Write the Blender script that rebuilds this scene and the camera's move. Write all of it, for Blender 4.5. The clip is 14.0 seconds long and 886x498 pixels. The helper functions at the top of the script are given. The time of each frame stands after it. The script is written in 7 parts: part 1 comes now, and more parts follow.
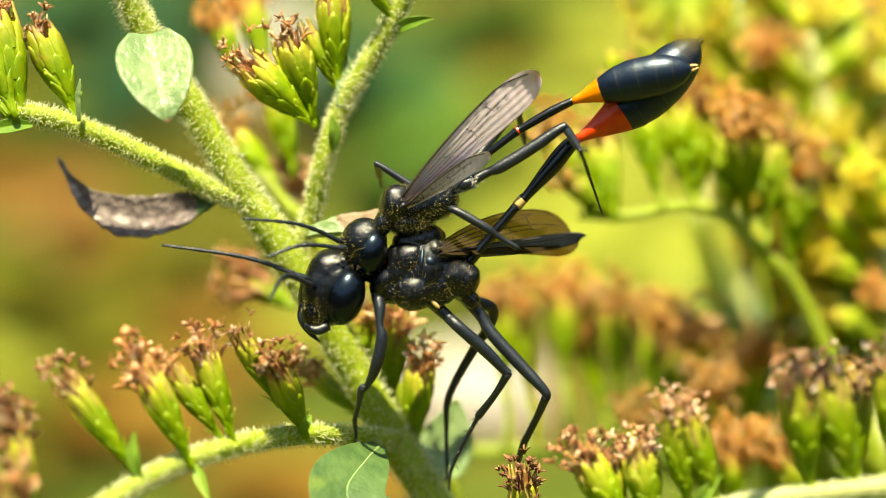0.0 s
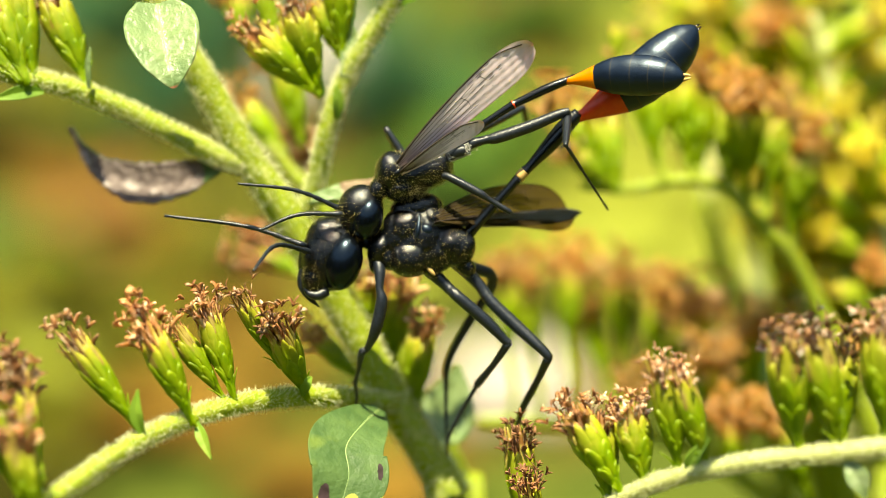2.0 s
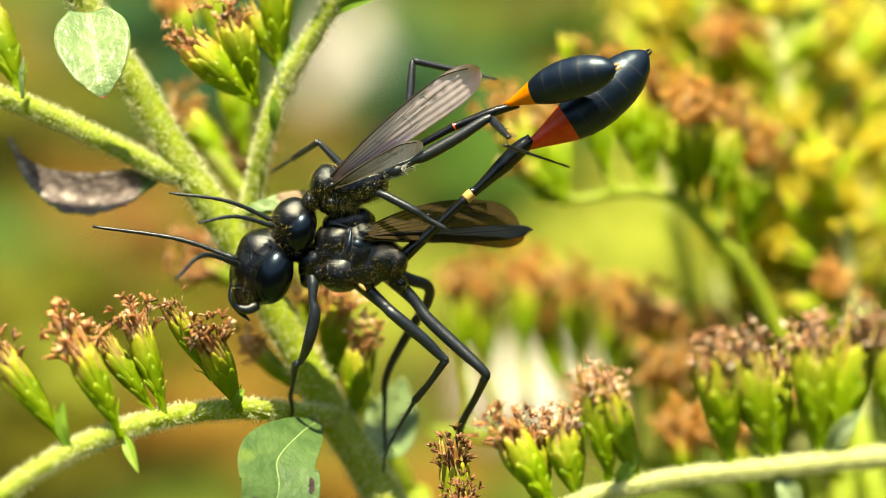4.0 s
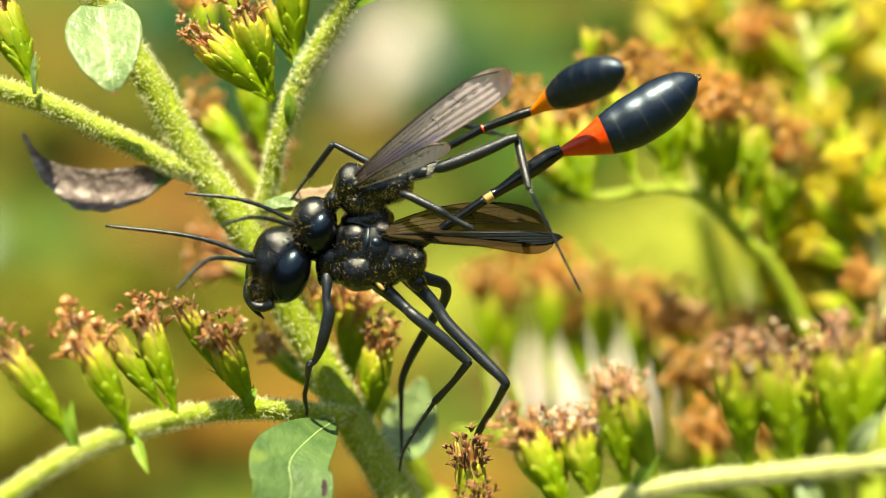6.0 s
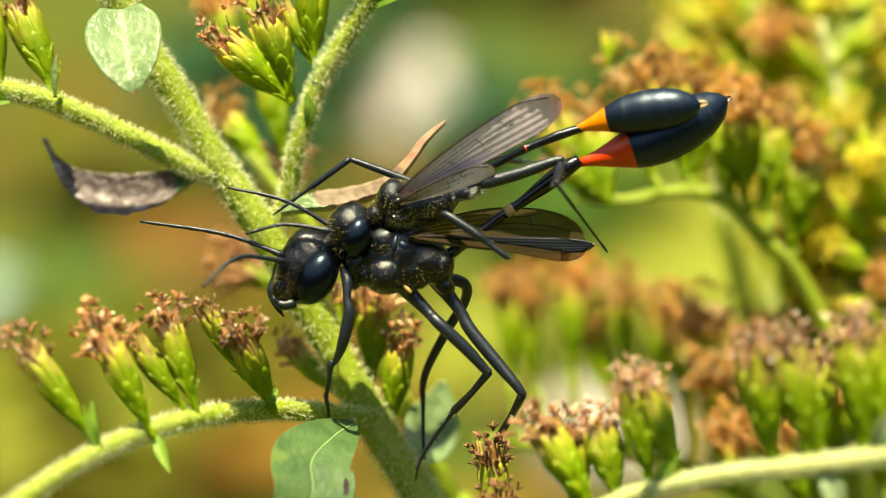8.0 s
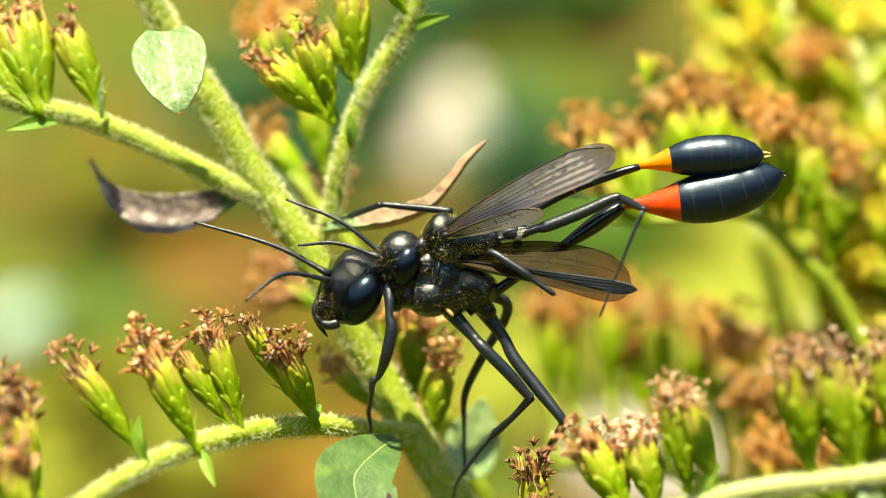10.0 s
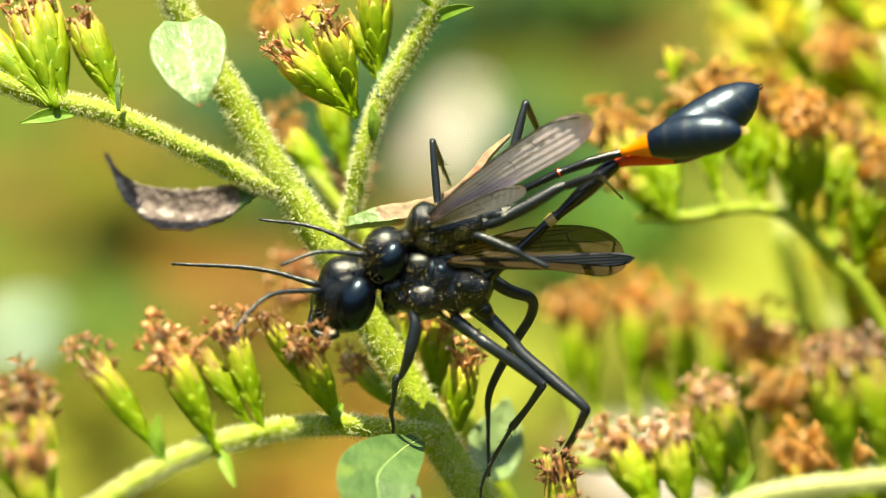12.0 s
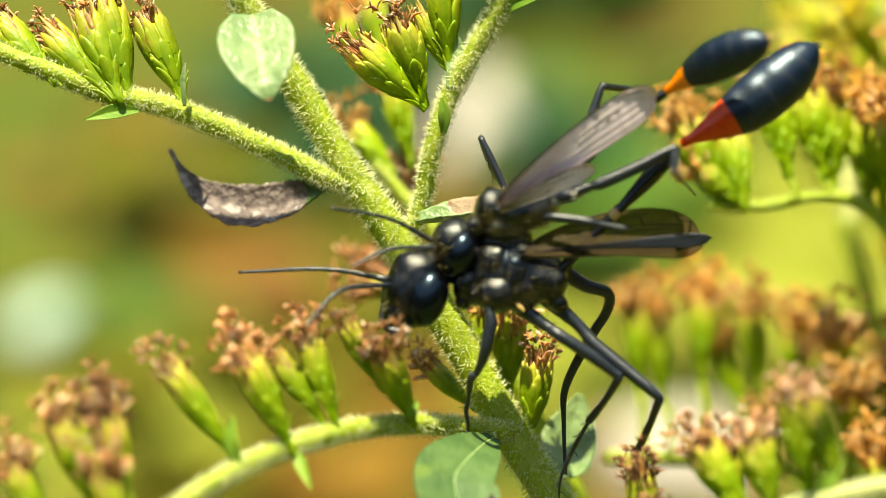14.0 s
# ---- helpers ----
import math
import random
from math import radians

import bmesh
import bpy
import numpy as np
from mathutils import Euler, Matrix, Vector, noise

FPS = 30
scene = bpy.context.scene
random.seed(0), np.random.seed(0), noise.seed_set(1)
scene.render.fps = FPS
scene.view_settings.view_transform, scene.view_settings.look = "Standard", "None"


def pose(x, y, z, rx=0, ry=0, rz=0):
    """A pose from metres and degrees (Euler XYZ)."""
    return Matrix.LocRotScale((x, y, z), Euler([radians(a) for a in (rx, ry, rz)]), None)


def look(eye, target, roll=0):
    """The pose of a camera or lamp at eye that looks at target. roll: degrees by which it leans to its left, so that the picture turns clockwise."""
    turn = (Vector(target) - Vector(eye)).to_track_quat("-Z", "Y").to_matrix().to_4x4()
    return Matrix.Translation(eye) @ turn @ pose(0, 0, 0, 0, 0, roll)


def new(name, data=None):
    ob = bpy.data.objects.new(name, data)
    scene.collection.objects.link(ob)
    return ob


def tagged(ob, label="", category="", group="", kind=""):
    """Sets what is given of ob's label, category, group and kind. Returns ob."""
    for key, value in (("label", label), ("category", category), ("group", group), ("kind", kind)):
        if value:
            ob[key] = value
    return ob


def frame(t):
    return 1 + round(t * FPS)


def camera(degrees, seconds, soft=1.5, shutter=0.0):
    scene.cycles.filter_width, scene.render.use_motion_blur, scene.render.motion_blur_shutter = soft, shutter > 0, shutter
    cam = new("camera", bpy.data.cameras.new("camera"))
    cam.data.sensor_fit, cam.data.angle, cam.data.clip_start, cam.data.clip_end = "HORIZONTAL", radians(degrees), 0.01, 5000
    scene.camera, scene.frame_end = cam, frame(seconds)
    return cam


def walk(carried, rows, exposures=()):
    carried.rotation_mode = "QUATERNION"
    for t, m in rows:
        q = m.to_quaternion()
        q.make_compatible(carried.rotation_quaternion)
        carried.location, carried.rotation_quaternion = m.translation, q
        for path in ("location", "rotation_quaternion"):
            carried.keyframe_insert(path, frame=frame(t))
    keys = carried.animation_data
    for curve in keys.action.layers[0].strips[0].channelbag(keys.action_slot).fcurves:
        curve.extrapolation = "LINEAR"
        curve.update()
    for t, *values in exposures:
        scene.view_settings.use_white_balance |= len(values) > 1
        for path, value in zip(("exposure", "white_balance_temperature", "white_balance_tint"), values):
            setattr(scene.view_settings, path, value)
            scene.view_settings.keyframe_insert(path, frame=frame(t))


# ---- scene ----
from collections import namedtuple

# ---- camera ----
# The plant stands in axes of its own, in millimetres: u across, v up along the leaning picture plane, w towards the lens.
TILT = 24.0
STAND = pose(0, 0, 0.62, 90 - TILT, 0, 0)
cam = camera(24.0, 14.0, soft=0.7)
cam.data.dof.use_dof = True
cam.data.dof.focus_distance = 0.1136
cam.data.dof.aperture_fstop = 17.0
CAMERA_ROWS = [
    (0.00, 0.048, 0.053, 117.601, 0.014, -0.049, -0.004),
    (0.50, 1.451, 2.399, 118.749, -0.933, 0.291, 0.101),
    (1.00, 2.263, 1.726, 119.112, -0.665, 0.708, 0.245),
    (1.50, 3.378, 0.601, 119.461, -0.562, 1.474, 0.262),
    (2.00, 2.437, -1.806, 120.085, 0.023, 1.108, 0.460),
    (2.50, 3.967, -2.589, 120.144, 0.106, 1.435, 0.594),
    (3.00, 5.927, -2.708, 119.845, 0.316, 1.529, 0.602),
    (3.20, 7.083, -2.088, 119.754, 0.155, 1.750, 0.517),
    (5.30, 8.056, -1.715, 117.450, 0.572, 2.203, 0.674),
    (5.50, 8.112, -1.825, 117.235, 0.571, 2.303, 0.706),
    (5.80, 9.038, -1.719, 116.868, 0.375, 2.961, 0.675),
    (6.00, 9.686, -1.640, 116.616, 0.255, 3.444, 0.665),
    (6.50, 7.481, -4.264, 116.851, 1.236, 2.844, 0.614),
    (7.00, 6.616, -4.538, 116.860, 1.301, 2.510, 0.467),
    (7.20, 7.834, -4.563, 116.412, 1.354, 2.976, 0.408),
    (9.30, 11.352, -3.011, 116.902, 1.457, 5.229, 0.118),
    (9.50, 11.762, -3.636, 116.940, 1.728, 5.652, 0.121),
    (10.00, 9.616, -4.745, 118.005, 2.224, 5.041, 0.152),
    (10.50, 9.003, -5.052, 117.768, 2.490, 4.857, 0.058),
    (11.00, 8.834, -5.063, 117.097, 2.561, 4.749, 0.071),
    (11.50, 9.769, -4.956, 116.139, 2.388, 5.461, 0.180),
    (11.80, 8.752, -5.414, 115.769, 2.430, 5.239, 0.194),
    (12.00, 8.239, -5.556, 115.508, 2.568, 5.124, 0.202),
    (12.50, 6.958, -4.870, 114.912, 2.231, 4.815, -0.172),
    (13.00, 6.188, -3.961, 113.917, 1.956, 4.749, -0.124),
    (13.50, 6.710, -4.555, 114.275, 2.017, 5.413, -0.766),
    (14.00, 5.121, -4.680, 113.644, 1.965, 5.677, -0.399),
]
walk(cam, [(t, STAND @ pose(x / 1000, y / 1000, z / 1000, rx, ry, rz)) for t, x, y, z, rx, ry, rz in CAMERA_ROWS],
     exposures=[(0, 1.59, 8300, -5), (0.5, 1.61, 8300, -5), (1, 1.71, 8300, -5), (1.5, 1.61, 8300, -5), (3, 1.53, 8300, -5), (5.5, 1.57, 8200, -5), (6.5, 1.55, 8200, -5), (7, 1.41, 8200, -5),
                (9.5, 1.55, 8000, -6), (10, 1.68, 8000, -6), (10.5, 1.76, 8000, -6), (11, 1.78, 8000, -6), (11.5, 1.72, 7950, -6), (12.5, 1.75, 7950, -6), (13, 1.78, 7950, -6), (13.5, 1.59, 7950, -6), (14, 1.55, 7950, -6)])

# ---- world, sun, exposure ----
SUN_UVW = Vector((-0.05, 0.89, 0.44)).normalized()
sun_way = (STAND.to_3x3() @ SUN_UVW).normalized()
sky_world = bpy.data.worlds.new("sky")
scene.world = sky_world
sky_world.use_nodes = True
nt = sky_world.node_tree
sky = nt.nodes.new("ShaderNodeTexSky")
sky.sky_type, sky.sun_disc = "NISHITA", False
sky.sun_elevation = math.asin(sun_way.z)
sky.sun_rotation = math.atan2(sun_way.x, sun_way.y)
nt.links.new(sky.outputs[0], nt.nodes["Background"].inputs[0])
nt.nodes["Background"].inputs[1].default_value = 0.115
sun_lamp = bpy.data.lights.new("sun", "SUN")
sun_lamp.energy, sun_lamp.angle, sun_lamp.color = 5.0, radians(0.55), (1.0, 0.93, 0.8)
sun_ob = new("sun", sun_lamp)
sun_ob.matrix_world = look(sun_way * 3, (0, 0, 0))

# ---- materials ----


def mat(name, c1, c2, rough=0.5, scale=1.0, detail=4.0, bump=0.0, bump_scale=4.0, c3=None, c3_at=0.6, c3_scale=0.4, spec=0.5,
        vary=0.0, translucent=0.0, rim=None, sheen=None):
    """Two mixed colours by noise of `scale` per millimetre, a third in larger stains, bump, and variation from piece to piece."""
    m = bpy.data.materials.new(name)
    m.use_nodes = True
    n, l = m.node_tree.nodes, m.node_tree.links
    b = n["Principled BSDF"]
    tc = n.new("ShaderNodeTexCoord")

    def noise_at(s, d):
        t = n.new("ShaderNodeTexNoise")
        t.inputs["Scale"].default_value, t.inputs["Detail"].default_value = s * 1000, d
        l.new(tc.outputs["Object"], t.inputs["Vector"])
        return t.outputs["Fac"]

    def ramp(fac, lo, hi):
        r = n.new("ShaderNodeMapRange")
        r.inputs["From Min"].default_value, r.inputs["From Max"].default_value = lo, hi
        l.new(fac, r.inputs["Value"])
        return r.outputs["Result"]

    def mix(fac, a, c):
        x = n.new("ShaderNodeMix")
        x.data_type = "RGBA"
        l.new(fac, x.inputs["Factor"])
        for s, v in ((x.inputs["A"], a), (x.inputs["B"], c)):
            if isinstance(v, tuple):
                s.default_value = (*v, 1)
            else:
                l.new(v, s)
        return x.outputs["Result"]

    col = mix(ramp(noise_at(scale, detail), 0.35, 0.65), c1, c2)
    if c3:
        col = mix(ramp(noise_at(c3_scale, 3.0), c3_at, c3_at + 0.12), col, c3)
    if rim:
        # flower cups turn yellow-brown towards their rim
        sep = n.new("ShaderNodeSeparateXYZ")
        l.new(tc.outputs["Object"], sep.inputs[0])
        wob = n.new("ShaderNodeMath")
        wob.operation = "MULTIPLY_ADD"
        wob.inputs[1].default_value = 0.0022
        l.new(noise_at(1.2, 3.0), wob.inputs[0])
        l.new(sep.outputs["Z"], wob.inputs[2])
        col = mix(ramp(wob.outputs[0], 0.0042, 0.0066), col, rim)
    if vary:
        g = n.new("ShaderNodeNewGeometry")
        o = n.new("ShaderNodeObjectInfo")
        add = n.new("ShaderNodeMath")
        add.operation = "ADD"
        l.new(g.outputs["Random Per Island"], add.inputs[0])
        l.new(o.outputs["Random"], add.inputs[1])
        h = n.new("ShaderNodeHueSaturation")
        l.new(ramp(add.outputs[0], 0.0, 2.0), h.inputs["Value"])
        mr = h.inputs["Value"].links[0].from_node
        mr.inputs["To Min"].default_value, mr.inputs["To Max"].default_value = 1 - vary, 1 + vary
        l.new(col, h.inputs["Color"])
        col = h.outputs["Color"]
    l.new(col, b.inputs["Base Color"])
    b.inputs["Roughness"].default_value = rough
    b.inputs["Specular IOR Level"].default_value = spec
    if sheen:
        b.inputs["Specular Tint"].default_value = (*sheen, 1)
    if bump:
        bp = n.new("ShaderNodeBump")
        bp.inputs["Strength"].default_value, bp.inputs["Distance"].default_value = 1.0, bump / 1000
        l.new(noise_at(bump_scale, 5.0), bp.inputs["Height"])
        l.new(bp.outputs[0], b.inputs["Normal"])
    if translucent:
        tr = n.new("ShaderNodeBsdfTranslucent")
        l.new(col, tr.inputs["Color"])
        ms = n.new("ShaderNodeMixShader")
        ms.inputs[0].default_value = translucent
        l.new(b.outputs[0], ms.inputs[1])
        l.new(tr.outputs[0], ms.inputs[2])
        l.new(ms.outputs[0], n["Material Output"].inputs["Surface"])
    return m


STEM = mat("stem_green", (0.24, 0.34, 0.012), (0.4, 0.47, 0.03), 0.55, 4, bump=0.11, bump_scale=6, c3=(0.5, 0.54, 0.12), c3_at=0.58, c3_scale=1.6, translucent=0.3)
STEM_PALE = mat("stem_pale", (0.42, 0.46, 0.14), (0.55, 0.56, 0.25), 0.55, 3, bump=0.03, bump_scale=6, translucent=0.2)
HAIR = mat("plant_hair", (0.84, 0.85, 0.5), (0.93, 0.93, 0.7), 0.45, 5, translucent=0.5)
BRACT = mat("bract_green", (0.22, 0.37, 0.009), (0.38, 0.5, 0.02), 0.4, 1.1, bump=0.03, bump_scale=5, c3=(0.56, 0.56, 0.06), c3_at=0.56, c3_scale=0.6, vary=0.25, translucent=0.5, rim=(0.68, 0.6, 0.07))
STRAW = mat("straw_bract", (0.5, 0.36, 0.07), (0.64, 0.52, 0.14), 0.5, 1.2, c3=(0.34, 0.15, 0.04), c3_at=0.52, c3_scale=0.9, vary=0.4, translucent=0.4)
# lit copy of the green bract: sun on the back cups put into colour
BRACT_LIT = mat("bract_lit", (0.27, 0.43, 0.008), (0.42, 0.54, 0.02), 0.45, 0.8, c3=(0.58, 0.58, 0.05), c3_at=0.58, c3_scale=0.5, vary=0.25, translucent=0.6, rim=(0.7, 0.64, 0.06))
BRACT_YELLOW = mat("bract_yellow", (0.36, 0.52, 0.02), (0.6, 0.66, 0.05), 0.45, 0.7, vary=0.3, translucent=0.55, rim=(0.85, 0.75, 0.08))
FLORET = mat("dried_floret", (0.27, 0.095, 0.034), (0.55, 0.27, 0.11), 0.5, 1.6, bump=0.02, bump_scale=8, c3=(0.88, 0.68, 0.46), c3_at=0.53, c3_scale=1.3, vary=0.7, translucent=0.3)
# darker brown florets for two heads low on the front branch
FLORET_DARK = mat("dark_floret", (0.13, 0.05, 0.02), (0.3, 0.13, 0.055), 0.6, 1.6, bump=0.02, bump_scale=8, c3=(0.45, 0.26, 0.14), c3_at=0.58, c3_scale=1.3, vary=0.6, translucent=0.2)
FLORET_PALE = mat("bleached_floret", (0.36, 0.16, 0.075), (0.62, 0.37, 0.2), 0.45, 1.6, bump=0.02, bump_scale=8, c3=(0.92, 0.8, 0.66), c3_at=0.52, c3_scale=1.3, vary=0.7, translucent=0.35)
FLORET_RUST = mat("rusty_floret", (0.57, 0.29, 0.065), (0.79, 0.5, 0.16), 0.55, 1.6, c3=(0.92, 0.72, 0.44), c3_at=0.54, c3_scale=0.9, vary=0.4, translucent=0.55)
FLORET_YELLOW = mat("yellow_floret", (0.82, 0.72, 0.06), (0.9, 0.82, 0.16), 0.55, 1.6, vary=0.25, translucent=0.55)
LEAF = mat("leaf_green", (0.048, 0.1, 0.026), (0.085, 0.15, 0.042), 0.56, 0.7, bump=0.1, bump_scale=2.2, c3=(0.12, 0.18, 0.035), c3_at=0.62, c3_scale=0.45, spec=0.35, translucent=0.2)
LEAF_PALE = mat("leaf_pale", (0.13, 0.2, 0.075), (0.2, 0.27, 0.11), 0.34, 0.8, bump=0.2, bump_scale=1.6, c3=(0.26, 0.32, 0.17), c3_at=0.58, c3_scale=0.5, spec=0.4, translucent=0.15)
# small stalk leaves, a brighter green than the large leaf
LEAF_SMALL = mat("leaf_bright", (0.14, 0.27, 0.02), (0.24, 0.38, 0.045), 0.5, 0.8, bump=0.05, bump_scale=3, c3=(0.34, 0.44, 0.08), c3_at=0.6, c3_scale=0.4, spec=0.35, translucent=0.3)
LEAF_VEIN = mat("leaf_vein", (0.2, 0.3, 0.1), (0.28, 0.37, 0.15), 0.5, 1, translucent=0.2)
LEAF_DRY = mat("leaf_dry", (0.11, 0.08, 0.078), (0.24, 0.19, 0.18), 0.7, 2.2, bump=0.3, bump_scale=2.2, c3=(0.45, 0.39, 0.37), c3_at=0.57, c3_scale=1.3, spec=0.3, translucent=0.2)
LEAF_TAN = mat("leaf_tan", (0.24, 0.16, 0.095), (0.34, 0.24, 0.15), 0.6, 0.9, bump=0.1, bump_scale=2.5, c3=(0.2, 0.105, 0.055), c3_at=0.6, c3_scale=1.3, translucent=0.3)
LEAF_EDGE = mat("leaf_brown_edge", (0.25, 0.09, 0.05), (0.4, 0.2, 0.1), 0.6, 1)
SPOT = mat("leaf_spot", (0.018, 0.01, 0.01), (0.045, 0.025, 0.03), 0.75, 2, spec=0.2)
LEAF_YELLOW = mat("leaf_yellowing", (0.5, 0.45, 0.06), (0.42, 0.42, 0.09), 0.45, 0.6, translucent=0.3)
BLACK = mat("wasp_black", (0.0012, 0.0013, 0.0014), (0.004, 0.0042, 0.0045), 0.17, 6, bump=0.012, bump_scale=16, spec=0.5)
BODY = mat("wasp_body", (0.001, 0.0011, 0.0013), (0.004, 0.0043, 0.005), 0.17, 6, bump=0.045, bump_scale=9, spec=0.5)
BLACK_LEG = mat("wasp_leg", (0.005, 0.007, 0.0105), (0.014, 0.018, 0.026), 0.34, 6, bump=0.02, bump_scale=16, spec=0.5)
BLACK_GLOSS = mat("wasp_gaster", (0.0012, 0.0032, 0.009), (0.002, 0.0055, 0.015), 0.36, 3, bump=0.012, bump_scale=12, spec=0.6, sheen=(0.62, 0.79, 1.0))
PLATE_EDGE = mat("wasp_plate_edge", (0.008, 0.009, 0.01), (0.02, 0.02, 0.02), 0.45, 4)
EYE = mat("wasp_eye", (0.0006, 0.0008, 0.0012), (0.001, 0.0012, 0.002), 0.25, 3, bump=0.001, bump_scale=25, spec=0.5, sheen=(0.5, 0.74, 1.0))
ORANGE = mat("wasp_orange", (0.8, 0.18, 0.004), (0.86, 0.25, 0.008), 0.3, 2, bump=0.01, bump_scale=9, translucent=0.15)
RED = mat("wasp_red", (0.6, 0.035, 0.004), (0.7, 0.065, 0.006), 0.3, 2, bump=0.01, bump_scale=9, translucent=0.1)
PALE_RING = mat("wasp_pale_ring", (0.4, 0.24, 0.07), (0.5, 0.33, 0.12), 0.45, 3)
FUZZ = mat("wasp_fuzz", (0.42, 0.34, 0.12), (0.6, 0.5, 0.22), 0.45, 5, translucent=0.3)
POLLEN = mat("pollen", (0.6, 0.47, 0.12), (0.75, 0.64, 0.3), 0.6, 9, vary=0.3)
SILVER = mat("wasp_silver_fuzz", (0.62, 0.6, 0.55), (0.8, 0.78, 0.72), 0.4, 5, translucent=0.2)


def wing_mat(name, tint, cover, rough, clear=(0.75, 0.62, 0.42), spec=0.6):
    m = bpy.data.materials.new(name)
    m.use_nodes = True
    n, l = m.node_tree.nodes, m.node_tree.links
    b = n["Principled BSDF"]
    tc = n.new("ShaderNodeTexCoord")
    t = n.new("ShaderNodeTexNoise")
    t.inputs["Scale"].default_value = 900
    l.new(tc.outputs["Object"], t.inputs["Vector"])
    bp = n.new("ShaderNodeBump")
    bp.inputs["Strength"].default_value, bp.inputs["Distance"].default_value = 0.5, 0.00004
    l.new(t.outputs["Fac"], bp.inputs["Height"])
    l.new(bp.outputs[0], b.inputs["Normal"])
    x = n.new("ShaderNodeMix")
    x.data_type = "RGBA"
    x.inputs["A"].default_value, x.inputs["B"].default_value = (*tint, 1), (*[c * 1.7 for c in tint], 1)
    l.new(t.outputs["Fac"], x.inputs["Factor"])
    l.new(x.outputs["Result"], b.inputs["Base Color"])
    b.inputs["Roughness"].default_value = rough
    b.inputs["Specular IOR Level"].default_value = spec
    tp = n.new("ShaderNodeBsdfTransparent")
    tp.inputs["Color"].default_value = (*clear, 1)
    ms = n.new("ShaderNodeMixShader")
    ms.inputs[0].default_value = cover
    l.new(tp.outputs[0], ms.inputs[1])
    l.new(b.outputs[0], ms.inputs[2])
    l.new(ms.outputs[0], n["Material Output"].inputs["Surface"])
    return m


WING = wing_mat("wing_smoky", (0.66, 0.55, 0.6), 0.74, 0.24, (0.72, 0.55, 0.45), 1.0)
WING_DARK = wing_mat("wing_folded", (0.07, 0.07, 0.085), 0.93, 0.26, (0.5, 0.4, 0.25), 0.7)
WING_AMBER = wing_mat("wing_amber", (0.06, 0.042, 0.018), 0.27, 0.5, (0.52, 0.43, 0.22), 0.12)
VEIN = mat("wing_vein", (0.012, 0.008, 0.006), (0.03, 0.02, 0.014), 0.6, 3, spec=0.15)

# ---- mesh helpers (millimetres) ----
ORIGIN = {}


def spline(points, per=6):
    """A smooth line through the points (any number of columns)."""
    p = [np.array(q, float) for q in points]
    p = [2 * p[0] - p[1], *p, 2 * p[-1] - p[-2]]
    out = []
    for a, b, c, d in zip(p, p[1:], p[2:], p[3:]):
        for k in range(per):
            t = k / per
            out.append(0.5 * (2 * b + (c - a) * t + (2 * a - 5 * b + 4 * c - d) * t * t + (3 * b - a - 3 * c + d) * t ** 3))
    out.append(p[-2])
    return out


def frames(line, up=(0, 0, 1)):
    """Tangent, side and normal at each point of a line, turned as little as possible."""
    line = [Vector(q[:3]) for q in line]
    n = Vector(up)
    out = []
    for i, q in enumerate(line):
        t = (line[min(i + 1, len(line) - 1)] - line[max(i - 1, 0)])
        t = t.normalized() if t.length > 1e-9 else Vector((1, 0, 0))
        n = n - t * n.dot(t)
        n = n.normalized() if n.length > 1e-6 else t.orthogonal().normalized()
        out.append((q, t, t.cross(n), n))
    return out


def tube(bm, line, radii, sides=10, flat=1.0, up=(0, 0, 1), mat_at=None):
    """A closed tube along a line; flat squeezes it along up. mat_at(k) gives the material slot of ring k."""
    fr = frames(line, up)
    rings = []
    for (q, t, s, n), r in zip(fr, radii):
        rings.append([bm.verts.new(q + (s * math.cos(a) + n * math.sin(a) * flat) * r) for a in (2 * math.pi * k / sides for k in range(sides))])
    for k, (a, b) in enumerate(zip(rings, rings[1:])):
        for i in range(sides):
            f = bm.faces.new((a[i], a[(i + 1) % sides], b[(i + 1) % sides], b[i]))
            if mat_at:
                f.material_index = mat_at(k)
    e = bm.faces.new(list(reversed(rings[0])))
    g = bm.faces.new(rings[-1])
    if mat_at:
        e.material_index, g.material_index = mat_at(0), mat_at(len(rings) - 2)
    return fr


def egg(bm, c, r, turn=0.0, tip=0.0, seg=20, slot=0, sculpt=0.0):
    """An ellipsoid at c with radii r, turned in the picture plane and tipped towards the lens (degrees); sculpt makes it boxy and dented."""
    m = Matrix.Translation(c) @ Euler((0, 0, radians(turn))).to_matrix().to_4x4() @ Euler((0, radians(-tip), 0)).to_matrix().to_4x4() @ Matrix.Diagonal((*r, 1))
    made = bmesh.ops.create_uvsphere(bm, u_segments=seg, v_segments=max(8, seg * 2 // 3), radius=1, matrix=m)
    for f in {f for v in made["verts"] for f in v.link_faces}:
        f.material_index = slot
    if sculpt:
        inv = m.inverted()
        for v in made["verts"]:
            d = inv @ v.co
            box = Vector([math.copysign(abs(q) ** 0.72, q) for q in d]).normalized()
            d = d.lerp(box * max(1.0, 0.93 / max(abs(q) for q in box)), 0.12)
            v.co = m @ (d * (1 + sculpt * (noise.noise(v.co * 1.1) + 0.45 * noise.noise(v.co * 2.7 + Vector((7, 0, 0))))))


def finish(bm, materials, origin=(0, 0, 0), smooth=True):
    me = bpy.data.meshes.new("part")
    o = Vector(origin)
    for v in bm.verts:
        v.co = (v.co - o) * 0.001
    bm.normal_update()
    bm.to_mesh(me)
    bm.free()
    for m in materials if isinstance(materials, (list, tuple)) else [materials]:
        me.materials.append(m)
    me.polygons.foreach_set("use_smooth", [smooth] * len(me.polygons))
    return me


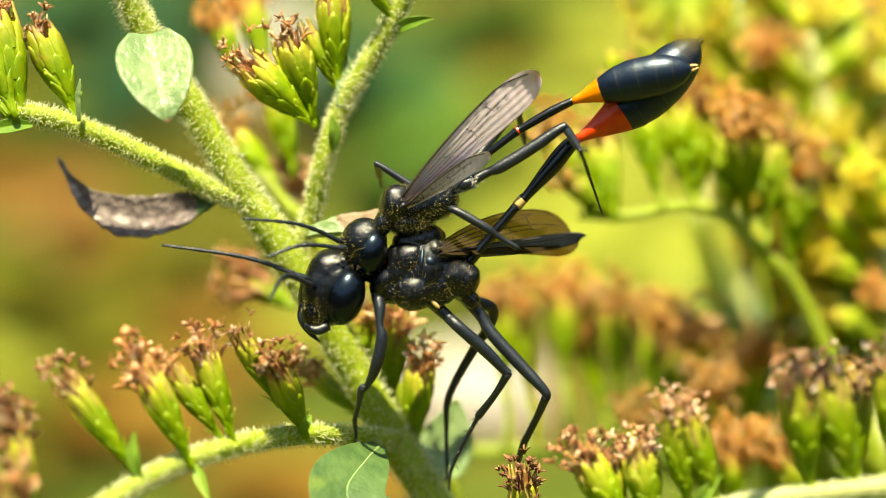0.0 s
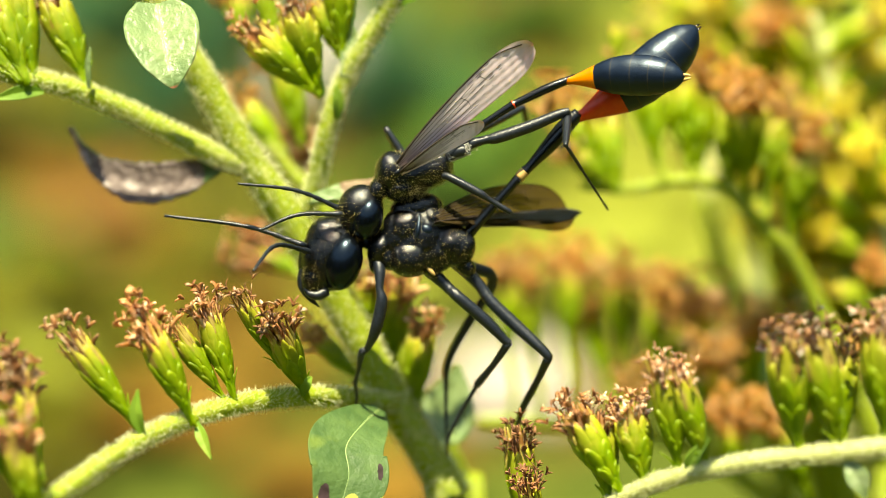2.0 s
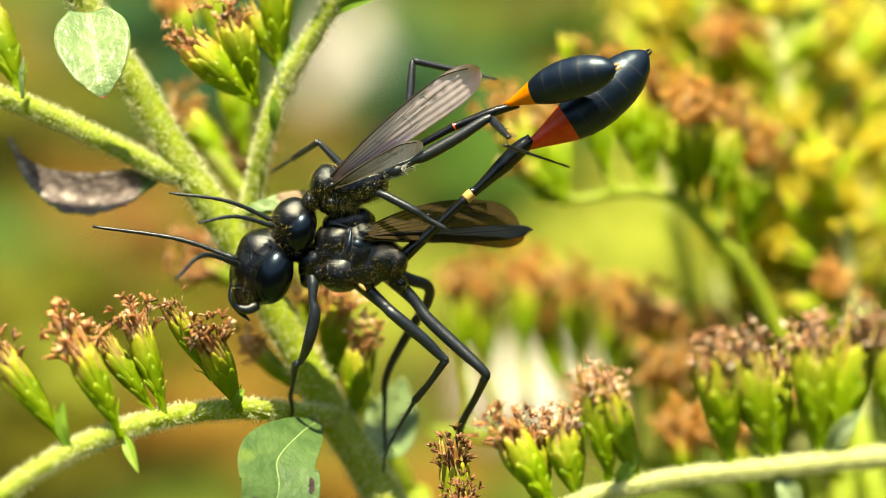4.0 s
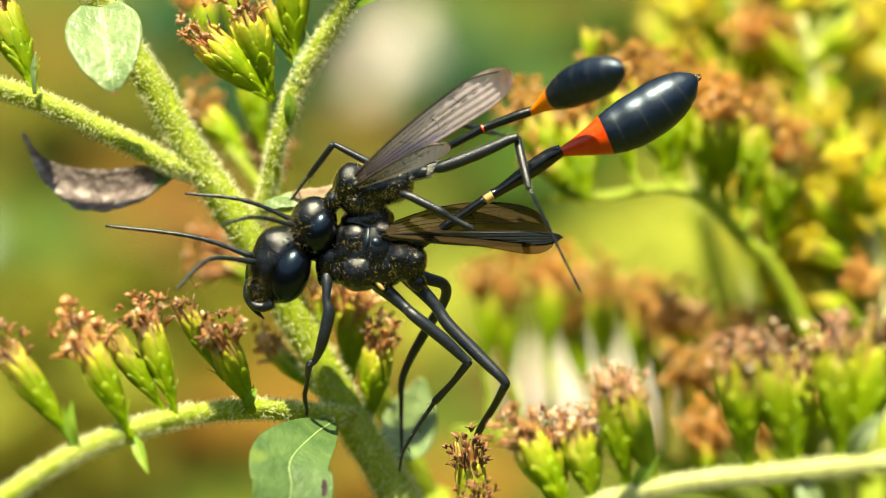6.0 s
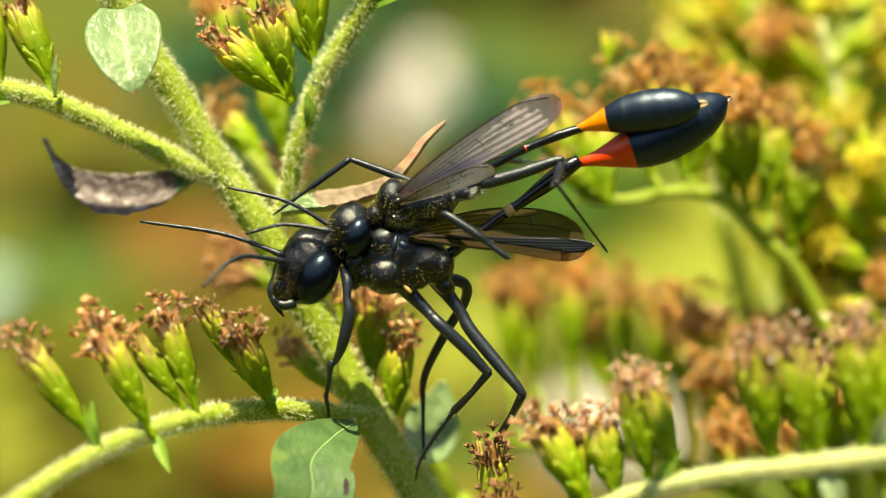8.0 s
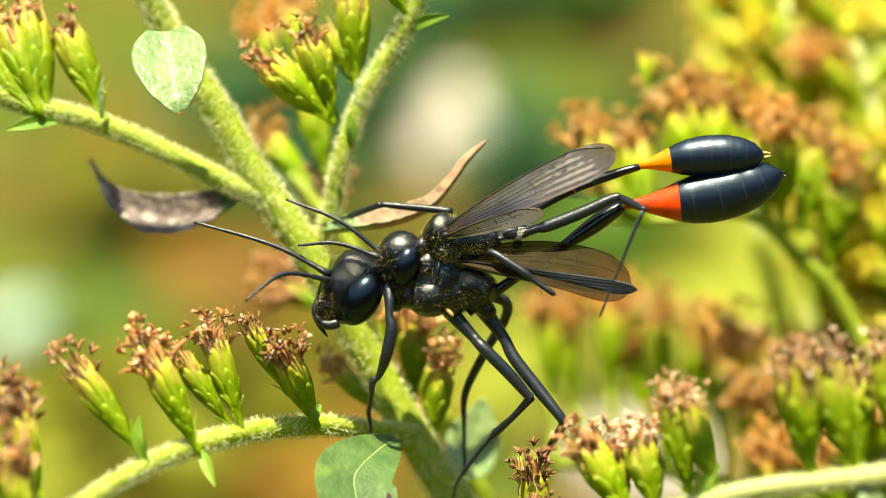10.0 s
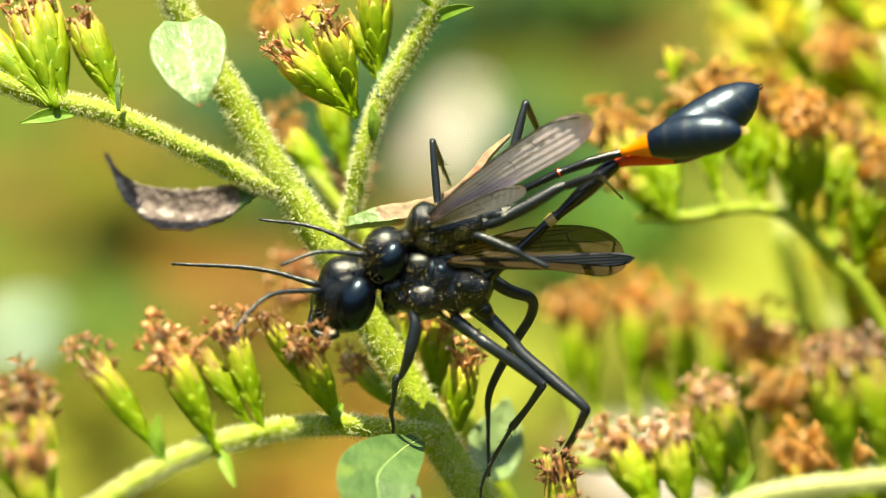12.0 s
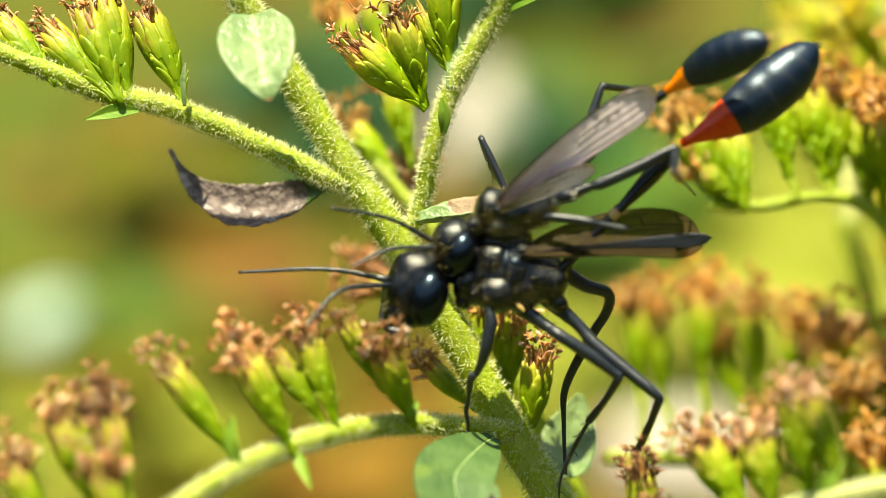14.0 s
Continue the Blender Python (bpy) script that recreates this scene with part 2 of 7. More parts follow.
def blended(ob, voxel=0.06, rounds=12):
    """Melt the overlapping swellings of a body into one skin."""
    m = ob.modifiers.new("skin", "REMESH")
    m.mode, m.voxel_size, m.use_smooth_shade = "VOXEL", voxel / 1000, True
    k = ob.modifiers.new("soft", "SMOOTH")
    k.factor, k.iterations = 0.5, rounds
    return ob


def thing(name, base, label, category, group="", kind=""):
    ob = new(name)
    ob.empty_display_size = 0.002
    ob.matrix_world = STAND @ Matrix.Translation(Vector(base) * 0.001)
    ORIGIN[ob] = Vector(base)
    return tagged(ob, label, category, group, kind)


def part(name, bm, materials, parent, label="", origin=None, smooth=True):
    """One mesh object under a thing or a part, from a bmesh in plant millimetres."""
    origin = Vector(origin) if origin is not None else ORIGIN[parent].copy()
    ob = new(name, finish(bm, materials, origin, smooth))
    ob.parent = parent
    ob.location = (origin - ORIGIN[parent]) * 0.001
    ORIGIN[ob] = origin
    if label:
        ob["label"] = label
    return ob


def hairs(bm, line, radii, count, length, rng, thick=0.017, lean=0.7):
    """Short bent hairs on the skin of a tube."""
    fr = frames(line)
    for _ in range(count):
        k = rng.uniform(0, len(fr) - 1.001)
        i, f = int(k), k % 1
        (q, t, s, n), (q2, *_r) = fr[i], fr[i + 1]
        a = rng.uniform(0, 2 * math.pi)
        out = s * math.cos(a) + n * math.sin(a)
        r = radii[i] * (1 - f) + radii[i + 1] * f
        p = q.lerp(q2, f) + out * r * 0.96
        way = (out + t * rng.uniform(-lean, lean) + out.cross(t) * rng.uniform(-lean, lean)).normalized()
        side = way.orthogonal().normalized()
        ln = length * rng.uniform(0.5, 1.3)
        mid = p + way * ln * 0.55
        tip = mid + (way + t * rng.uniform(-0.8, 0.8) + side * rng.uniform(-0.8, 0.8)).normalized() * ln * 0.45
        other = way.cross(side)
        base = [bm.verts.new(p + (side * math.cos(b) + other * math.sin(b)) * thick) for b in (0, 2.1, 4.2)]
        ring = [bm.verts.new(mid + (side * math.cos(b) + other * math.sin(b)) * thick * 0.7) for b in (0, 2.1, 4.2)]
        top = bm.verts.new(tip)
        for j in range(3):
            bm.faces.new((base[j], base[(j + 1) % 3], ring[(j + 1) % 3], ring[j]))
            bm.faces.new((ring[j], ring[(j + 1) % 3], top))


def stem_part(plant, name, points, material=None, fuzz=0, fuzz_len=0.3, label="", sides=14, seed=1):
    """A stem or branch through points (u, v, w, radius) with a coat of hairs of its own."""
    line = spline(points, 6)
    radii = [max(0.05, q[3]) for q in line]
    bm = bmesh.new()
    rng = random.Random(seed)
    tube(bm, line, [r * rng.uniform(0.96, 1.05) for r in radii], sides)
    ob = part(name, bm, material or STEM, plant, label, origin=points[0][:3])
    if fuzz:
        bm = bmesh.new()
        hairs(bm, line, radii, fuzz, fuzz_len, rng)
        part("hair_coat", bm, HAIR, ob, "fine whitish hairs")
    return line


def blade(bm, line, widths, fold=0.2, curl=0.0, up=(0, 0, 1), across=4, thick=0.12, ragged=0.0, seed=0, slots=None):
    """A leaf along a midrib line, folded along it by fold and curled at the edges by curl, with real thickness."""
    rng = random.Random(seed)
    fr = frames(line, up)
    top, bottom = [], []
    for (q, t, s, n), w in zip(fr, widths):
        row_t, row_b = [], []
        jag = [1 + ragged * rng.uniform(-1, 1) for _ in range(2)]
        for j in range(-across, across + 1):
            x = j / across
            o = s * x * w * jag[0 if x < 0 else 1] + n * (abs(x) * fold + x * x * curl) * w
            row_t.append(bm.verts.new(q + o + n * thick * 0.5))
            row_b.append(bm.verts.new(q + o - n * thick * 0.5))
        top.append(row_t)
        bottom.append(row_b)
    cols, rows = 2 * across, len(fr) - 1
    for i in range(rows):
        for j in range(cols):
            f = bm.faces.new((top[i][j], top[i][j + 1], top[i + 1][j + 1], top[i + 1][j]))
            g = bm.faces.new((bottom[i][j], bottom[i + 1][j], bottom[i + 1][j + 1], bottom[i][j + 1]))
            if slots:
                f.material_index = g.material_index = slots(i / rows, (j + 0.5) / across - 1)
        for j in (0, cols):
            a = (top[i][j], top[i + 1][j], bottom[i + 1][j], bottom[i][j])
            f = bm.faces.new(a if j == 0 else tuple(reversed(a)))
            if slots:
                f.material_index = slots(i / rows, -1 if j == 0 else 1)
    for i in (0, rows):
        for j in range(cols):
            a = (top[i][j], bottom[i][j], bottom[i][j + 1], top[i][j + 1])
            bm.faces.new(a if i == 0 else tuple(reversed(a)))


def leaf_part(plant, name, points, materials, label="", fold=0.2, curl=0.0, up=(0, 0, 1), ragged=0.0, vein=True, seed=0, slots=None, thick=0.1, across=8, fine=14):
    """A leaf through midrib points (u, v, w, half width), with its midrib standing proud."""
    line = spline(points, fine)
    bm = bmesh.new()
    blade(bm, line, [max(0.03, q[3]) for q in line], fold, curl, up, across, thick, ragged, seed, slots)
    ob = part(name, bm, materials, plant, label, origin=points[0][:3])
    if vein:
        bm = bmesh.new()
        fr = frames(line, up)
        tube(bm, [q + n * thick * 0.3 for q, t, s, n in fr], [0.07 * (1 - 0.8 * k / len(fr)) for k in range(len(fr))], 6)
        part("midrib", bm, LEAF_VEIN, ob)
    return ob


# ---- flower heads ----


def bract_scale(bm, z0, ln, wd, ang, prof, lift, rng, slot=0, rows=6, cols=4):
    """One narrow pointed scale with a raised keel, lying on the cup whose radius at height z is prof(z)."""
    grid_t, grid_b = [], []
    for i in range(rows + 1):
        f = i / rows
        z = z0 + ln * f
        w = wd * (0.75 + 0.35 * math.sin(f * 2.6)) * max(0.05, 1 - f ** 3.2) ** 0.7
        r = prof(z) + 0.03 + lift * f * f
        rt, rb = [], []
        for c in range(cols + 1):
            j = 2 * c / cols - 1
            a = ang + j * w / max(r, 0.2) * 0.5
            rr = r + 0.06 * (1 - abs(j) ** 1.5) * (1 - 0.5 * f) - 0.05 * (1 - f)
            rt.append(bm.verts.new((rr * math.cos(a), rr * math.sin(a), z)))
            rb.append(bm.verts.new(((rr - 0.05) * math.cos(a), (rr - 0.05) * math.sin(a), z)))
        grid_t.append(rt)
        grid_b.append(rb)
    made = []
    for i in range(rows):
        for j in range(cols):
            made.append(bm.faces.new((grid_t[i][j], grid_t[i][j + 1], grid_t[i + 1][j + 1], grid_t[i + 1][j])))
        made.append(bm.faces.new((grid_t[i][0], grid_t[i + 1][0], grid_b[i + 1][0], grid_b[i][0])))
        made.append(bm.faces.new((grid_t[i][cols], grid_b[i][cols], grid_b[i + 1][cols], grid_t[i + 1][cols])))
    for j in range(cols):
        made.append(bm.faces.new((grid_t[rows][j], grid_t[rows][j + 1], grid_b[rows][j + 1], grid_b[rows][j])))
    for f in made:
        f.material_index = slot


def cup_mesh(seed, material, fine=True):
    """A vase of many overlapping scales on a short leafy stalk, green below and straw-coloured strips at its rim."""
    rng = random.Random(seed)
    zs = [0.0, 0.5, 0.9, 1.3, 1.8, 2.4, 3.1, 3.8, 4.4, 4.9, 5.4]
    rs = [0.22, 0.22, 0.27, 0.4, 0.58, 0.77, 0.92, 0.98, 0.95, 0.9, 0.84]
    fat = rng.uniform(0.84, 1.0)
    rows, cols = (6, 4) if fine else (4, 2)

    def prof(z):
        return float(np.interp(z, zs, rs)) * fat
    bm = bmesh.new()
    tube(bm, [(0, 0, z) for z in zs[:-2]], [r * fat * (1 if z < 4 else 0.9) for z, r in zip(zs[:-2], rs[:-2])], 14, up=(1, 0, 0))
    for ring, (z0, n, ln, wd) in enumerate(((0.0, 2, 0.8, 0.3), (0.5, 3, 0.9, 0.36), (0.95, 4, 1.1, 0.62), (1.35, 5, 1.4, 0.8), (1.9, 6, 1.7, 0.88), (2.5, 7, 2.0, 0.84), (3.1, 8, 1.9, 0.7))):
        for k in range(n):
            bract_scale(bm, z0 + rng.uniform(-0.22, 0.22), ln * rng.uniform(0.8, 1.15), wd * rng.uniform(0.85, 1.1),
                        2 * math.pi * (k + 0.5 * (ring % 2)) / n + rng.uniform(-0.2, 0.2), prof, rng.uniform(-0.03, 0.08), rng, 0, rows, cols)
    for k in range(11):
        bract_scale(bm, 3.7 + rng.uniform(-0.3, 0.4), rng.uniform(1.2, 2.1), rng.uniform(0.24, 0.4), 2 * math.pi * k / 11 + rng.uniform(-0.3, 0.3), prof, rng.uniform(-0.15, 0.16), rng, 1, rows, cols)
    # two small leaves on the stalk
    for k in range(2):
        bract_scale(bm, 0.1 + 0.5 * k, 1.2, 0.34, rng.uniform(0, 6.28), prof, rng.uniform(0.2, 0.5), rng, 0, rows, cols)
    return finish(bm, [material, STRAW])


def strip(bm, p, way, ln, wd, curl, rng, steps=5, wild=0.25):
    """A shrivelled strip of dry petal that bends towards curl; returns its end and way."""
    side = way.cross(curl if curl.length > 0.01 else way.orthogonal())
    side = side.normalized() if side.length > 1e-4 else way.orthogonal().normalized()
    side = (side + curl.normalized() * rng.uniform(-0.7, 0.7)).normalized() if curl.length > 0.01 else side
    rows = []
    for i in range(steps + 1):
        f = i / steps
        w = wd * (0.75 + 0.4 * math.sin(f * 2.6)) * (1 if f < 0.9 else 0.55)
        nn = way.cross(side).normalized()
        cup = nn * w * 0.5
        rows.append([bm.verts.new(p + side * w + cup), bm.verts.new(p + nn * 0.02), bm.verts.new(p - side * w + cup), bm.verts.new(p - nn * 0.035)])
        p = p + way * ln / steps
        way = (way + curl * (0.25 + 1.2 * f) / steps * 2.2 + Vector((rng.uniform(-1, 1), rng.uniform(-1, 1), rng.uniform(-1, 1))) * wild).normalized()
        side = (side - way * side.dot(way)).normalized()
    for x, y in zip(rows, rows[1:]):
        for j in range(4):
            bm.faces.new((x[j], x[(j + 1) % 4], y[(j + 1) % 4], y[j]))
    bm.faces.new(rows[0][::-1])
    bm.faces.new(rows[-1])
    return p, way


def floret_mesh(seed, material, n=18, spread=1.0, height=1.0):
    """A dense tuft of shrivelled florets: each a flattened twisted tube that ends in a few broad curled lobes."""
    rng = random.Random(seed)
    bm = bmesh.new()
    for k in range(n):
        a, r = 2.4 * k + rng.uniform(-0.4, 0.4), 0.72 * math.sqrt((k + 0.5) / n)
        out = Vector((math.cos(a), math.sin(a), 0))
        p = out * r * 0.85 + Vector((0, 0, 3.7))
        way = (out * (0.2 * r * spread + rng.uniform(-0.1, 0.12)) + Vector((0, 0, 1))).normalized()
        ln = height * rng.uniform(1.4, 2.7) * (1.2 - 0.45 * r)
        p, way = strip(bm, p, way, ln, rng.uniform(0.06, 0.11), out * rng.uniform(-0.15, 0.35), rng, 5, 0.14)
        turn = rng.uniform(0, 6.28)
        lobes = rng.choice((3, 4, 5))
        o1 = way.orthogonal().normalized()
        o2 = way.cross(o1)
        for j in range(lobes):
            b = turn + 6.28 * j / lobes + rng.uniform(-0.4, 0.4)
            c = (o1 * math.cos(b) + o2 * math.sin(b) + out * 0.3 * spread).normalized()
            strip(bm, p - way * 0.15, (way * 0.9 + c * rng.uniform(0.3, 0.8)).normalized(), height * rng.uniform(0.35, 0.8), rng.uniform(0.055, 0.13), c * rng.uniform(0.5, 1.5) - way * rng.uniform(0, 0.6), rng, 4, 0.3)
    for k in range(int(7 * spread)):
        a = rng.uniform(0, 6.28)
        out = Vector((math.cos(a), math.sin(a), 0))
        strip(bm, out * 0.7 + Vector((0, 0, 4.4)), (out * 0.5 + Vector((0, 0, 1))).normalized(), rng.uniform(0.9, 1.6), rng.uniform(0.12, 0.2), out * rng.uniform(0.4, 1.2) - Vector((0, 0, 0.3)), rng, 6, 0.15)
    for k in range(22):
        a = rng.uniform(0, 6.28)
        out = Vector((math.cos(a), math.sin(a), 0))
        strip(bm, out * rng.uniform(0.1, 0.7) + Vector((0, 0, 4.2)), (out * rng.uniform(0.0, 0.4) + Vector((0, 0, 1))).normalized(), rng.uniform(1.0, 1.9), 0.016, out * rng.uniform(-0.3, 0.8), rng, 3, 0.15)
    return finish(bm, material)


CUPS = [cup_mesh(s, BRACT) for s in range(5)]
CUPS_YELLOW = [cup_mesh(s + 9, BRACT_YELLOW, False) for s in range(3)]
# back cups wear the brighter bract copy, painted as if in strong sun
CUPS_BACK = [cup_mesh(s + 15, BRACT_LIT, False) for s in range(4)]
TUFTS = [floret_mesh(s, FLORET, 18, 0.6, 1.0) for s in range(5)]
TUFTS_WIDE = [floret_mesh(s + 20, FLORET, 24, 0.85, 1.05) for s in range(3)]
TUFTS_THIN = [floret_mesh(s + 30, FLORET, 9, 0.4, 1.15) for s in range(2)]
TUFTS_RUST = [floret_mesh(s + 60, FLORET_RUST, 32, 1.5, 1.0) for s in range(3)]
TUFTS_PALE = [floret_mesh(s + 80, FLORET_PALE, 22, 1.9, 1.0) for s in range(4)]
TUFTS_FULL = [floret_mesh(s + 90, FLORET, 24, 1.6, 1.0) for s in range(3)]
TUFTS_DARK = [floret_mesh(s + 100, FLORET_DARK, 26, 1.7, 1.0) for s in range(2)]
TUFTS_YELLOW = [floret_mesh(s + 40, FLORET_YELLOW, 20, 1.7, 1.0) for s in range(3)]
head_rng = random.Random(11)


def flower_head(plant, base, top, width=1.0, tufts=None, cups=None, tuft_scale=0.92):
    """A spent flower head from the foot of its stalk to the rim of its cup; width is against a usual head."""
    cups, tufts = cups or CUPS, tufts if tufts is not None else TUFTS
    b, d = Vector(base), (Vector(top) - Vector(base)) * 1.08
    s = d.length / 5.0
    turn = d.to_track_quat("Z", "Y").to_matrix().to_4x4() @ Matrix.Rotation(head_rng.uniform(0, 6.28), 4, "Z")
    ob = new("flower_head", head_rng.choice(cups))
    ob.parent = plant
    k = (s * 0.35 + 0.65 * width) * 0.84
    ob.matrix_local = Matrix.Translation((b - ORIGIN[plant]) * 0.001) @ turn @ Matrix.Diagonal((k, k, s, 1))
    if tufts:
        t = new("floret_tuft", head_rng.choice(tufts))
        t.parent = ob
        z = 0.0046
        q = tuft_scale * width
        t.matrix_local = Matrix.Translation((0, 0, z)) @ Matrix.Diagonal((q / k, q / k, q / s, 1)) @ Matrix.Translation((0, 0, -0.0046))
    return ob


# ---- ground ----
GROUND = mat("ground_litter", (0.03, 0.048, 0.006), (0.07, 0.085, 0.01), 0.9, 0.02, bump=4, bump_scale=0.05, c3=(0.10, 0.055, 0.01), c3_at=0.53, c3_scale=0.007, spec=0.12)
bm = bmesh.new()
bmesh.ops.create_grid(bm, x_segments=60, y_segments=60, size=1)
for v in bm.verts:
    r = max(abs(v.co.x), abs(v.co.y))
    k = 0.6 + 400 * r ** 5
    v.co = Vector((v.co.x * k * 1.5, v.co.y * k * 1.5 + 0.8, 0.012 * noise.noise(v.co * 14)))
me = bpy.data.meshes.new("ground")
bm.to_mesh(me)
bm.free()
me.materials.append(GROUND)
ground = tagged(new("ground", me), "brown leaf litter with green patches on the ground", "ground", kind="structure")

# unseen dark ring added all round: it cuts low sky out of the wasps' reflections
DARK_RING = mat("dark_ring", (0.012, 0.028, 0.008), (0.035, 0.06, 0.014), 0.8, 0.004, bump=60, bump_scale=0.01, c3=(0.008, 0.014, 0.006), c3_at=0.52, c3_scale=0.002)
bm = bmesh.new()
rings = []
for k in range(5):
    rings.append([bm.verts.new(((7 + 0.5 * noise.noise(Vector((a * 0.7, k, 0)))) * math.cos(a * math.pi / 48), (7 + 0.5 * noise.noise(Vector((a * 0.7, k, 5)))) * math.sin(a * math.pi / 48),
                                -0.1 + 1.15 * k + (0.5 * noise.noise(Vector((a * 0.5, 3, 3))) if k == 4 else 0))) for a in range(96)])
for x, y in zip(rings, rings[1:]):
    for a in range(96):
        bm.faces.new((x[a], y[a], y[(a + 1) % 96], x[(a + 1) % 96]))
me = bpy.data.meshes.new("backdrop")
bm.to_mesh(me)
bm.free()
me.materials.append(DARK_RING)
tagged(new("backdrop", me), "unseen dark green ring added to darken reflections", "backdrop", kind="structure")

BROAD_TEAL = mat("broad_leaf_dark", (0.015, 0.062, 0.022), (0.03, 0.09, 0.034), 0.5, 0.03, bump=0.5, bump_scale=0.2, vary=0.3, translucent=0.2, spec=0.12)
BROAD_GREEN = mat("broad_leaf_green", (0.04, 0.10, 0.01), (0.07, 0.13, 0.016), 0.5, 0.03, bump=0.5, bump_scale=0.2, vary=0.3, translucent=0.25, spec=0.12)
# lime leaves coloured brighter than foliage, to stand for sun on the ground
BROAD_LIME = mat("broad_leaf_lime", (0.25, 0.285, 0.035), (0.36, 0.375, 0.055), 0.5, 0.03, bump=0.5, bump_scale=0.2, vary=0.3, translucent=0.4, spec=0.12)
BROAD_OLIVE = mat("broad_leaf_olive", (0.085, 0.09, 0.007), (0.15, 0.135, 0.011), 0.5, 0.03, bump=0.5, bump_scale=0.2, vary=0.3, translucent=0.3, spec=0.12)
FALLEN_ORANGE = mat("fallen_orange", (0.15, 0.08, 0.01), (0.22, 0.125, 0.017), 0.7, 0.03, bump=0.6, bump_scale=0.15, vary=0.3, translucent=0.15, spec=0.12)
FALLEN_BROWN = mat("fallen_brown", (0.10, 0.045, 0.014), (0.18, 0.09, 0.03), 0.7, 0.03, bump=0.6, bump_scale=0.15, vary=0.3, translucent=0.1, spec=0.12)
STONE = mat("pale_stone", (0.36, 0.31, 0.275), (0.47, 0.42, 0.38), 0.8, 0.03, bump=1.5, bump_scale=0.1, c3=(0.25, 0.21, 0.18), c3_at=0.62, c3_scale=0.02)
# pale lumps stand in for blurred glints, their brightness put into the colour
STONE_GLINT = mat("glint_stone", (0.26, 0.35, 0.3), (0.34, 0.43, 0.38), 0.6, 0.03, bump=1.5, bump_scale=0.1, c3=(0.33, 0.4, 0.35), c3_at=0.64, c3_scale=0.02)


def ground_thing(name, x, y, z, label, category, group=""):
    ob = new(name)
    ob.empty_display_size = 0.02
    ob.location = (x, y, z)
    ORIGIN[ob] = Vector((0, 0, 0))
    return tagged(ob, label, category, group)


bg_rng = random.Random(77)


def low_plant(spot, size, material, label, leaves=9, height=0.7):
    """A low rosette of broad arching leaves; size is its reach in millimetres."""
    ob = ground_thing("broad_leaf_plant", spot[0], spot[1], 0.0, label, "plant", "low plants")
    for k in range(leaves):
        a = 2.4 * k + bg_rng.uniform(-0.3, 0.3)
        out = Vector((math.cos(a), math.sin(a), 0))
        ln = size * bg_rng.uniform(0.7, 1.1)
        up = size * height * bg_rng.uniform(0.6, 1.2)
        pts = [(*(out * ln * 0.05), size * 0.03), (*(out * ln * 0.3 + Vector((0, 0, up * 0.7))), size * 0.2), (*(out * ln * 0.7 + Vector((0, 0, up))), size * 0.27), (*(out * ln + Vector((0, 0, up * 0.8))), size * 0.02)]
        line = spline(pts, 4)
        bm = bmesh.new()
        blade(bm, line, [max(0.5, q[3]) for q in line], 0.15, 0.1, (0, 0, 1), 3, 0.6, 0.05, k)
        leaf = part("leaf", bm, material, ob)
    return ob


def fallen_leaf(spot, size, material, label):
    a = bg_rng.uniform(0, 6.28)
    ob = ground_thing("fallen_leaf", spot[0], spot[1], 0.016, label, "leaf", "fallen leaves")
    out, side = Vector((math.cos(a), math.sin(a), 0)), Vector((-math.sin(a), math.cos(a), 0))
    pts = [(*(out * size * f + side * size * 0.08 * math.sin(5 * f) + Vector((0, 0, size * 0.12 * (1 - math.cos(4 * f))))), size * w) for f, w in ((-0.5, 0.03), (-0.2, 0.26), (0.1, 0.32), (0.35, 0.2), (0.5, 0.02))]
    line = spline(pts, 4)
    bm = bmesh.new()
    blade(bm, line, [max(0.5, q[3]) for q in line], 0.2, 0.15, (0, 0, 1), 3, 0.6, 0.12, bg_rng.randrange(99))
    part("leaf_blade", bm, material, ob)
    bm = bmesh.new()
    tube(bm, [Vector(q[:3]) + Vector((0, 0, 0.6)) for q in line] , [1.2 * (1.1 - k / len(line)) for k in range(len(line))], 6)
    part("midrib", bm, FALLEN_BROWN, ob)


for spot, size, m in (((-0.374, 1.858), 110, BROAD_TEAL), ((-0.254, 1.876), 100, BROAD_TEAL), ((-0.267, 1.635), 90, BROAD_TEAL), ((-0.082, 1.664), 110, BROAD_TEAL), ((0.009, 1.513), 90, BROAD_GREEN), 
                      ((-0.411, 1.579), 100, BROAD_OLIVE), ((-0.115, 2.300), 110, BROAD_TEAL), ((-0.028, 2.246), 110, BROAD_GREEN), ((-0.221, 2.205), 90, BROAD_TEAL), ((-0.075, 2.522), 120, BROAD_TEAL), ((-0.30, 1.03), 80, BROAD_OLIVE), ((-0.34, 1.09), 90, BROAD_LIME), ((-0.191, 1.318), 70, BROAD_OLIVE), ((-0.223, 1.475), 70, BROAD_OLIVE), ((-0.278, 1.160), 90, BROAD_OLIVE), ((-0.355, 1.231), 90, BROAD_GREEN), ((-0.019, 1.451), 80, BROAD_GREEN), ((0.039, 1.876), 90, BROAD_GREEN), ((-0.359, 1.160), 100, BROAD_OLIVE), ((0.212, 1.160), 80, BROAD_TEAL)):
    low_plant(spot, size, m, "dark green broad-leaved low plant" if m is BROAD_TEAL else "olive yellow broad-leaved low plant" if m is BROAD_OLIVE else "green broad-leaved low plant")
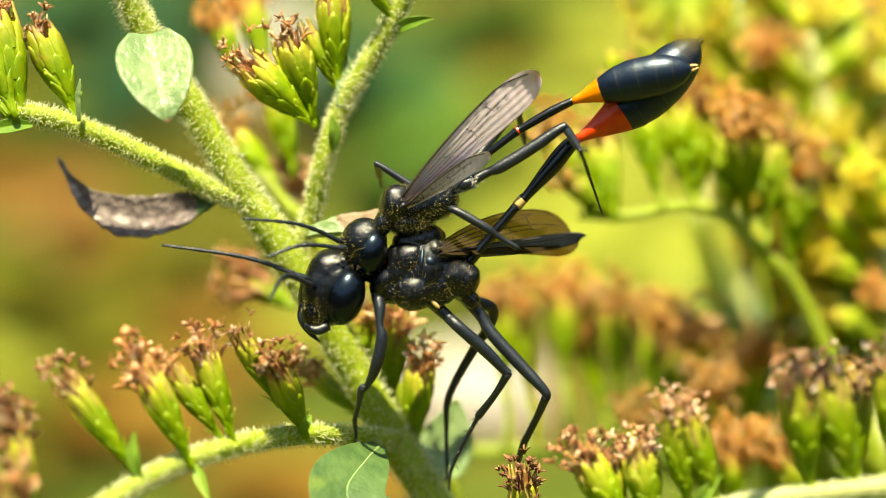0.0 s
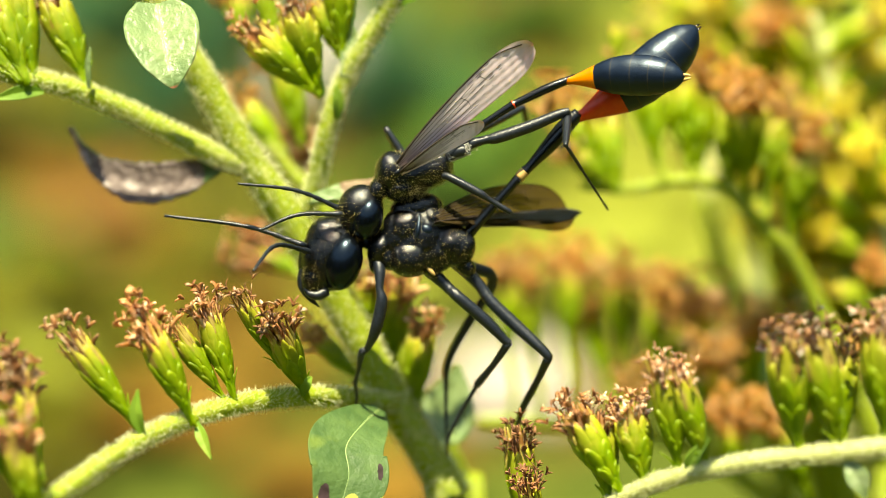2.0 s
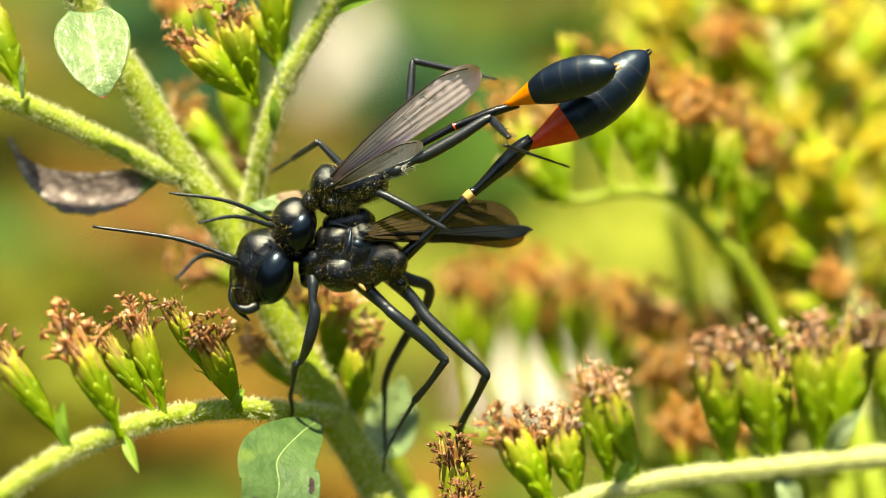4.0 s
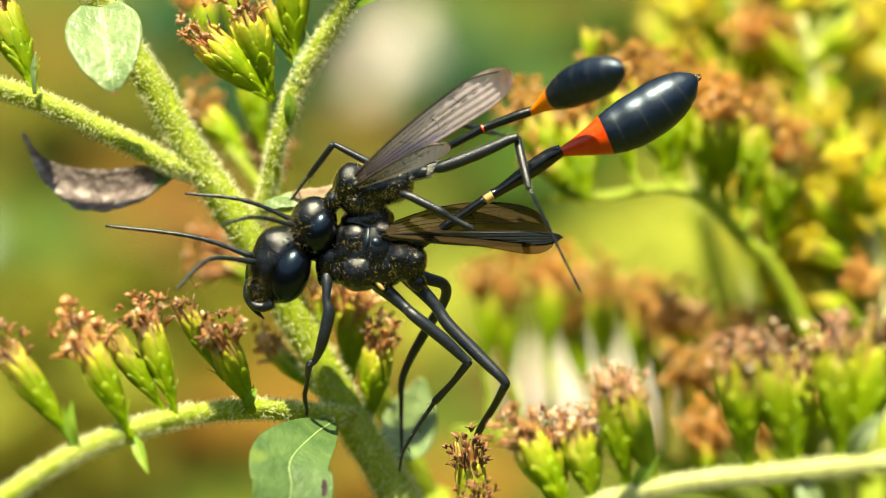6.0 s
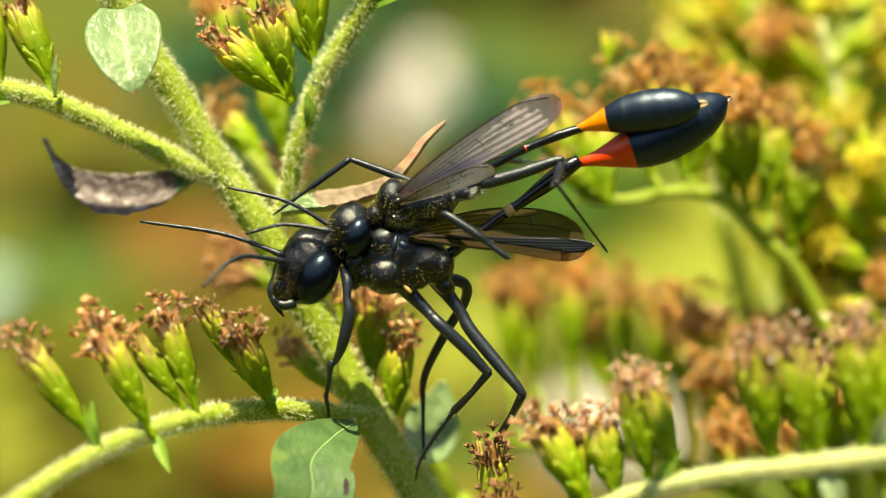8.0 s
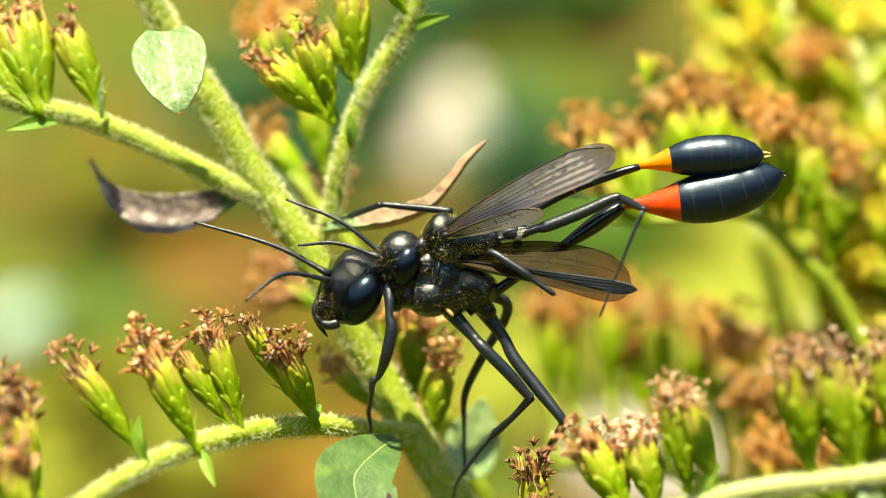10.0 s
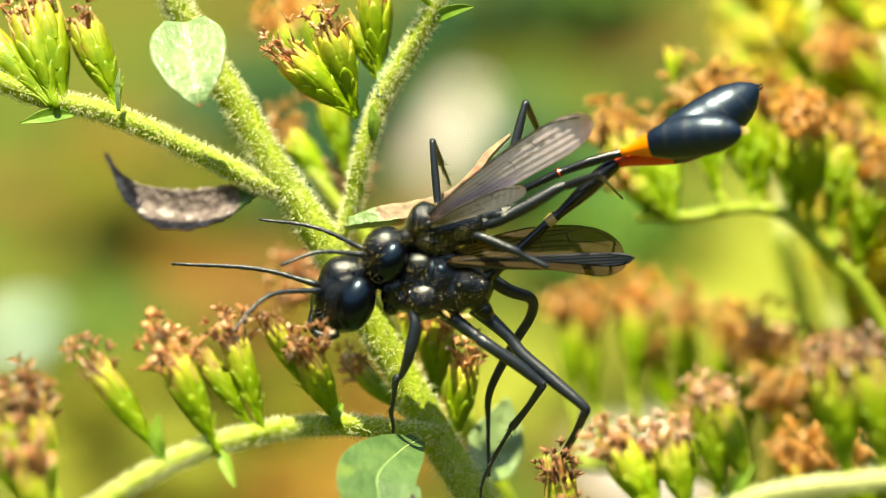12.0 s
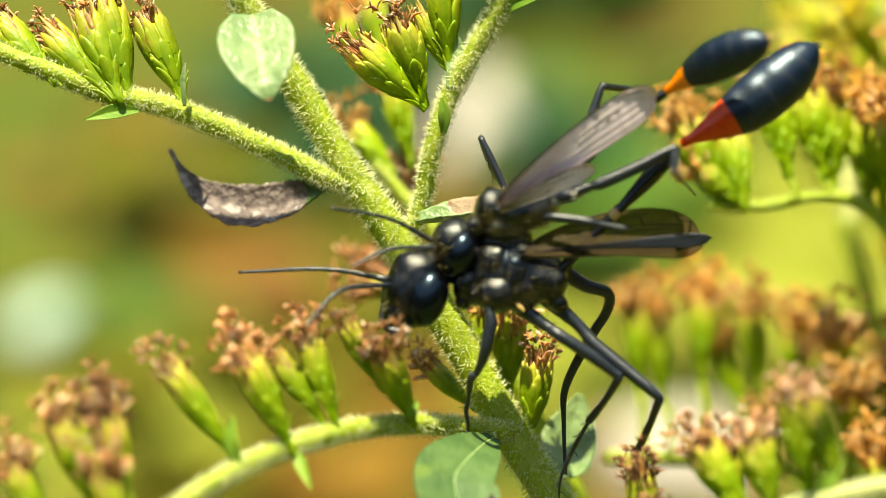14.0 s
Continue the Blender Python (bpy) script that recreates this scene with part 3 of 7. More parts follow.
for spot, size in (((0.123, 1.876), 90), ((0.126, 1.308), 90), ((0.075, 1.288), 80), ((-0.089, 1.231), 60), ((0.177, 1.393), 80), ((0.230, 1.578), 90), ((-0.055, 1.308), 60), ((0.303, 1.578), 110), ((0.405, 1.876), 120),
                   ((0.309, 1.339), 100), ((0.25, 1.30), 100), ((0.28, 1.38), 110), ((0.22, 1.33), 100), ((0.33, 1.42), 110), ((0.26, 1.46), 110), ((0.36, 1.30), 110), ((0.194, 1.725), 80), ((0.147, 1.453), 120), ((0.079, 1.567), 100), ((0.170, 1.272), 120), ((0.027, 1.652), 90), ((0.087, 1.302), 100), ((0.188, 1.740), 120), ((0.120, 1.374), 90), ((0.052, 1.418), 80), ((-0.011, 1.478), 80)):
    low_plant(spot, size, BROAD_LIME, "yellow-green low plant with sun brightness in its leaf colour", 8, 0.4)
for spot, size in (((-0.311, 1.384), 110), ((-0.342, 1.429), 90), ((-0.295, 1.419), 110), ((-0.342, 1.361), 100), ((-0.270, 1.352), 90), ((-0.310, 1.329), 100), ((-0.312, 1.467), 80), ((-0.359, 1.465), 90), ((-0.322, 1.418), 80), ((-0.117, 0.994), 90), ((-0.084, 1.008), 80), ((-0.054, 0.967), 90), ((-0.185, 1.195), 70), ((-0.116, 1.160), 60), ((-0.304, 1.065), 90), ((-0.21, 1.09), 90), ((-0.18, 1.07), 80), ((-0.235, 1.05), 90), ((-0.15, 1.12), 80), ((-0.153, 1.231), 60), ((-0.24, 1.26), 80), ((0.222, 1.269), 80)):
    rusty = size in (100, 110)
    fallen_leaf(spot, size, FALLEN_BROWN if rusty else FALLEN_ORANGE, "curled brown fallen leaf" if rusty else "dry orange fallen leaf")
for k in range(46):
    fallen_leaf((bg_rng.uniform(-0.65, 0.65), bg_rng.uniform(0.35, 2.6)), bg_rng.uniform(50, 100), FALLEN_BROWN if k % 3 else FALLEN_ORANGE, "curled brown fallen leaf" if k % 3 else "dry orange fallen leaf")


def stone(spot, size, seed, material=None):
    bm = bmesh.new()
    bmesh.ops.create_icosphere(bm, subdivisions=4, radius=1)
    for v in bm.verts:
        n = 1 + 0.25 * noise.noise(v.co * 1.3 + Vector((seed, 0, 0))) + 0.06 * noise.noise(v.co * 5 + Vector((seed, 3, 0)))
        v.co = Vector((v.co.x * size * n, v.co.y * size * 0.8 * n, v.co.z * size * 0.55 * n + size * 0.4))
    ob = new("stone", finish(bm, material or STONE))
    ob.location = (spot[0], spot[1], 0)
    tagged(ob, "pale greenish white lump standing in for a glint" if material else "pale pinkish weathered stone lying on the ground", "stone", "stones")


for spot, size, k in (((-0.152, 1.843), 62, 1), ((-0.167, 1.750), 36, 2), ((0.020, 1.119), 46, 3), ((-0.455, 1.341), 38, 4), ((-0.441, 1.230), 12, 5), ((-0.436, 1.918), 22, 6)):
    stone(spot, size, k, STONE_GLINT if k in (4, 5, 6) else None)

# ---- main goldenrod ----
ROOT = (3.94, -23.10, -3.00)
plant = thing("goldenrod", ROOT, "hairy green goldenrod stem with spent brown flower heads", "goldenrod plant")


def to_ground(p, du=0.0):
    """The spot on the ground straight under a plant point, moved du millimetres across."""
    q = STAND @ (Vector(p) * 0.001)
    return (STAND.inverted() @ Vector((q.x + du / 1000, q.y, 0.0))) * 1000


def r4(p, r):
    return (*p, r)


low = Vector((0.67, -16.42, -2.00))
foot = to_ground(low, 45)
stem_part(plant, "main_stem", [
    r4((-18.00, 15.78, 2.00), 0.62), r4((-17.22, 13.65, 1.50), 0.68), r4((-15.94, 11.18, 1.00), 0.74), r4((-13.63, 7.58, 0.50), 0.8), r4((-11.20, 3.46, 0.00), 0.85),
    r4((-8.94, 0.12, -0.50), 0.92), r4((-5.78, -5.20, -1.20), 0.95), r4((-2.73, -10.73, -1.80), 0.99), r4((-0.47, -14.31, -2.00), 0.99), r4(low, 1.15)], fuzz=6500, fuzz_len=0.5, seed=3)
stem_part(plant, "lower_stem", [r4(low + Vector((-0.6, 0.9, 0)), 1.12), r4(low.lerp(foot, 0.1) + Vector((6, 0, 0)), 1.3), r4(low.lerp(foot, 0.5), 1.7), r4(foot, 2.2)], seed=4)
stem_part(plant, "branch", [r4((-11.44, 2.92, 0.20), 0.5), r4((-12.83, 3.45, 0.50), 0.56), r4((-15.15, 4.64, 1.00), 0.55), r4((-18.23, 6.10, 1.50), 0.55), r4((-21.25, 7.25, 2.20), 0.55),
                            r4((-24.21, 7.88, 3.00), 0.52), r4((-28.61, 9.66, 4.00), 0.48), r4((-34.16, 11.82, 4.00), 0.4)], fuzz=4400, fuzz_len=0.34, seed=5)
stem_part(plant, "branch", [r4((-8.94, -0.84, -0.40), 0.4), r4((-7.52, 1.40, -0.80), 0.5), r4((-6.67, 4.90, 0.00), 0.5), r4((-5.72, 7.77, 0.00), 0.5), r4((-4.43, 9.97, 0.30), 0.5),
                            r4((-2.83, 12.62, 0.80), 0.5), r4((-1.56, 15.60, 1.00), 0.5), r4((-0.61, 19.08, 1.00), 0.4)], fuzz=3600, fuzz_len=0.42, seed=6)
stem_part(plant, "branch", [r4((-2.55, -10.75, -1.00), 0.5), r4((-5.04, -10.38, 1.00), 0.55), r4((-7.68, -10.05, 4.00), 0.55), r4((-10.47, -10.23, 7.00), 0.53), r4((-12.97, -10.87, 8.70), 0.52),
                            r4((-14.99, -11.70, 10.06), 0.5), r4((-16.90, -12.80, 11.76), 0.5), r4((-19.67, -14.80, 13.80), 0.5), r4((-23.70, -16.99, 15.84), 0.4)], fuzz=4400, fuzz_len=0.34, seed=7)

# heads of the low branch
flower_head(plant, (-15.66, -11.50, 10.40), (-18.60, -7.40, 10.74), 1.0, TUFTS_THIN, tuft_scale=0.95)
flower_head(plant, (-12.92, -11.23, 9.40), (-14.88, -6.88, 10.06), 1.2, TUFTS_WIDE, tuft_scale=0.9)
flower_head(plant, (-11.40, -10.06, 7.70), (-13.78, -6.78, 8.00), 0.85, TUFTS_THIN, tuft_scale=0.7)
flower_head(plant, (-10.86, -10.12, 7.70), (-12.32, -5.90, 7.70), 1.05, TUFTS, tuft_scale=0.95)
flower_head(plant, (-8.61, -8.37, 6.00), (-10.40, -5.10, 7.00), 0.75, TUFTS_THIN, tuft_scale=0.9)
flower_head(plant, (-7.24, -10.17, 4.50), (-8.45, -6.60, 7.00), 1.0, TUFTS_WIDE, tuft_scale=0.9)
flower_head(plant, (-20.09, -13.68, 13.80), (-21.56, -9.24, 13.12), 1.2, TUFTS)
flower_head(plant, (-20.33, -15.29, 13.80), (-21.30, -9.80, 13.80), 1.2, TUFTS)
flower_head(plant, (-21.13, -14.40, 14.48), (-23.23, -9.76, 14.48), 1.1, TUFTS)
flower_head(plant, (-19.67, -16.68, 15.84), (-20.59, -12.07, 16.52), 1.2, TUFTS)
flower_head(plant, (-23.73, -15.16, 15.16), (-25.41, -11.90, 15.16), 1.1, TUFTS)
# heads behind the wasps
flower_head(plant, (-4.56, -9.69, -3.00), (-7.04, -7.43, -3.50), 0.9, TUFTS)
flower_head(plant, (-1.78, -11.65, -3.00), (-1.12, -7.05, -2.50), 1.1, TUFTS)
flower_head(plant, (-2.95, -9.11, -4.00), (-2.78, -4.83, -4.00), 1.3, TUFTS)
flower_head(plant, (-4.60, -7.14, -4.00), (-4.43, -4.17, -4.00), 0.9, TUFTS)
flower_head(plant, (-9.0, -3.6, -11.75), (-11.3, -2.2, -13.0), 1.1, TUFTS_WIDE, tuft_scale=1.25)
flower_head(plant, (-8.3, 1.3, -11.00), (-8.8, 3.3, -11.75), 0.9, TUFTS_WIDE, tuft_scale=1.2)
# heads of the tall side branch
flower_head(plant, (-6.97, 6.95, 0.30), (-10.39, 10.06, 1.20), 1.4, TUFTS_THIN, tuft_scale=0.65)
flower_head(plant, (-6.98, 7.12, 0.20), (-8.37, 11.36, 0.80), 1.4, TUFTS, tuft_scale=0.6)
flower_head(plant, (-5.72, 9.04, 0.00), (-6.10, 14.14, 0.00), 1.25, TUFTS_THIN, tuft_scale=0.6)
flower_head(plant, (-5.57, 8.75, -0.30), (-7.28, 12.28, -0.50), 0.85, [])
flower_head(plant, (-2.51, 12.76, 1.00), (-3.89, 14.53, 2.00), 0.5, [])
flower_head(plant, (-2.68, 12.81, 0.50), (-2.81, 15.22, 1.50), 0.5, [])
# heads of the left branch
flower_head(plant, (-20.03, 7.17, 2.00), (-22.17, 11.76, 1.50), 1.3, TUFTS, tuft_scale=0.6)
flower_head(plant, (-22.81, 7.10, 3.00), (-24.42, 12.65, 2.00), 1.3, TUFTS, tuft_scale=0.65)
flower_head(plant, (-23.23, 7.20, 3.50), (-25.21, 11.84, 2.50), 1.3, TUFTS, tuft_scale=0.65)
flower_head(plant, (-23.54, 7.36, 3.50), (-27.27, 10.95, 2.50), 1.3, TUFTS, tuft_scale=0.65)
flower_head(plant, (-26.68, 8.28, 4.00), (-29.82, 11.56, 3.00), 1.3, TUFTS, tuft_scale=0.65)

# leaves
leaf_part(plant, "leaf", [r4((-15.73, 11.65, 5.00), 1.1), r4((-15.49, 10.68, 5.60), 1.85), r4((-15.13, 9.45, 6.50), 2.02), r4((-14.71, 8.12, 7.34), 1.5), r4((-14.46, 7.26, 7.68), 0.7), r4((-14.34, 6.79, 7.68), 0.1)],
          [LEAF_PALE, LEAF_EDGE], "small pale green leaf with a reddish tip", fold=0.32, up=(0.15, 0.1, 1), seed=1,
          slots=lambda f, x: 1 if f > 0.93 or (x < -0.95 and f > 0.4) else 0)
leaf_part(plant, "leaf", [r4((-12.25, 3.14, 0.00), 0.30), r4((-13.86, 2.57, -1.50), 0.80), r4((-15.86, 1.93, -1.90), 1.15), r4((-18.14, 1.87, -2.00), 1.20), r4((-20.10, 2.78, -2.10), 0.70), r4((-21.29, 4.09, -2.40), 0.22), r4((-22.05, 5.27, -2.80), 0.12)],
          [LEAF_DRY, LEAF], "withered purplish brown curled leaf", fold=0.22, curl=0.2, up=(0.05, 0.25, 1), ragged=0.1, vein=False, seed=2,
          slots=lambda f, x: 1 if f < 0.16 else 0)
leaf_part(plant, "leaf", [r4((-3.41, -11.00, 0.50), 0.4), r4((-4.04, -11.44, 4.00), 1.35), r4((-4.95, -12.60, 6.50), 2.15), r4((-4.75, -14.11, 7.68), 2.2), r4((-5.32, -16.22, 8.70), 1.4), r4((-5.73, -17.65, 10.40), 0.2)],
          [LEAF, LEAF_YELLOW, SPOT], "green leaf with a yellow tip and dark spots", fold=0.12, up=(0.1, 0.35, 1), seed=3, across=40, fine=50,
          slots=lambda f, x: 2 if math.hypot((f - 0.565) * 12, (x + 0.78) * 5) < 0.36 + 0.05 * math.sin(40 * f + 9 * x) or math.hypot((f - 0.74) * 8, (x - 0.6) * 2.4) < 0.5 + 0.08 * math.sin(30 * f - 11 * x) else (1 if f > 0.71 + 0.05 * x + 0.03 * math.sin(7 * x) else 0))
leaf_part(plant, "leaf", [r4((-1.04, -13.40, -4.00), 0.3), r4((-0.05, -12.54, -6.88), 1.6), r4((0.53, -10.92, -7.62), 1.5), r4((0.97, -8.91, -8.00), 0.2)],
          LEAF_PALE, "pale green oval leaf", fold=0.15, up=(0.1, 0.2, 1), seed=4)
leaf_part(plant, "leaf", [r4((-7.45, 0.73, 0.50), 0.50), r4((-5.63, 0.83, 0.80), 0.95), r4((-3.45, 1.16, 0.80), 0.95), r4((-1.31, 2.13, 0.80), 0.70), r4((-0.05, 3.71, 0.60), 0.42), r4((0.63, 4.77, 0.40), 0.33), r4((1.63, 5.93, 0.20), 0.06)],
          [LEAF_TAN, LEAF_PALE, LEAF_EDGE], "dry tan curled leaf, still green at its base", fold=0.5, curl=0.3, up=(-0.2, 0.9, 0.5), seed=5, ragged=0.08, vein=False,
          slots=lambda f, x: 1 if f < 0.2 + 0.06 * x else (2 if f > 0.6 and x < 0.35 + 0.2 * math.sin(9 * f) else 0))
leaf_part(plant, "leaf", [r4((-2.61, 12.15, 0.80), 0.15), r4((-2.03, 12.58, 1.20), 0.35), r4((-1.08, 12.83, 1.50), 0.25), r4((-0.35, 12.93, 1.50), 0.04)], LEAF_SMALL, fold=0.3, seed=6, vein=False, thick=0.06)
leaf_part(plant, "leaf", [r4((-6.00, 5.67, 0.60), 0.15), r4((-5.92, 6.59, 1.00), 0.35), r4((-6.04, 7.53, 1.20), 0.04)], LEAF_SMALL, fold=0.3, seed=7, vein=False, thick=0.06)
leaf_part(plant, "leaf", [r4((-5.69, 8.05, 0.50), 0.2), r4((-5.33, 10.00, 0.00), 0.5), r4((-5.46, 11.34, 0.00), 0.08)], LEAF_PALE, fold=0.25, seed=8, vein=False, thick=0.06)
leaf_part(plant, "leaf", [r4((-12.78, -11.13, 9.04), 0.1), r4((-12.44, -11.91, 9.45), 0.32), r4((-11.91, -13.05, 9.72), 0.04)], LEAF_SMALL, fold=0.4, seed=9, vein=False, thick=0.06)
leaf_part(plant, "leaf", [r4((-15.33, -11.77, 10.74), 0.15), r4((-15.71, -10.57, 11.08), 0.35), r4((-15.63, -9.27, 11.08), 0.05)], LEAF_SMALL, fold=0.4, seed=10, vein=False, thick=0.06)
leaf_part(plant, "leaf", [r4((-7.46, -9.96, 5.00), 0.1), r4((-7.27, -9.31, 5.50), 0.3), r4((-6.97, -8.85, 5.50), 0.08)], LEAF_SMALL, fold=0.3, seed=11, vein=False, thick=0.06)
leaf_part(plant, "leaf", [r4((-22.42, 6.93, 3.00), 0.15), r4((-23.69, 6.81, 3.50), 0.4), r4((-25.12, 6.36, 4.00), 0.05)], LEAF_SMALL, fold=0.3, seed=12, vein=False, thick=0.06)
leaf_part(plant, "leaf", [r4((-19.86, 7.10, 3.00), 0.1), r4((-19.89, 8.49, 3.20), 0.15), r4((-19.76, 9.42, 3.20), 0.03)], LEAF_PALE, fold=0.3, seed=13, vein=False, thick=0.06)

# ---- front goldenrod ----
front_root = Vector((52.55, -11.94, 18.56))
front = thing("goldenrod", front_root, "sunlit goldenrod branch with pale brown spent heads", "goldenrod plant")
stem_part(front, "branch", [r4((6.61, -17.15, 8.36), 0.38), r4((9.88, -15.01, 9.04), 0.42), r4((12.50, -13.73, 10.06), 0.44), r4((16.79, -12.66, 11.42), 0.47), r4((21.02, -12.08, 12.44), 0.49),
                            r4((25.61, -11.38, 13.80), 0.53), r4((31.68, -10.80, 15.84), 0.59), r4((42.05, -11.05, 17.88), 0.77), r4(front_root, 1.0)], STEM_PALE, fuzz=9000, fuzz_len=0.24, seed=8)
stem_part(front, "main_stem", [r4(front_root + Vector((-0.5, 14, 2)), 0.9), r4(front_root, 1.1), r4(front_root.lerp(to_ground(front_root, 15), 0.4), 1.5), r4(to_ground(front_root, 15), 2.2)], seed=9)
for base, top, wd, tf in (
        ((10.0, -14.9, 9.04), (7.9, -11.5, 9.04), 1.3, TUFTS_FULL), ((9.2, -15.3, 8.4), (8.9, -11.9, 8.0), 1.2, TUFTS_FULL), ((11.2, -14.5, 9.38), (10.44, -11.2, 9.0), 1.2, TUFTS_PALE),
        ((12.9, -13.6, 10.06), (12.1, -9.1, 10.40), 1.1, TUFTS_PALE), ((14.3, -13.4, 10.40), (13.0, -9.3, 10.6), 1.0, TUFTS_PALE),
        ((18.9, -12.4, 11.76), (18.1, -7.5, 12.44), 1.25, TUFTS_PALE), ((21.0, -12.2, 12.10), (19.6, -7.4, 12.44), 1.3, TUFTS_PALE), ((21.21, -12.19, 11.08), (21.27, -7.82, 10.40), 1.1, TUFTS_PALE),
        ((23.27, -11.87, 12.78), (22.94, -6.68, 12.78), 1.3, TUFTS_PALE), ((23.79, -11.69, 13.12), (25.03, -6.21, 13.12), 1.3, TUFTS_PALE), ((26.95, -11.25, 14.48), (26.62, -6.43, 14.48), 1.3, TUFTS_PALE),
        ((29.05, -11.03, 15.16), (28.45, -6.38, 15.16), 1.3, TUFTS_PALE)):
    flower_head(front, base, Vector(base).lerp(Vector(top), 1.08), wd * 1.15, tf, tuft_scale=0.6)
flower_head(front, (5.07, -18.36, 4.00), (4.5, -13.1, 4.00), 1.15, TUFTS_DARK, tuft_scale=0.7)
flower_head(front, (5.70, -18.22, 5.00), (5.05, -15.01, 6.00), 0.95, TUFTS_DARK, tuft_scale=0.7)
leaf_part(front, "leaf", [r4((23.50, -11.70, 13.12), 0.15), r4((24.09, -10.20, 13.80), 0.5), r4((25.07, -9.04, 13.80), 0.08)], LEAF_PALE, fold=0.3, seed=14, vein=False, thick=0.06)
leaf_part(front, "leaf", [r4((21.17, -12.36, 12.44), 0.15), r4((21.71, -13.34, 12.78), 0.6), r4((22.15, -14.40, 12.78), 0.08)], LEAF_PALE, fold=0.3, seed=15, vein=False, thick=0.06)
leaf_part(front, "leaf", [r4((13.36, -13.54, 10.40), 0.15), r4((13.48, -12.62, 10.74), 0.4), r4((14.35, -11.58, 10.74), 0.04)], LEAF_SMALL, fold=0.3, seed=16, vein=False, thick=0.06)

# ---- goldenrods behind ----


def back_plant(label, points, heads, material, tufts, cups, root_du, seed, scale=1.2):
    p0 = Vector(points[-1][:3])
    ob = thing("goldenrod", p0, label, "goldenrod plant")
    stem_part(ob, "branch", points, material, fuzz=500, fuzz_len=0.22, seed=seed)
    g = to_ground(p0, root_du)
    stem_part(ob, "main_stem", [r4(p0 + (p0 - g).normalized() * 1.5, 0.8), r4(p0.lerp(g, 0.3) + Vector((4, 0, 0)), 1.3), r4(g, 2.0)], seed=seed + 1)
    jit = random.Random(seed)
    for base, top, wd in heads:
        top = Vector(top) + Vector((jit.uniform(-0.6, 0.6), jit.uniform(-0.7, 0.7), jit.uniform(-1, 1)))
        b0 = Vector(base)
        if (top - b0).length > 5.4:
            b1 = top + (b0 - top).normalized() * 5.2
            bm = bmesh.new()
            tube(bm, spline([b0, b0.lerp(b1, 0.6) + Vector((0.3, 0, 0)), b1], 3), [0.26] * 7, 8)
            part("stalk", bm, material, ob)
            base = b1
        flower_head(ob, base, top, wd, tufts, cups, tuft_scale=scale)
    return ob


arch = back_plant("arching goldenrod branch with brown tufted heads", [
    r4((8.65, 2.15, -12.50), 0.25), r4((11.98, 2.18, -13.25), 0.34), r4((15.17, 2.75, -14.00), 0.38), r4((18.02, 2.25, -14.75), 0.42), r4((20.52, -0.21, -15.50), 0.48), r4((23.48, -3.40, -17.00), 0.55), r4((29.35, -15.67, -19.25), 0.9)],
    [((9.53, 1.98, -12.50), (8.14, 7.29, -12.88), 1.79), ((10.92, 1.80, -12.50), (9.89, 6.79, -13.25), 1.72), ((10.92, 1.97, -12.50), (8.66, 3.86, -11.75), 1.25),
     ((13.73, 2.35, -13.25), (12.54, 8.58, -13.62), 1.87), ((15.87, 2.57, -14.00), (14.95, 8.86, -14.75), 1.87), ((18.37, 1.89, -14.75), (17.87, 7.76, -14.75), 1.87),
     ((20.46, 0.11, -14.75), (20.92, 6.56, -15.50), 1.87), ((16.26, 2.61, -14.75), (16.73, 8.46, -16.25), 1.72), ((22.35, -1.26, -16.25), (23.45, 4.82, -16.25), 1.87),
     ((19.3, 0.9, -15.0), (19.0, 6.4, -13.2), 1.72)],
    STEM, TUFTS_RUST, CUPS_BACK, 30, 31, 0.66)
row = back_plant("goldenrod branch with a row of rusty brown heads", [
    r4((2.17, -13.61, -23.75), 0.4), r4((6.80, -13.68, -24.50), 0.5), r4((12.26, -14.13, -25.25), 0.5), r4((18.16, -16.17, -26.00), 0.6), r4((24.31, -20.31, -27.75), 0.7)],
    [((6.41, -13.68, -24.50), (5.45, -4.52, -24.50), 1.3), ((8.34, -13.68, -24.50), (8.05, -3.78, -26.00), 1.3), ((4.47, -13.61, -23.75), (4.13, -4.14, -25.25), 1.1), ((12.65, -14.13, -25.25), (11.68, -4.92, -25.25), 1.2), ((14.21, -14.13, -25.25), (14.27, -5.34, -26.00), 1.2),
     ((11.93, -14.02, -26.00), (10.38, -6.89, -26.00), 1.1), ((17.78, -15.77, -26.00), (17.19, -7.28, -26.00), 1.3), ((19.34, -16.17, -26.00), (19.63, -8.49, -26.75), 1.2), ((16.13, -14.91, -25.25), (15.52, -6.94, -26.75), 1.1), ((18.68, -16.39, -14.75), (18.32, -12.87, -14.75), 1.2),
     ((23.30, -17.52, -12.50), (21.89, -13.71, -12.50), 1.2), ((12.22, -13.51, -14.75), (11.86, -10.72, -14.75), 1.0),
     ((18.16, -16.17, -25.80), (16.78, -6.25, -20.00), 1.25), ((18.90, -16.60, -25.90), (17.15, -10.03, -18.00), 1.20), ((23.60, -19.70, -27.40), (26.08, -10.25, -19.00), 1.25), ((20.40, -17.60, -26.50), (21.06, -7.46, -22.00), 1.20)],
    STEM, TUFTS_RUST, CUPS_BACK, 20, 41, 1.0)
for base, top in (((10.82, 10.10, -12.50), (10.62, 12.21, -12.50)), ((10.89, 10.45, -12.50), (11.31, 12.21, -12.50))):
    flower_head(arch, base, top, 0.3, [], CUPS_YELLOW)
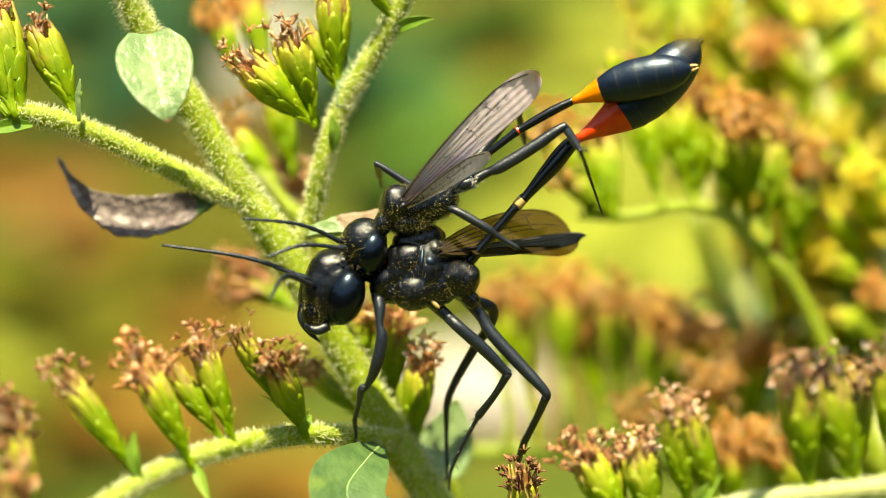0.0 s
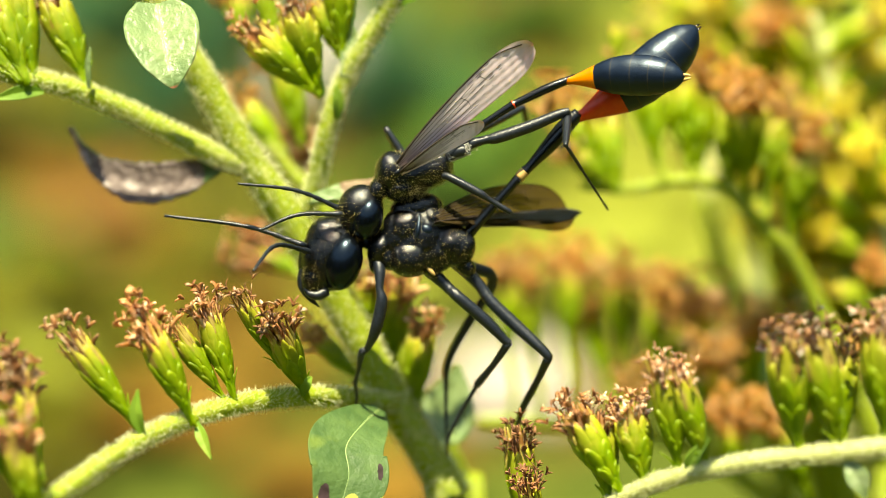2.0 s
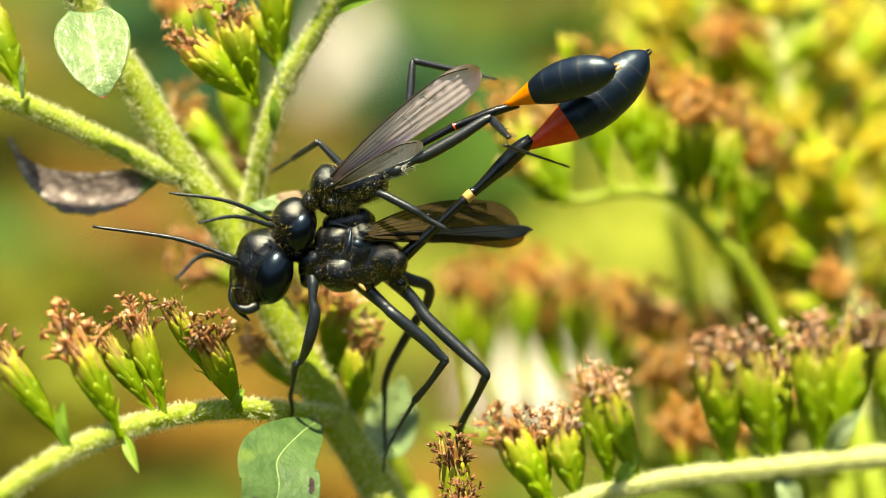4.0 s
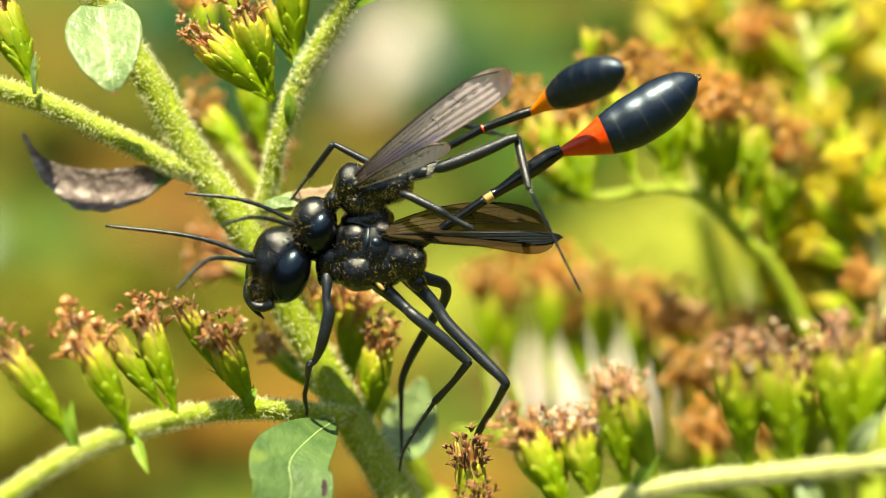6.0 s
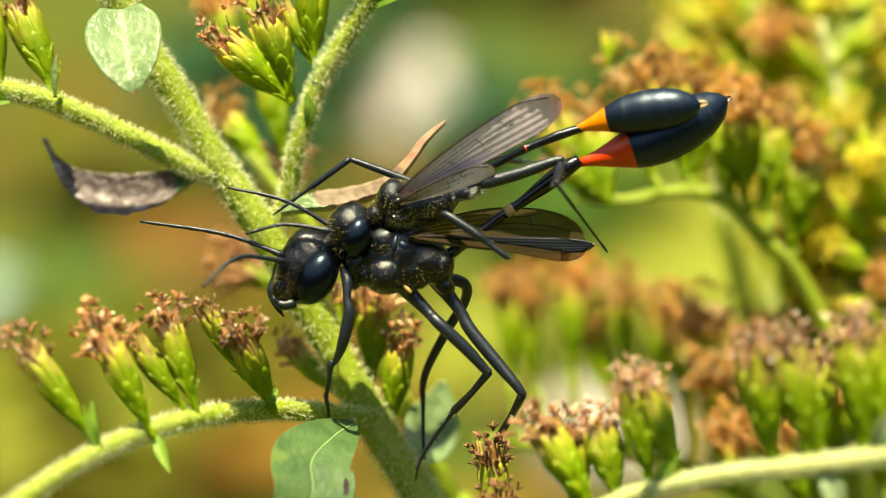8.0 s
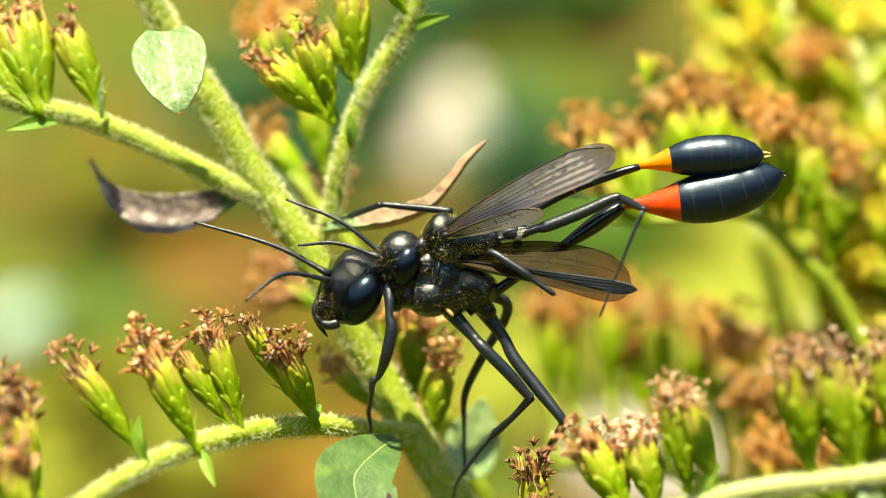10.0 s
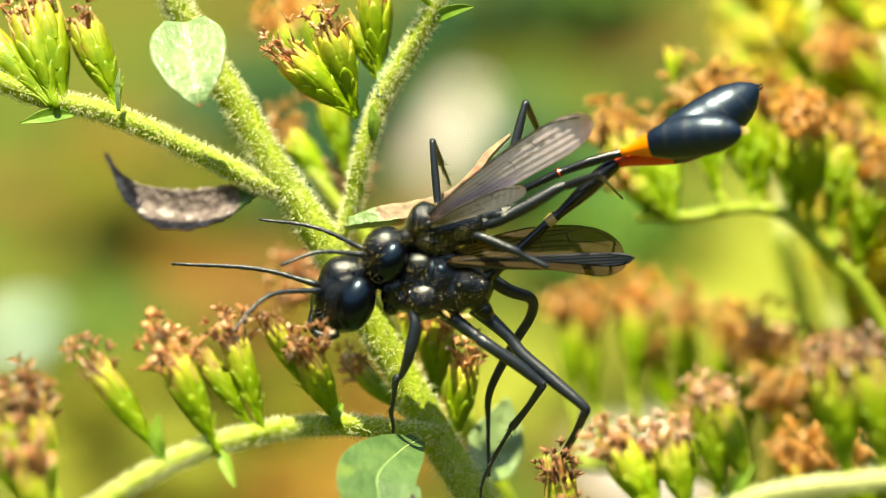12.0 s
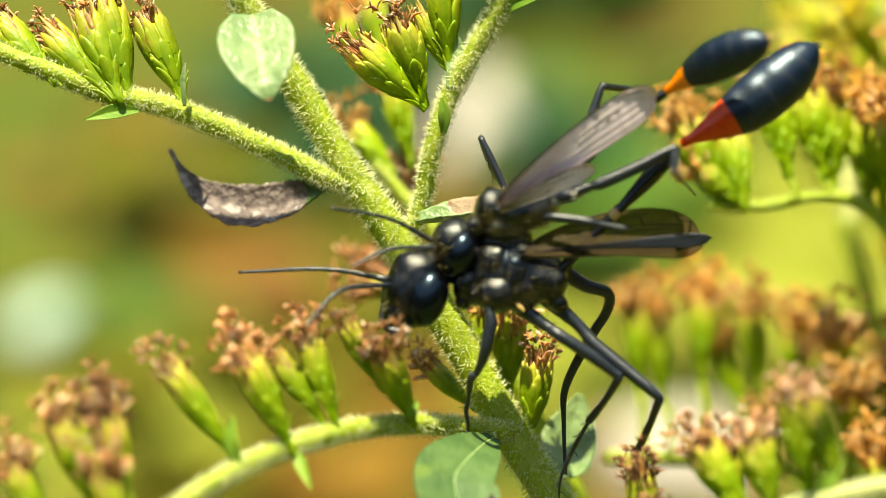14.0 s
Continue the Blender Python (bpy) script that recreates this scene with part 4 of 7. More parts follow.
side = back_plant("goldenrod heads behind a hairy stem", [
    r4((-11.24, 4.93, -10.25), 0.4), r4((-9.82, 3.20, -10.25), 0.4), r4((-6.63, -0.93, -10.25), 0.5), r4((1.73, -17.69, -13.25), 0.7)],
    [((-10.03, 4.28, -10.25), (-12.15, 6.73, -10.62), 1.2), ((-8.99, 4.63, -10.25), (-10.44, 9.53, -11.00), 1.1), ((-12.75, 11.12, -13.25), (-14.15, 14.12, -14.75), 1.2), ((-10.68, 10.11, -14.00), (-12.25, 15.28, -15.50), 1.2)],
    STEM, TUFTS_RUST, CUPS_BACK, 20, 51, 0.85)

rng = random.Random(5)
YELLOWS = (
    ((23.33, 14.55, -38.75), (26.28, -10.54, -33.75)), ((27.51, 10.80, -33.75), (28.78, -12.66, -29.75)), ((31.20, 13.49, -31.75), (31.94, -12.49, -27.75)), ((21.63, 18.94, -55.75), (24.82, -11.59, -48.75)),
    ((27.61, -2.94, -23.75), (29.28, -20.13, -20.75)), ((20.51, 18.26, -27.75), (21.67, 0.89, -23.75)), ((27.78, 5.38, -20.75), (30.45, -13.24, -19.25)), ((24.93, 14.69, -23.75), (26.56, -4.43, -22.25)), ((17.95, 22.01, -43.75), (19.64, 0.99, -39.75)), ((30.50, 23.75, -63.75), (32.82, -12.22, -57.75)), ((37.17, 4.89, -41.75), (37.44, -19.00, -35.75)),
    ((25.12, 10.27, -38.75), (26.40, -16.04, -33.75)), ((29.73, 16.60, -48.75), (30.55, -13.34, -43.75)), ((25.74, 1.97, -23.75), (27.25, -15.93, -22.25)))
for k, (tip, low_end) in enumerate(YELLOWS):
    a, b = Vector(tip), Vector(low_end)
    heads = []
    for i in range(16):
        f = 0.03 + 0.62 * i / 16
        q = a.lerp(b, f)
        sidew = Vector((rng.choice((-1, 1)) * rng.uniform(1.5, 4.5), rng.uniform(1.5, 4.5), rng.uniform(-3, 3)))
        heads.append((q, q + sidew, rng.uniform(0.9, 1.4)))
    back_plant("blooming yellow goldenrod plume in full sun" if k % 2 or k in (6, 10, 12) else "yellow-green goldenrod plume in bud", [r4(a, 0.3), r4(a.lerp(b, 0.4) + Vector((1, 0, 0)), 0.5), r4(b, 0.8)], heads, STEM_PALE,
               TUFTS_YELLOW + TUFTS_RUST[:1] if k % 2 or k in (6, 10, 12) else [], CUPS_YELLOW, 160, 60 + 3 * k, 0.8)

# ---- a sprig close to the lens ----
SPRIG = (8.65, 9.30, 28.00)
sprig = thing("goldenrod", SPRIG, "drooping yellow-green goldenrod tip with closed buds", "goldenrod plant")
sp = Vector(SPRIG)
far_end = Vector((45.65, 3.42, 30.00))
stem_part(sprig, "branch", [r4(sp, 0.25), r4(sp + Vector((1, 4, 0)), 0.35), r4(sp + Vector((8, 14, 0)), 0.5), r4(sp + Vector((24, 22, 1)), 0.7), r4(far_end + Vector((-6, 14, 0)), 0.9), r4(far_end, 1.1), r4(far_end.lerp(to_ground(far_end, 20), 0.5), 1.5), r4(to_ground(far_end, 20), 2.0)], STEM_PALE, seed=90)
for d, wd in (((-1.2, -1.6, 0.3), 0.9), ((0.6, -1.8, 0.8), 0.9), ((1.7, -0.6, 0), 0.8), ((-1.9, -0.1, 0.5), 0.8)):
    flower_head(sprig, sp + Vector((0.2, 1.0, 0)), sp + Vector(d), wd, [], CUPS_YELLOW)
SPRIG_ROWS = [
    (0, 10.11, 11.03, 28.00),
    (0.5, 9.18, 9.12, 28.00),
    (1, 8.65, 9.30, 28.00),
    (1.5, 8.50, 10.02, 28.00),
    (2, 8.05, 12.02, 28.00),
    (2.5, 8.75, 13.62, 28.00),
    (3.2, 9.49, 15.61, 28.00),
    (5, 9.28, 16.29, 28.00),
    (14, 10.28, 19.29, 28.00),
]

# ---- wasps ----


KEYED = []


def keyed(ob, root, rows, heading):
    """Key a part of a wasp: place in plant millimetres, turn in the picture plane, tip towards the lens."""
    KEYED.append((ob, ORIGIN[root], rows, heading))


def grains(bm, centre, radii, count, rng, size=0.032):
    """Pollen grains sticking to an egg-shaped body."""
    for _ in range(count):
        d = Vector((rng.gauss(0, 1), rng.gauss(0, 1), rng.gauss(0, 1) + 0.5)).normalized()
        p = Vector(centre) + Vector((d.x * radii[0], d.y * radii[1], d.z * radii[2]))
        s = size * rng.uniform(0.4, 1.1)
        v = [bm.verts.new(p + Vector(q) * s) for q in ((1, 0, 0), (-1, 0, 0), (0, 1, 0), (0, -1, 0), (0, 0, 1), (0, 0, -1))]
        for i, j, k in ((0, 2, 4), (2, 1, 4), (1, 3, 4), (3, 0, 4), (2, 0, 5), (1, 2, 5), (3, 1, 5), (0, 3, 5)):
            bm.faces.new((v[i], v[j], v[k]))


def dress(fuzz, pollen, eggs, per_hair, per_grain, rng, length=0.16, thick=0.005):
    """Fine hairs and pollen grains on the skin of egg-shaped swellings (centre, radii, turn)."""
    for centre, r, turn in eggs:
        m = Euler((0, 0, radians(turn))).to_matrix()
        area = (r[0] * r[1] + r[1] * r[2] + r[0] * r[2]) * 4
        for k in range(int(area * (per_hair + per_grain))):
            d = Vector((rng.gauss(0, 1), rng.gauss(0, 1), rng.gauss(0, 1) + 0.4)).normalized()
            p = Vector(centre) + m @ Vector((d.x * r[0], d.y * r[1], d.z * r[2])) * 1.02
            n = (m @ Vector((d.x / r[0], d.y / r[1], d.z / r[2]))).normalized()
            if k < area * per_grain:
                grains(pollen, p, (0.01, 0.01, 0.01), 1, rng, rng.choice((0.01, 0.013, 0.018, 0.028)))
                continue
            way = (n * 0.7 + Vector((0.5, rng.uniform(-0.6, 0.6), rng.uniform(-0.4, 0.4)))).normalized()
            tip = p + way * length * rng.uniform(0.5, 1.3)
            side = n.orthogonal().normalized() * thick
            o = n.cross(side)
            b = [fuzz.verts.new(p + side), fuzz.verts.new(p - side * 0.5 + o), fuzz.verts.new(p - side * 0.5 - o)]
            t = fuzz.verts.new(tip)
            for i in range(3):
                fuzz.faces.new((b[i], b[(i + 1) % 3], t))


def fuzz_on(bm, centre, radii, count, rng, length=0.2, thick=0.008):
    """Short fine hairs standing on an egg-shaped body."""
    for _ in range(count):
        d = Vector((rng.gauss(0, 1), rng.gauss(0, 1), rng.gauss(0, 1) + 0.3)).normalized()
        p = Vector(centre) + Vector((d.x * radii[0], d.y * radii[1], d.z * radii[2]))
        n = Vector((d.x / radii[0], d.y / radii[1], d.z / radii[2])).normalized()
        tip = p + (n + Vector((rng.uniform(-0.6, 0.6), rng.uniform(-0.6, 0.6), rng.uniform(-0.6, 0.6)))).normalized() * length * rng.uniform(0.5, 1.2)
        s = n.orthogonal().normalized() * thick
        o = n.cross(s)
        b = [bm.verts.new(p + s), bm.verts.new(p - s * 0.5 + o), bm.verts.new(p - s * 0.5 - o)]
        t = bm.verts.new(tip)
        for i in range(3):
            bm.faces.new((b[i], b[(i + 1) % 3], t))


def ridge(bm, centre, r, turn, at, half=75.0, thick=0.045, lean=0.0):
    """A raised seam over an egg-shaped plate: an arc across it at `at` of its length, on the side of the lens."""
    m = Euler((0, 0, radians(turn))).to_matrix()
    line = []
    for k in range(13):
        a = radians(half) * (k / 6 - 1)
        x = at + lean * math.sin(a)
        q = math.sqrt(max(0.02, 1 - x * x)) * 1.0
        line.append(Vector(centre) + m @ Vector((r[0] * x, r[1] * q * math.sin(a), r[2] * q * math.cos(a))))
    tube(bm, line, [thick * (0.5 + 0.5 * math.sin(math.pi * (k + 0.5) / 13)) for k in range(13)], 6)


def limb(points, sides=10, slot=None, per=5, spines=0):
    """A jointed limb of tapering rods through points (u, v, w, radius), with stiff spines on its outer part."""
    bm = bmesh.new()
    line = spline(points, per)
    for k in range(spines):
        i = int(len(line) * (0.3 + 0.65 * k / spines))
        p, q = Vector(line[i][:3]), Vector(line[min(i + 1, len(line) - 1)][:3])
        t = (q - p).normalized() if (q - p).length > 1e-6 else Vector((0, -1, 0))
        n = t.orthogonal().normalized()
        n = Matrix.Rotation(k * 2.1, 3, t) @ n
        tube(bm, [p, p + n * 0.25 + t * 0.2, p + n * 0.42 + t * 0.42], [0.03, 0.022, 0.006], 5)
    tube(bm, line, [max(0.02, q[3] * 0.92) for q in line], sides, mat_at=slot)
    return bm


def antenna(root, head_part, name, base, mid, tip, rows, heading, thick=0.16):
    bm = bmesh.new()
    line = spline([base, mid, tip], 14)
    radii = []
    for k in range(len(line)):
        f = k / (len(line) - 1)
        radii.append(thick * (0.9 - 0.4 * f ** 2) * (0.78 if k % 3 == 0 else 1.0) * (1.25 if f < 0.12 else 1.0))
    tube(bm, line, radii, 8)
    ob = part(name, bm, BLACK_LEG, root, "black segmented antenna", origin=base)
    keyed(ob, root, rows, heading)


def gaster(root, start, end, radius, colour, rows, heading, label, belly, collar=0.22, tip_mat=BLACK, tip_label=""):
    """The swollen abdomen: a coloured collar, then black overlapping plates, each a ring with a step, and the tip."""
    a, b = Vector(start), Vector(end)
    d = b - a
    side = Vector((-d.y, d.x, 0)).normalized()
    prof = ((0.0, 0.16), (0.06, 0.2), (0.12, 0.3), (0.20, 0.47), (0.27, 0.62), (0.34, 0.78), (0.42, 0.915), (0.427, 0.91), (0.50, 0.985), (0.585, 1.01), (0.592, 1.0), (0.66, 1.0), (0.735, 0.975),
            (0.742, 0.955), (0.80, 0.9), (0.86, 0.79), (0.867, 0.76), (0.92, 0.62), (0.95, 0.47), (0.98, 0.28), (1.0, 0.1))
    rims = (6, 9, 12, 15)
    bm = bmesh.new()
    line = [a + d * f + side * belly * math.sin(math.pi * f) for f, r in prof]
    tube(bm, line, [radius * r for f, r in prof], 24, flat=0.85, mat_at=lambda k: 1 if prof[k][0] < collar + 0.03 else 2 if k in rims else 0)
    ob = part("gaster", bm, [BLACK_GLOSS, colour, PLATE_EDGE], root, label, origin=start)
    bm = bmesh.new()
    e = line[-3]
    for s in (-1, 1):
        tube(bm, spline([e + side * 0.12 * s, e + d.normalized() * 0.4 + side * 0.12 * s, e + d.normalized() * 0.7 + side * 0.06 * s], 4), [0.1, 0.1, 0.09, 0.09, 0.08, 0.07, 0.06, 0.05, 0.03], 8)
    part("gaster_tip", bm, tip_mat, ob, tip_label, origin=start)
    keyed(ob, root, rows, heading)
    return ob


def wing_blade(bm, base, tip, width, bow, lift, steps=40, ripple=0.05, crinkle=0.0):
    """A wing from base to tip: one straight stiff edge and one bowed edge; lift raises the free edge towards the lens."""
    a, b = Vector(base), Vector(tip)
    d = b - a
    side = Vector((-d.y, d.x, 0)).normalized()
    rows = []
    for i in range(steps + 1):
        f = i / steps
        w = width * (0.16 + 0.84 * math.sin(min(1, f * 1.25) ** 0.8 * 1.45)) * math.sqrt(max(0.0, 1 - max(0.0, (f - 0.78) / 0.22) ** 2.2)) + 0.02
        row = []
        for j in range(25):
            g = j / 24
            p = a + d * f + side * (bow * math.sin(math.pi * f) + w * (g - 0.5)) + Vector((0, 0, lift * (g - 0.5) + ripple * math.sin(g * 34 + 3.0 * f) * (0.4 + f) + crinkle * max(0.0, f - 0.45) * math.sin(f * 95 - 9 * g)))
            row.append((bm.verts.new(p + Vector((0, 0, 0.012))), bm.verts.new(p - Vector((0, 0, 0.012)))))
        rows.append(row)
    for x, y in zip(rows, rows[1:]):
        for j in range(24):
            bm.faces.new((x[j][0], x[j + 1][0], y[j + 1][0], y[j][0]))
            bm.faces.new((x[j][1], y[j][1], y[j + 1][1], x[j + 1][1]))
        for j in (0, 24):
            bm.faces.new((x[j][0], y[j][0], y[j][1], x[j][1]))
    for row in (rows[0], rows[-1]):
        for j in range(24):
            bm.faces.new((row[j][0], row[j][1], row[j + 1][1], row[j + 1][0]))
    return [[(v[0].co + v[1].co) / 2 for v in row] for row in rows]


def wing_veins(bm, net, paths, r=0.05):
    """Vein rods that follow the wing's own net: each path is a list of (along, across) from 0 to 1."""
    n, m = len(net) - 1, len(net[0]) - 1
    for path in paths:
        pts = []
        for f, g in spline(path, 5):
            i, j = min(n - 1e-6, max(0, f * n)), min(m - 1e-6, max(0, g * m))
            i0, j0 = int(i), int(j)
            pts.append(net[i0][j0].lerp(net[i0][j0 + 1], j - j0).lerp(net[i0 + 1][j0].lerp(net[i0 + 1][j0 + 1], j - j0), i - i0))
        keep = [pts[0]]
        for p in pts[1:]:
            if (p - keep[-1]).length > 0.05:
                keep.append(p)
        if len(keep) > 1:
            tube(bm, keep, [r * (1 - 0.5 * k / len(keep)) for k in range(len(keep))], 6)


VEINS = ([(0, 0.85), (0.3, 0.86), (0.7, 0.9)], [(0, 0.55), (0.3, 0.58), (0.62, 0.66), (0.9, 0.7)], [(0.05, 0.3), (0.4, 0.32), (0.75, 0.4)], [(0, 1), (0.4, 1), (0.75, 1), (0.95, 0.8)], [(0, 0.7), (0.3, 0.72), (0.6, 0.8), (0.75, 0.95)], [(0.05, 0.4), (0.3, 0.45), (0.6, 0.55), (0.8, 0.6)],
         [(0.1, 0.2), (0.35, 0.2), (0.6, 0.25)], [(0.3, 0.72), (0.34, 0.45)], [(0.5, 0.78), (0.52, 0.5), (0.5, 0.22)], [(0.66, 0.85), (0.68, 0.56)])

# -- the female, on the stem --
wrng = random.Random(21)
F0 = (-2.44, -1.73, 4.20)
female = thing("wasp", F0, "large black thread-waisted wasp with red-banded abdomen clinging to the stem", "wasp", group="wasp pair")
# thorax
body = spline([r4((-4.13, -1.33, 4.20), 0.55), r4((-3.54, -1.30, 4.20), 0.85), r4((-2.93, -1.24, 4.20), 1.2), r4((-2.59, -1.12, 4.20), 1.3), r4((-2.19, -0.93, 4.20), 1.5), r4((-1.27, -0.78, 4.20), 1.75), r4((-0.44, -0.87, 4.13), 1.6), r4((-0.10, -0.93, 4.13), 1.52), r4((0.27, -1.06, 4.06), 1.55), r4((0.88, -1.30, 3.99), 1.35), r4((1.50, -1.55, 3.85), 1.0), r4((2.06, -1.61, 3.85), 0.55)], 5)
bm = bmesh.new()
tube(bm, body, [q[3] * 0.66 for q in body], 28, flat=0.95)
F_EGGS = (((-1.35, -1.05, 4.2), (2.0, 1.7, 1.35), -4), ((-1.67, -0.55, 4.5), (0.95, 1.1, 1.15), -6), ((-1.5, -2.2, 4.6), (1.15, 1.1, 1.15), 4), ((-3.1, -1.65, 4.3), (0.72, 1.1, 1.0), -15), ((0.75, -1.38, 4.1), (1.5, 1.18, 1.2), -22),
          ((-0.15, 0.02, 4.35), (0.8, 0.6, 0.95), -20), ((-1.2, 0.6, 4.0), (1.5, 0.8, 1.15), 10), ((-0.24, -2.85, 4.5), (0.5, 0.42, 0.5), -35), ((1.6, -2.6, 3.9), (0.7, 0.5, 0.6), -40), ((-3.3, -2.6, 4.4), (0.45, 0.55, 0.6), 0), ((-0.3, -1.95, 4.2), (1.25, 1.05, 1.15), -10), ((-2.5, -2.1, 4.3), (0.9, 0.85, 0.95), 0))
for centre, r, a in F_EGGS:
    egg(bm, centre, r, a, seg=40, sculpt=0.075)
thorax = blended(part("thorax", bm, BODY, female, "black pollen-dusted thorax", origin=(-2.44, -0.81, 4.20)), 0.045, 16)
bm, dust = bmesh.new(), bmesh.new()
dress(bm, dust, F_EGGS, 22, 5, wrng, 0.15, 0.004)
part("fuzz", bm, FUZZ, thorax, "short golden hairs")
part("pollen", dust, POLLEN, thorax, "yellow pollen grains")
bm = bmesh.new()
for i, at, half, lean in ((0, -0.62, 50, 0.1), (0, 0.12, 62, -0.12), (0, 0.3, 40, 0.1), (1, -0.25, 45, 0.2), (1, 0.3, 45, -0.2), (2, 0.45, 60, 0.15), (2, -0.5, 55, -0.1), (4, -0.35, 60, 0.1), (4, 0.15, 65, -0.1), (4, 0.5, 60, 0.0), (3, 0.2, 60, 0.0)):
    ridge(bm, *F_EGGS[i], at, half, 0.05, lean)
part("seam", bm, BLACK, thorax, "raised glossy black seams between the plates")
bm = bmesh.new()
egg(bm, (-1.95, -2.2, 5.5), (0.13, 0.3, 0.1), -20)
egg(bm, (-0.28, -2.9, 4.97), (0.34, 0.12, 0.1), -45)
part("pale_mark", bm, PALE_RING, thorax, "small pale yellow marks")
bm = bmesh.new()
egg(bm, (-0.55, -0.62, 5.30), (0.34, 0.3, 0.24), -20)
tube(bm, spline([(-0.95, 0.24, 5.2), (-1.0, -0.6, 5.55), (-1.16, -1.3, 5.45)], 4), [0.06, 0.08, 0.1, 0.12, 0.13, 0.12, 0.1, 0.08, 0.05], 8)
part("wing_hinge", bm, BLACK_GLOSS, thorax, "shiny black wing hinge")
keyed(thorax, female, [
    (0, -2.44, -0.81, 4.20, 0.0, 0.0),
    (0.5, -2.45, -0.80, 4.20, -0.0, 0.0),
    (1, -2.77, -0.95, 4.20, -0.0, 0.0),
    (1.5, -2.45, -0.77, 4.20, 0.3, 0.0),
    (2, -2.59, -0.90, 4.20, -0.4, 0.0),
    (2.5, -2.72, -0.91, 4.20, -0.2, 0.0),
    (3, -2.69, -0.82, 4.20, -0.2, 0.0),
    (3.2, -2.78, -0.88, 4.20, -0.5, 0.0),
    (5.5, -2.55, -1.13, 4.20, -1.6, 0.0),
    (6, -2.53, -1.08, 4.20, -1.5, 0.0),
    (6.5, -2.47, -0.99, 4.20, -1.0, 0.0),
    (7, -2.54, -1.02, 4.20, -1.1, 0.0),
    (7.2, -2.41, -1.04, 4.20, -1.2, 0.0),
    (9.3, -2.05, -1.63, 4.20, -3.6, 0.0),
    (9.5, -2.09, -1.53, 4.20, -3.6, 0.0),
    (10, -2.03, -1.56, 4.20, -3.7, 0.0),
    (10.5, -2.12, -1.64, 4.20, -3.2, 0.0),
    (11, -2.97, -1.76, 4.20, -2.4, 0.0),
    (11.5, -3.14, -1.81, 4.20, -1.5, 0.0),
    (12, -3.65, -1.90, 4.20, -1.2, 0.0),
    (12.5, -3.50, -1.80, 4.20, -1.3, 0.0),
    (13, -3.63, -1.60, 4.20, -1.5, 0.0),
    (13.5, -4.15, -1.87, 4.20, -1.7, 0.0),
    (14, -3.76, -1.79, 4.20, -1.1, 0.0),
], 0)
# head
bm = bmesh.new()
egg(bm, (-5.9, -1.98, 4.20), (1.6, 2.2, 1.5), -14, seg=32, sculpt=0.05)
egg(bm, (-6.72, -3.20, 4.30), (0.85, 1.25, 1.1), -15, seg=28, sculpt=0.05)
egg(bm, (-5.51, -1.73, 4.20), (1.45, 1.75, 1.3), -14)
head = blended(part("head", bm, BODY, female, "glossy black head dusted with pollen", origin=(-5.27, -2.38, 4.20)))
bm = bmesh.new()
egg(bm, (-5.15, -2.51, 5.06), (1.06, 1.58, 0.98), -18, seg=36)
part("compound_eye", bm, EYE, head, "large shiny blue-black compound eye")
bm = bmesh.new()
egg(bm, (-7.23, -2.20, 3.78), (0.5, 1.2, 0.9), -10, seg=20)
part("compound_eye", bm, EYE, head, "shiny blue-black compound eye")
for pts in ([r4((-6.1, -4.05, 4.80), 0.34), r4((-6.6, -4.3, 5.00), 0.3), r4((-7.1, -4.15, 5.00), 0.22), r4((-7.35, -3.8, 4.90), 0.05)],
            [r4((-7.4, -2.9, 4.20), 0.32), r4((-7.5, -3.7, 4.40), 0.28), r4((-7.1, -4.4, 4.50), 0.2), r4((-6.55, -4.95, 4.50), 0.04)]):
    part("mandible", limb(pts, 8), BLACK_LEG, head)
bm = bmesh.new()
grains(bm, (-5.9, -1.98, 4.20), (1.62, 2.2, 1.5), 70, wrng, 0.02)
part("pollen", bm, POLLEN, head, "yellow pollen grains")
bm = bmesh.new()
fuzz_on(bm, (-5.9, -1.98, 4.20), (1.58, 2.18, 1.48), 700, wrng, 0.1, 0.005)
fuzz_on(bm, (-6.72, -3.20, 4.30), (0.85, 1.25, 1.1), 500, wrng, 0.13, 0.006)
fuzz_on(bm, (-6.54, -3.11, 4.55), (0.9, 1.35, 1.0), 600, wrng, 0.13, 0.006)
for k in range(420):
    f = wrng.random()
    p = Vector((-5.45, -0.62, 5.35)).lerp(Vector((-6.6, -2.9, 5.45)), f) + Vector((-0.35 * math.sin(f * 3.1) + wrng.uniform(-0.07, 0.07), wrng.uniform(-0.05, 0.05), 0.12 * math.sin(f * 3.1) + wrng.uniform(-0.1, 0.05)))
    fuzz_on(bm, p, (0.01, 0.01, 0.01), 1, wrng, 0.14, 0.006)
for x in ((-5.51, -0.74, 5.40), (-5.27, -0.56, 5.30), (-5.23, -0.86, 5.50)):
    egg(bm, x, (0.1, 0.1, 0.1), seg=10, slot=1)
part("fuzz", bm, [FUZZ, EYE], head, "short golden hairs")
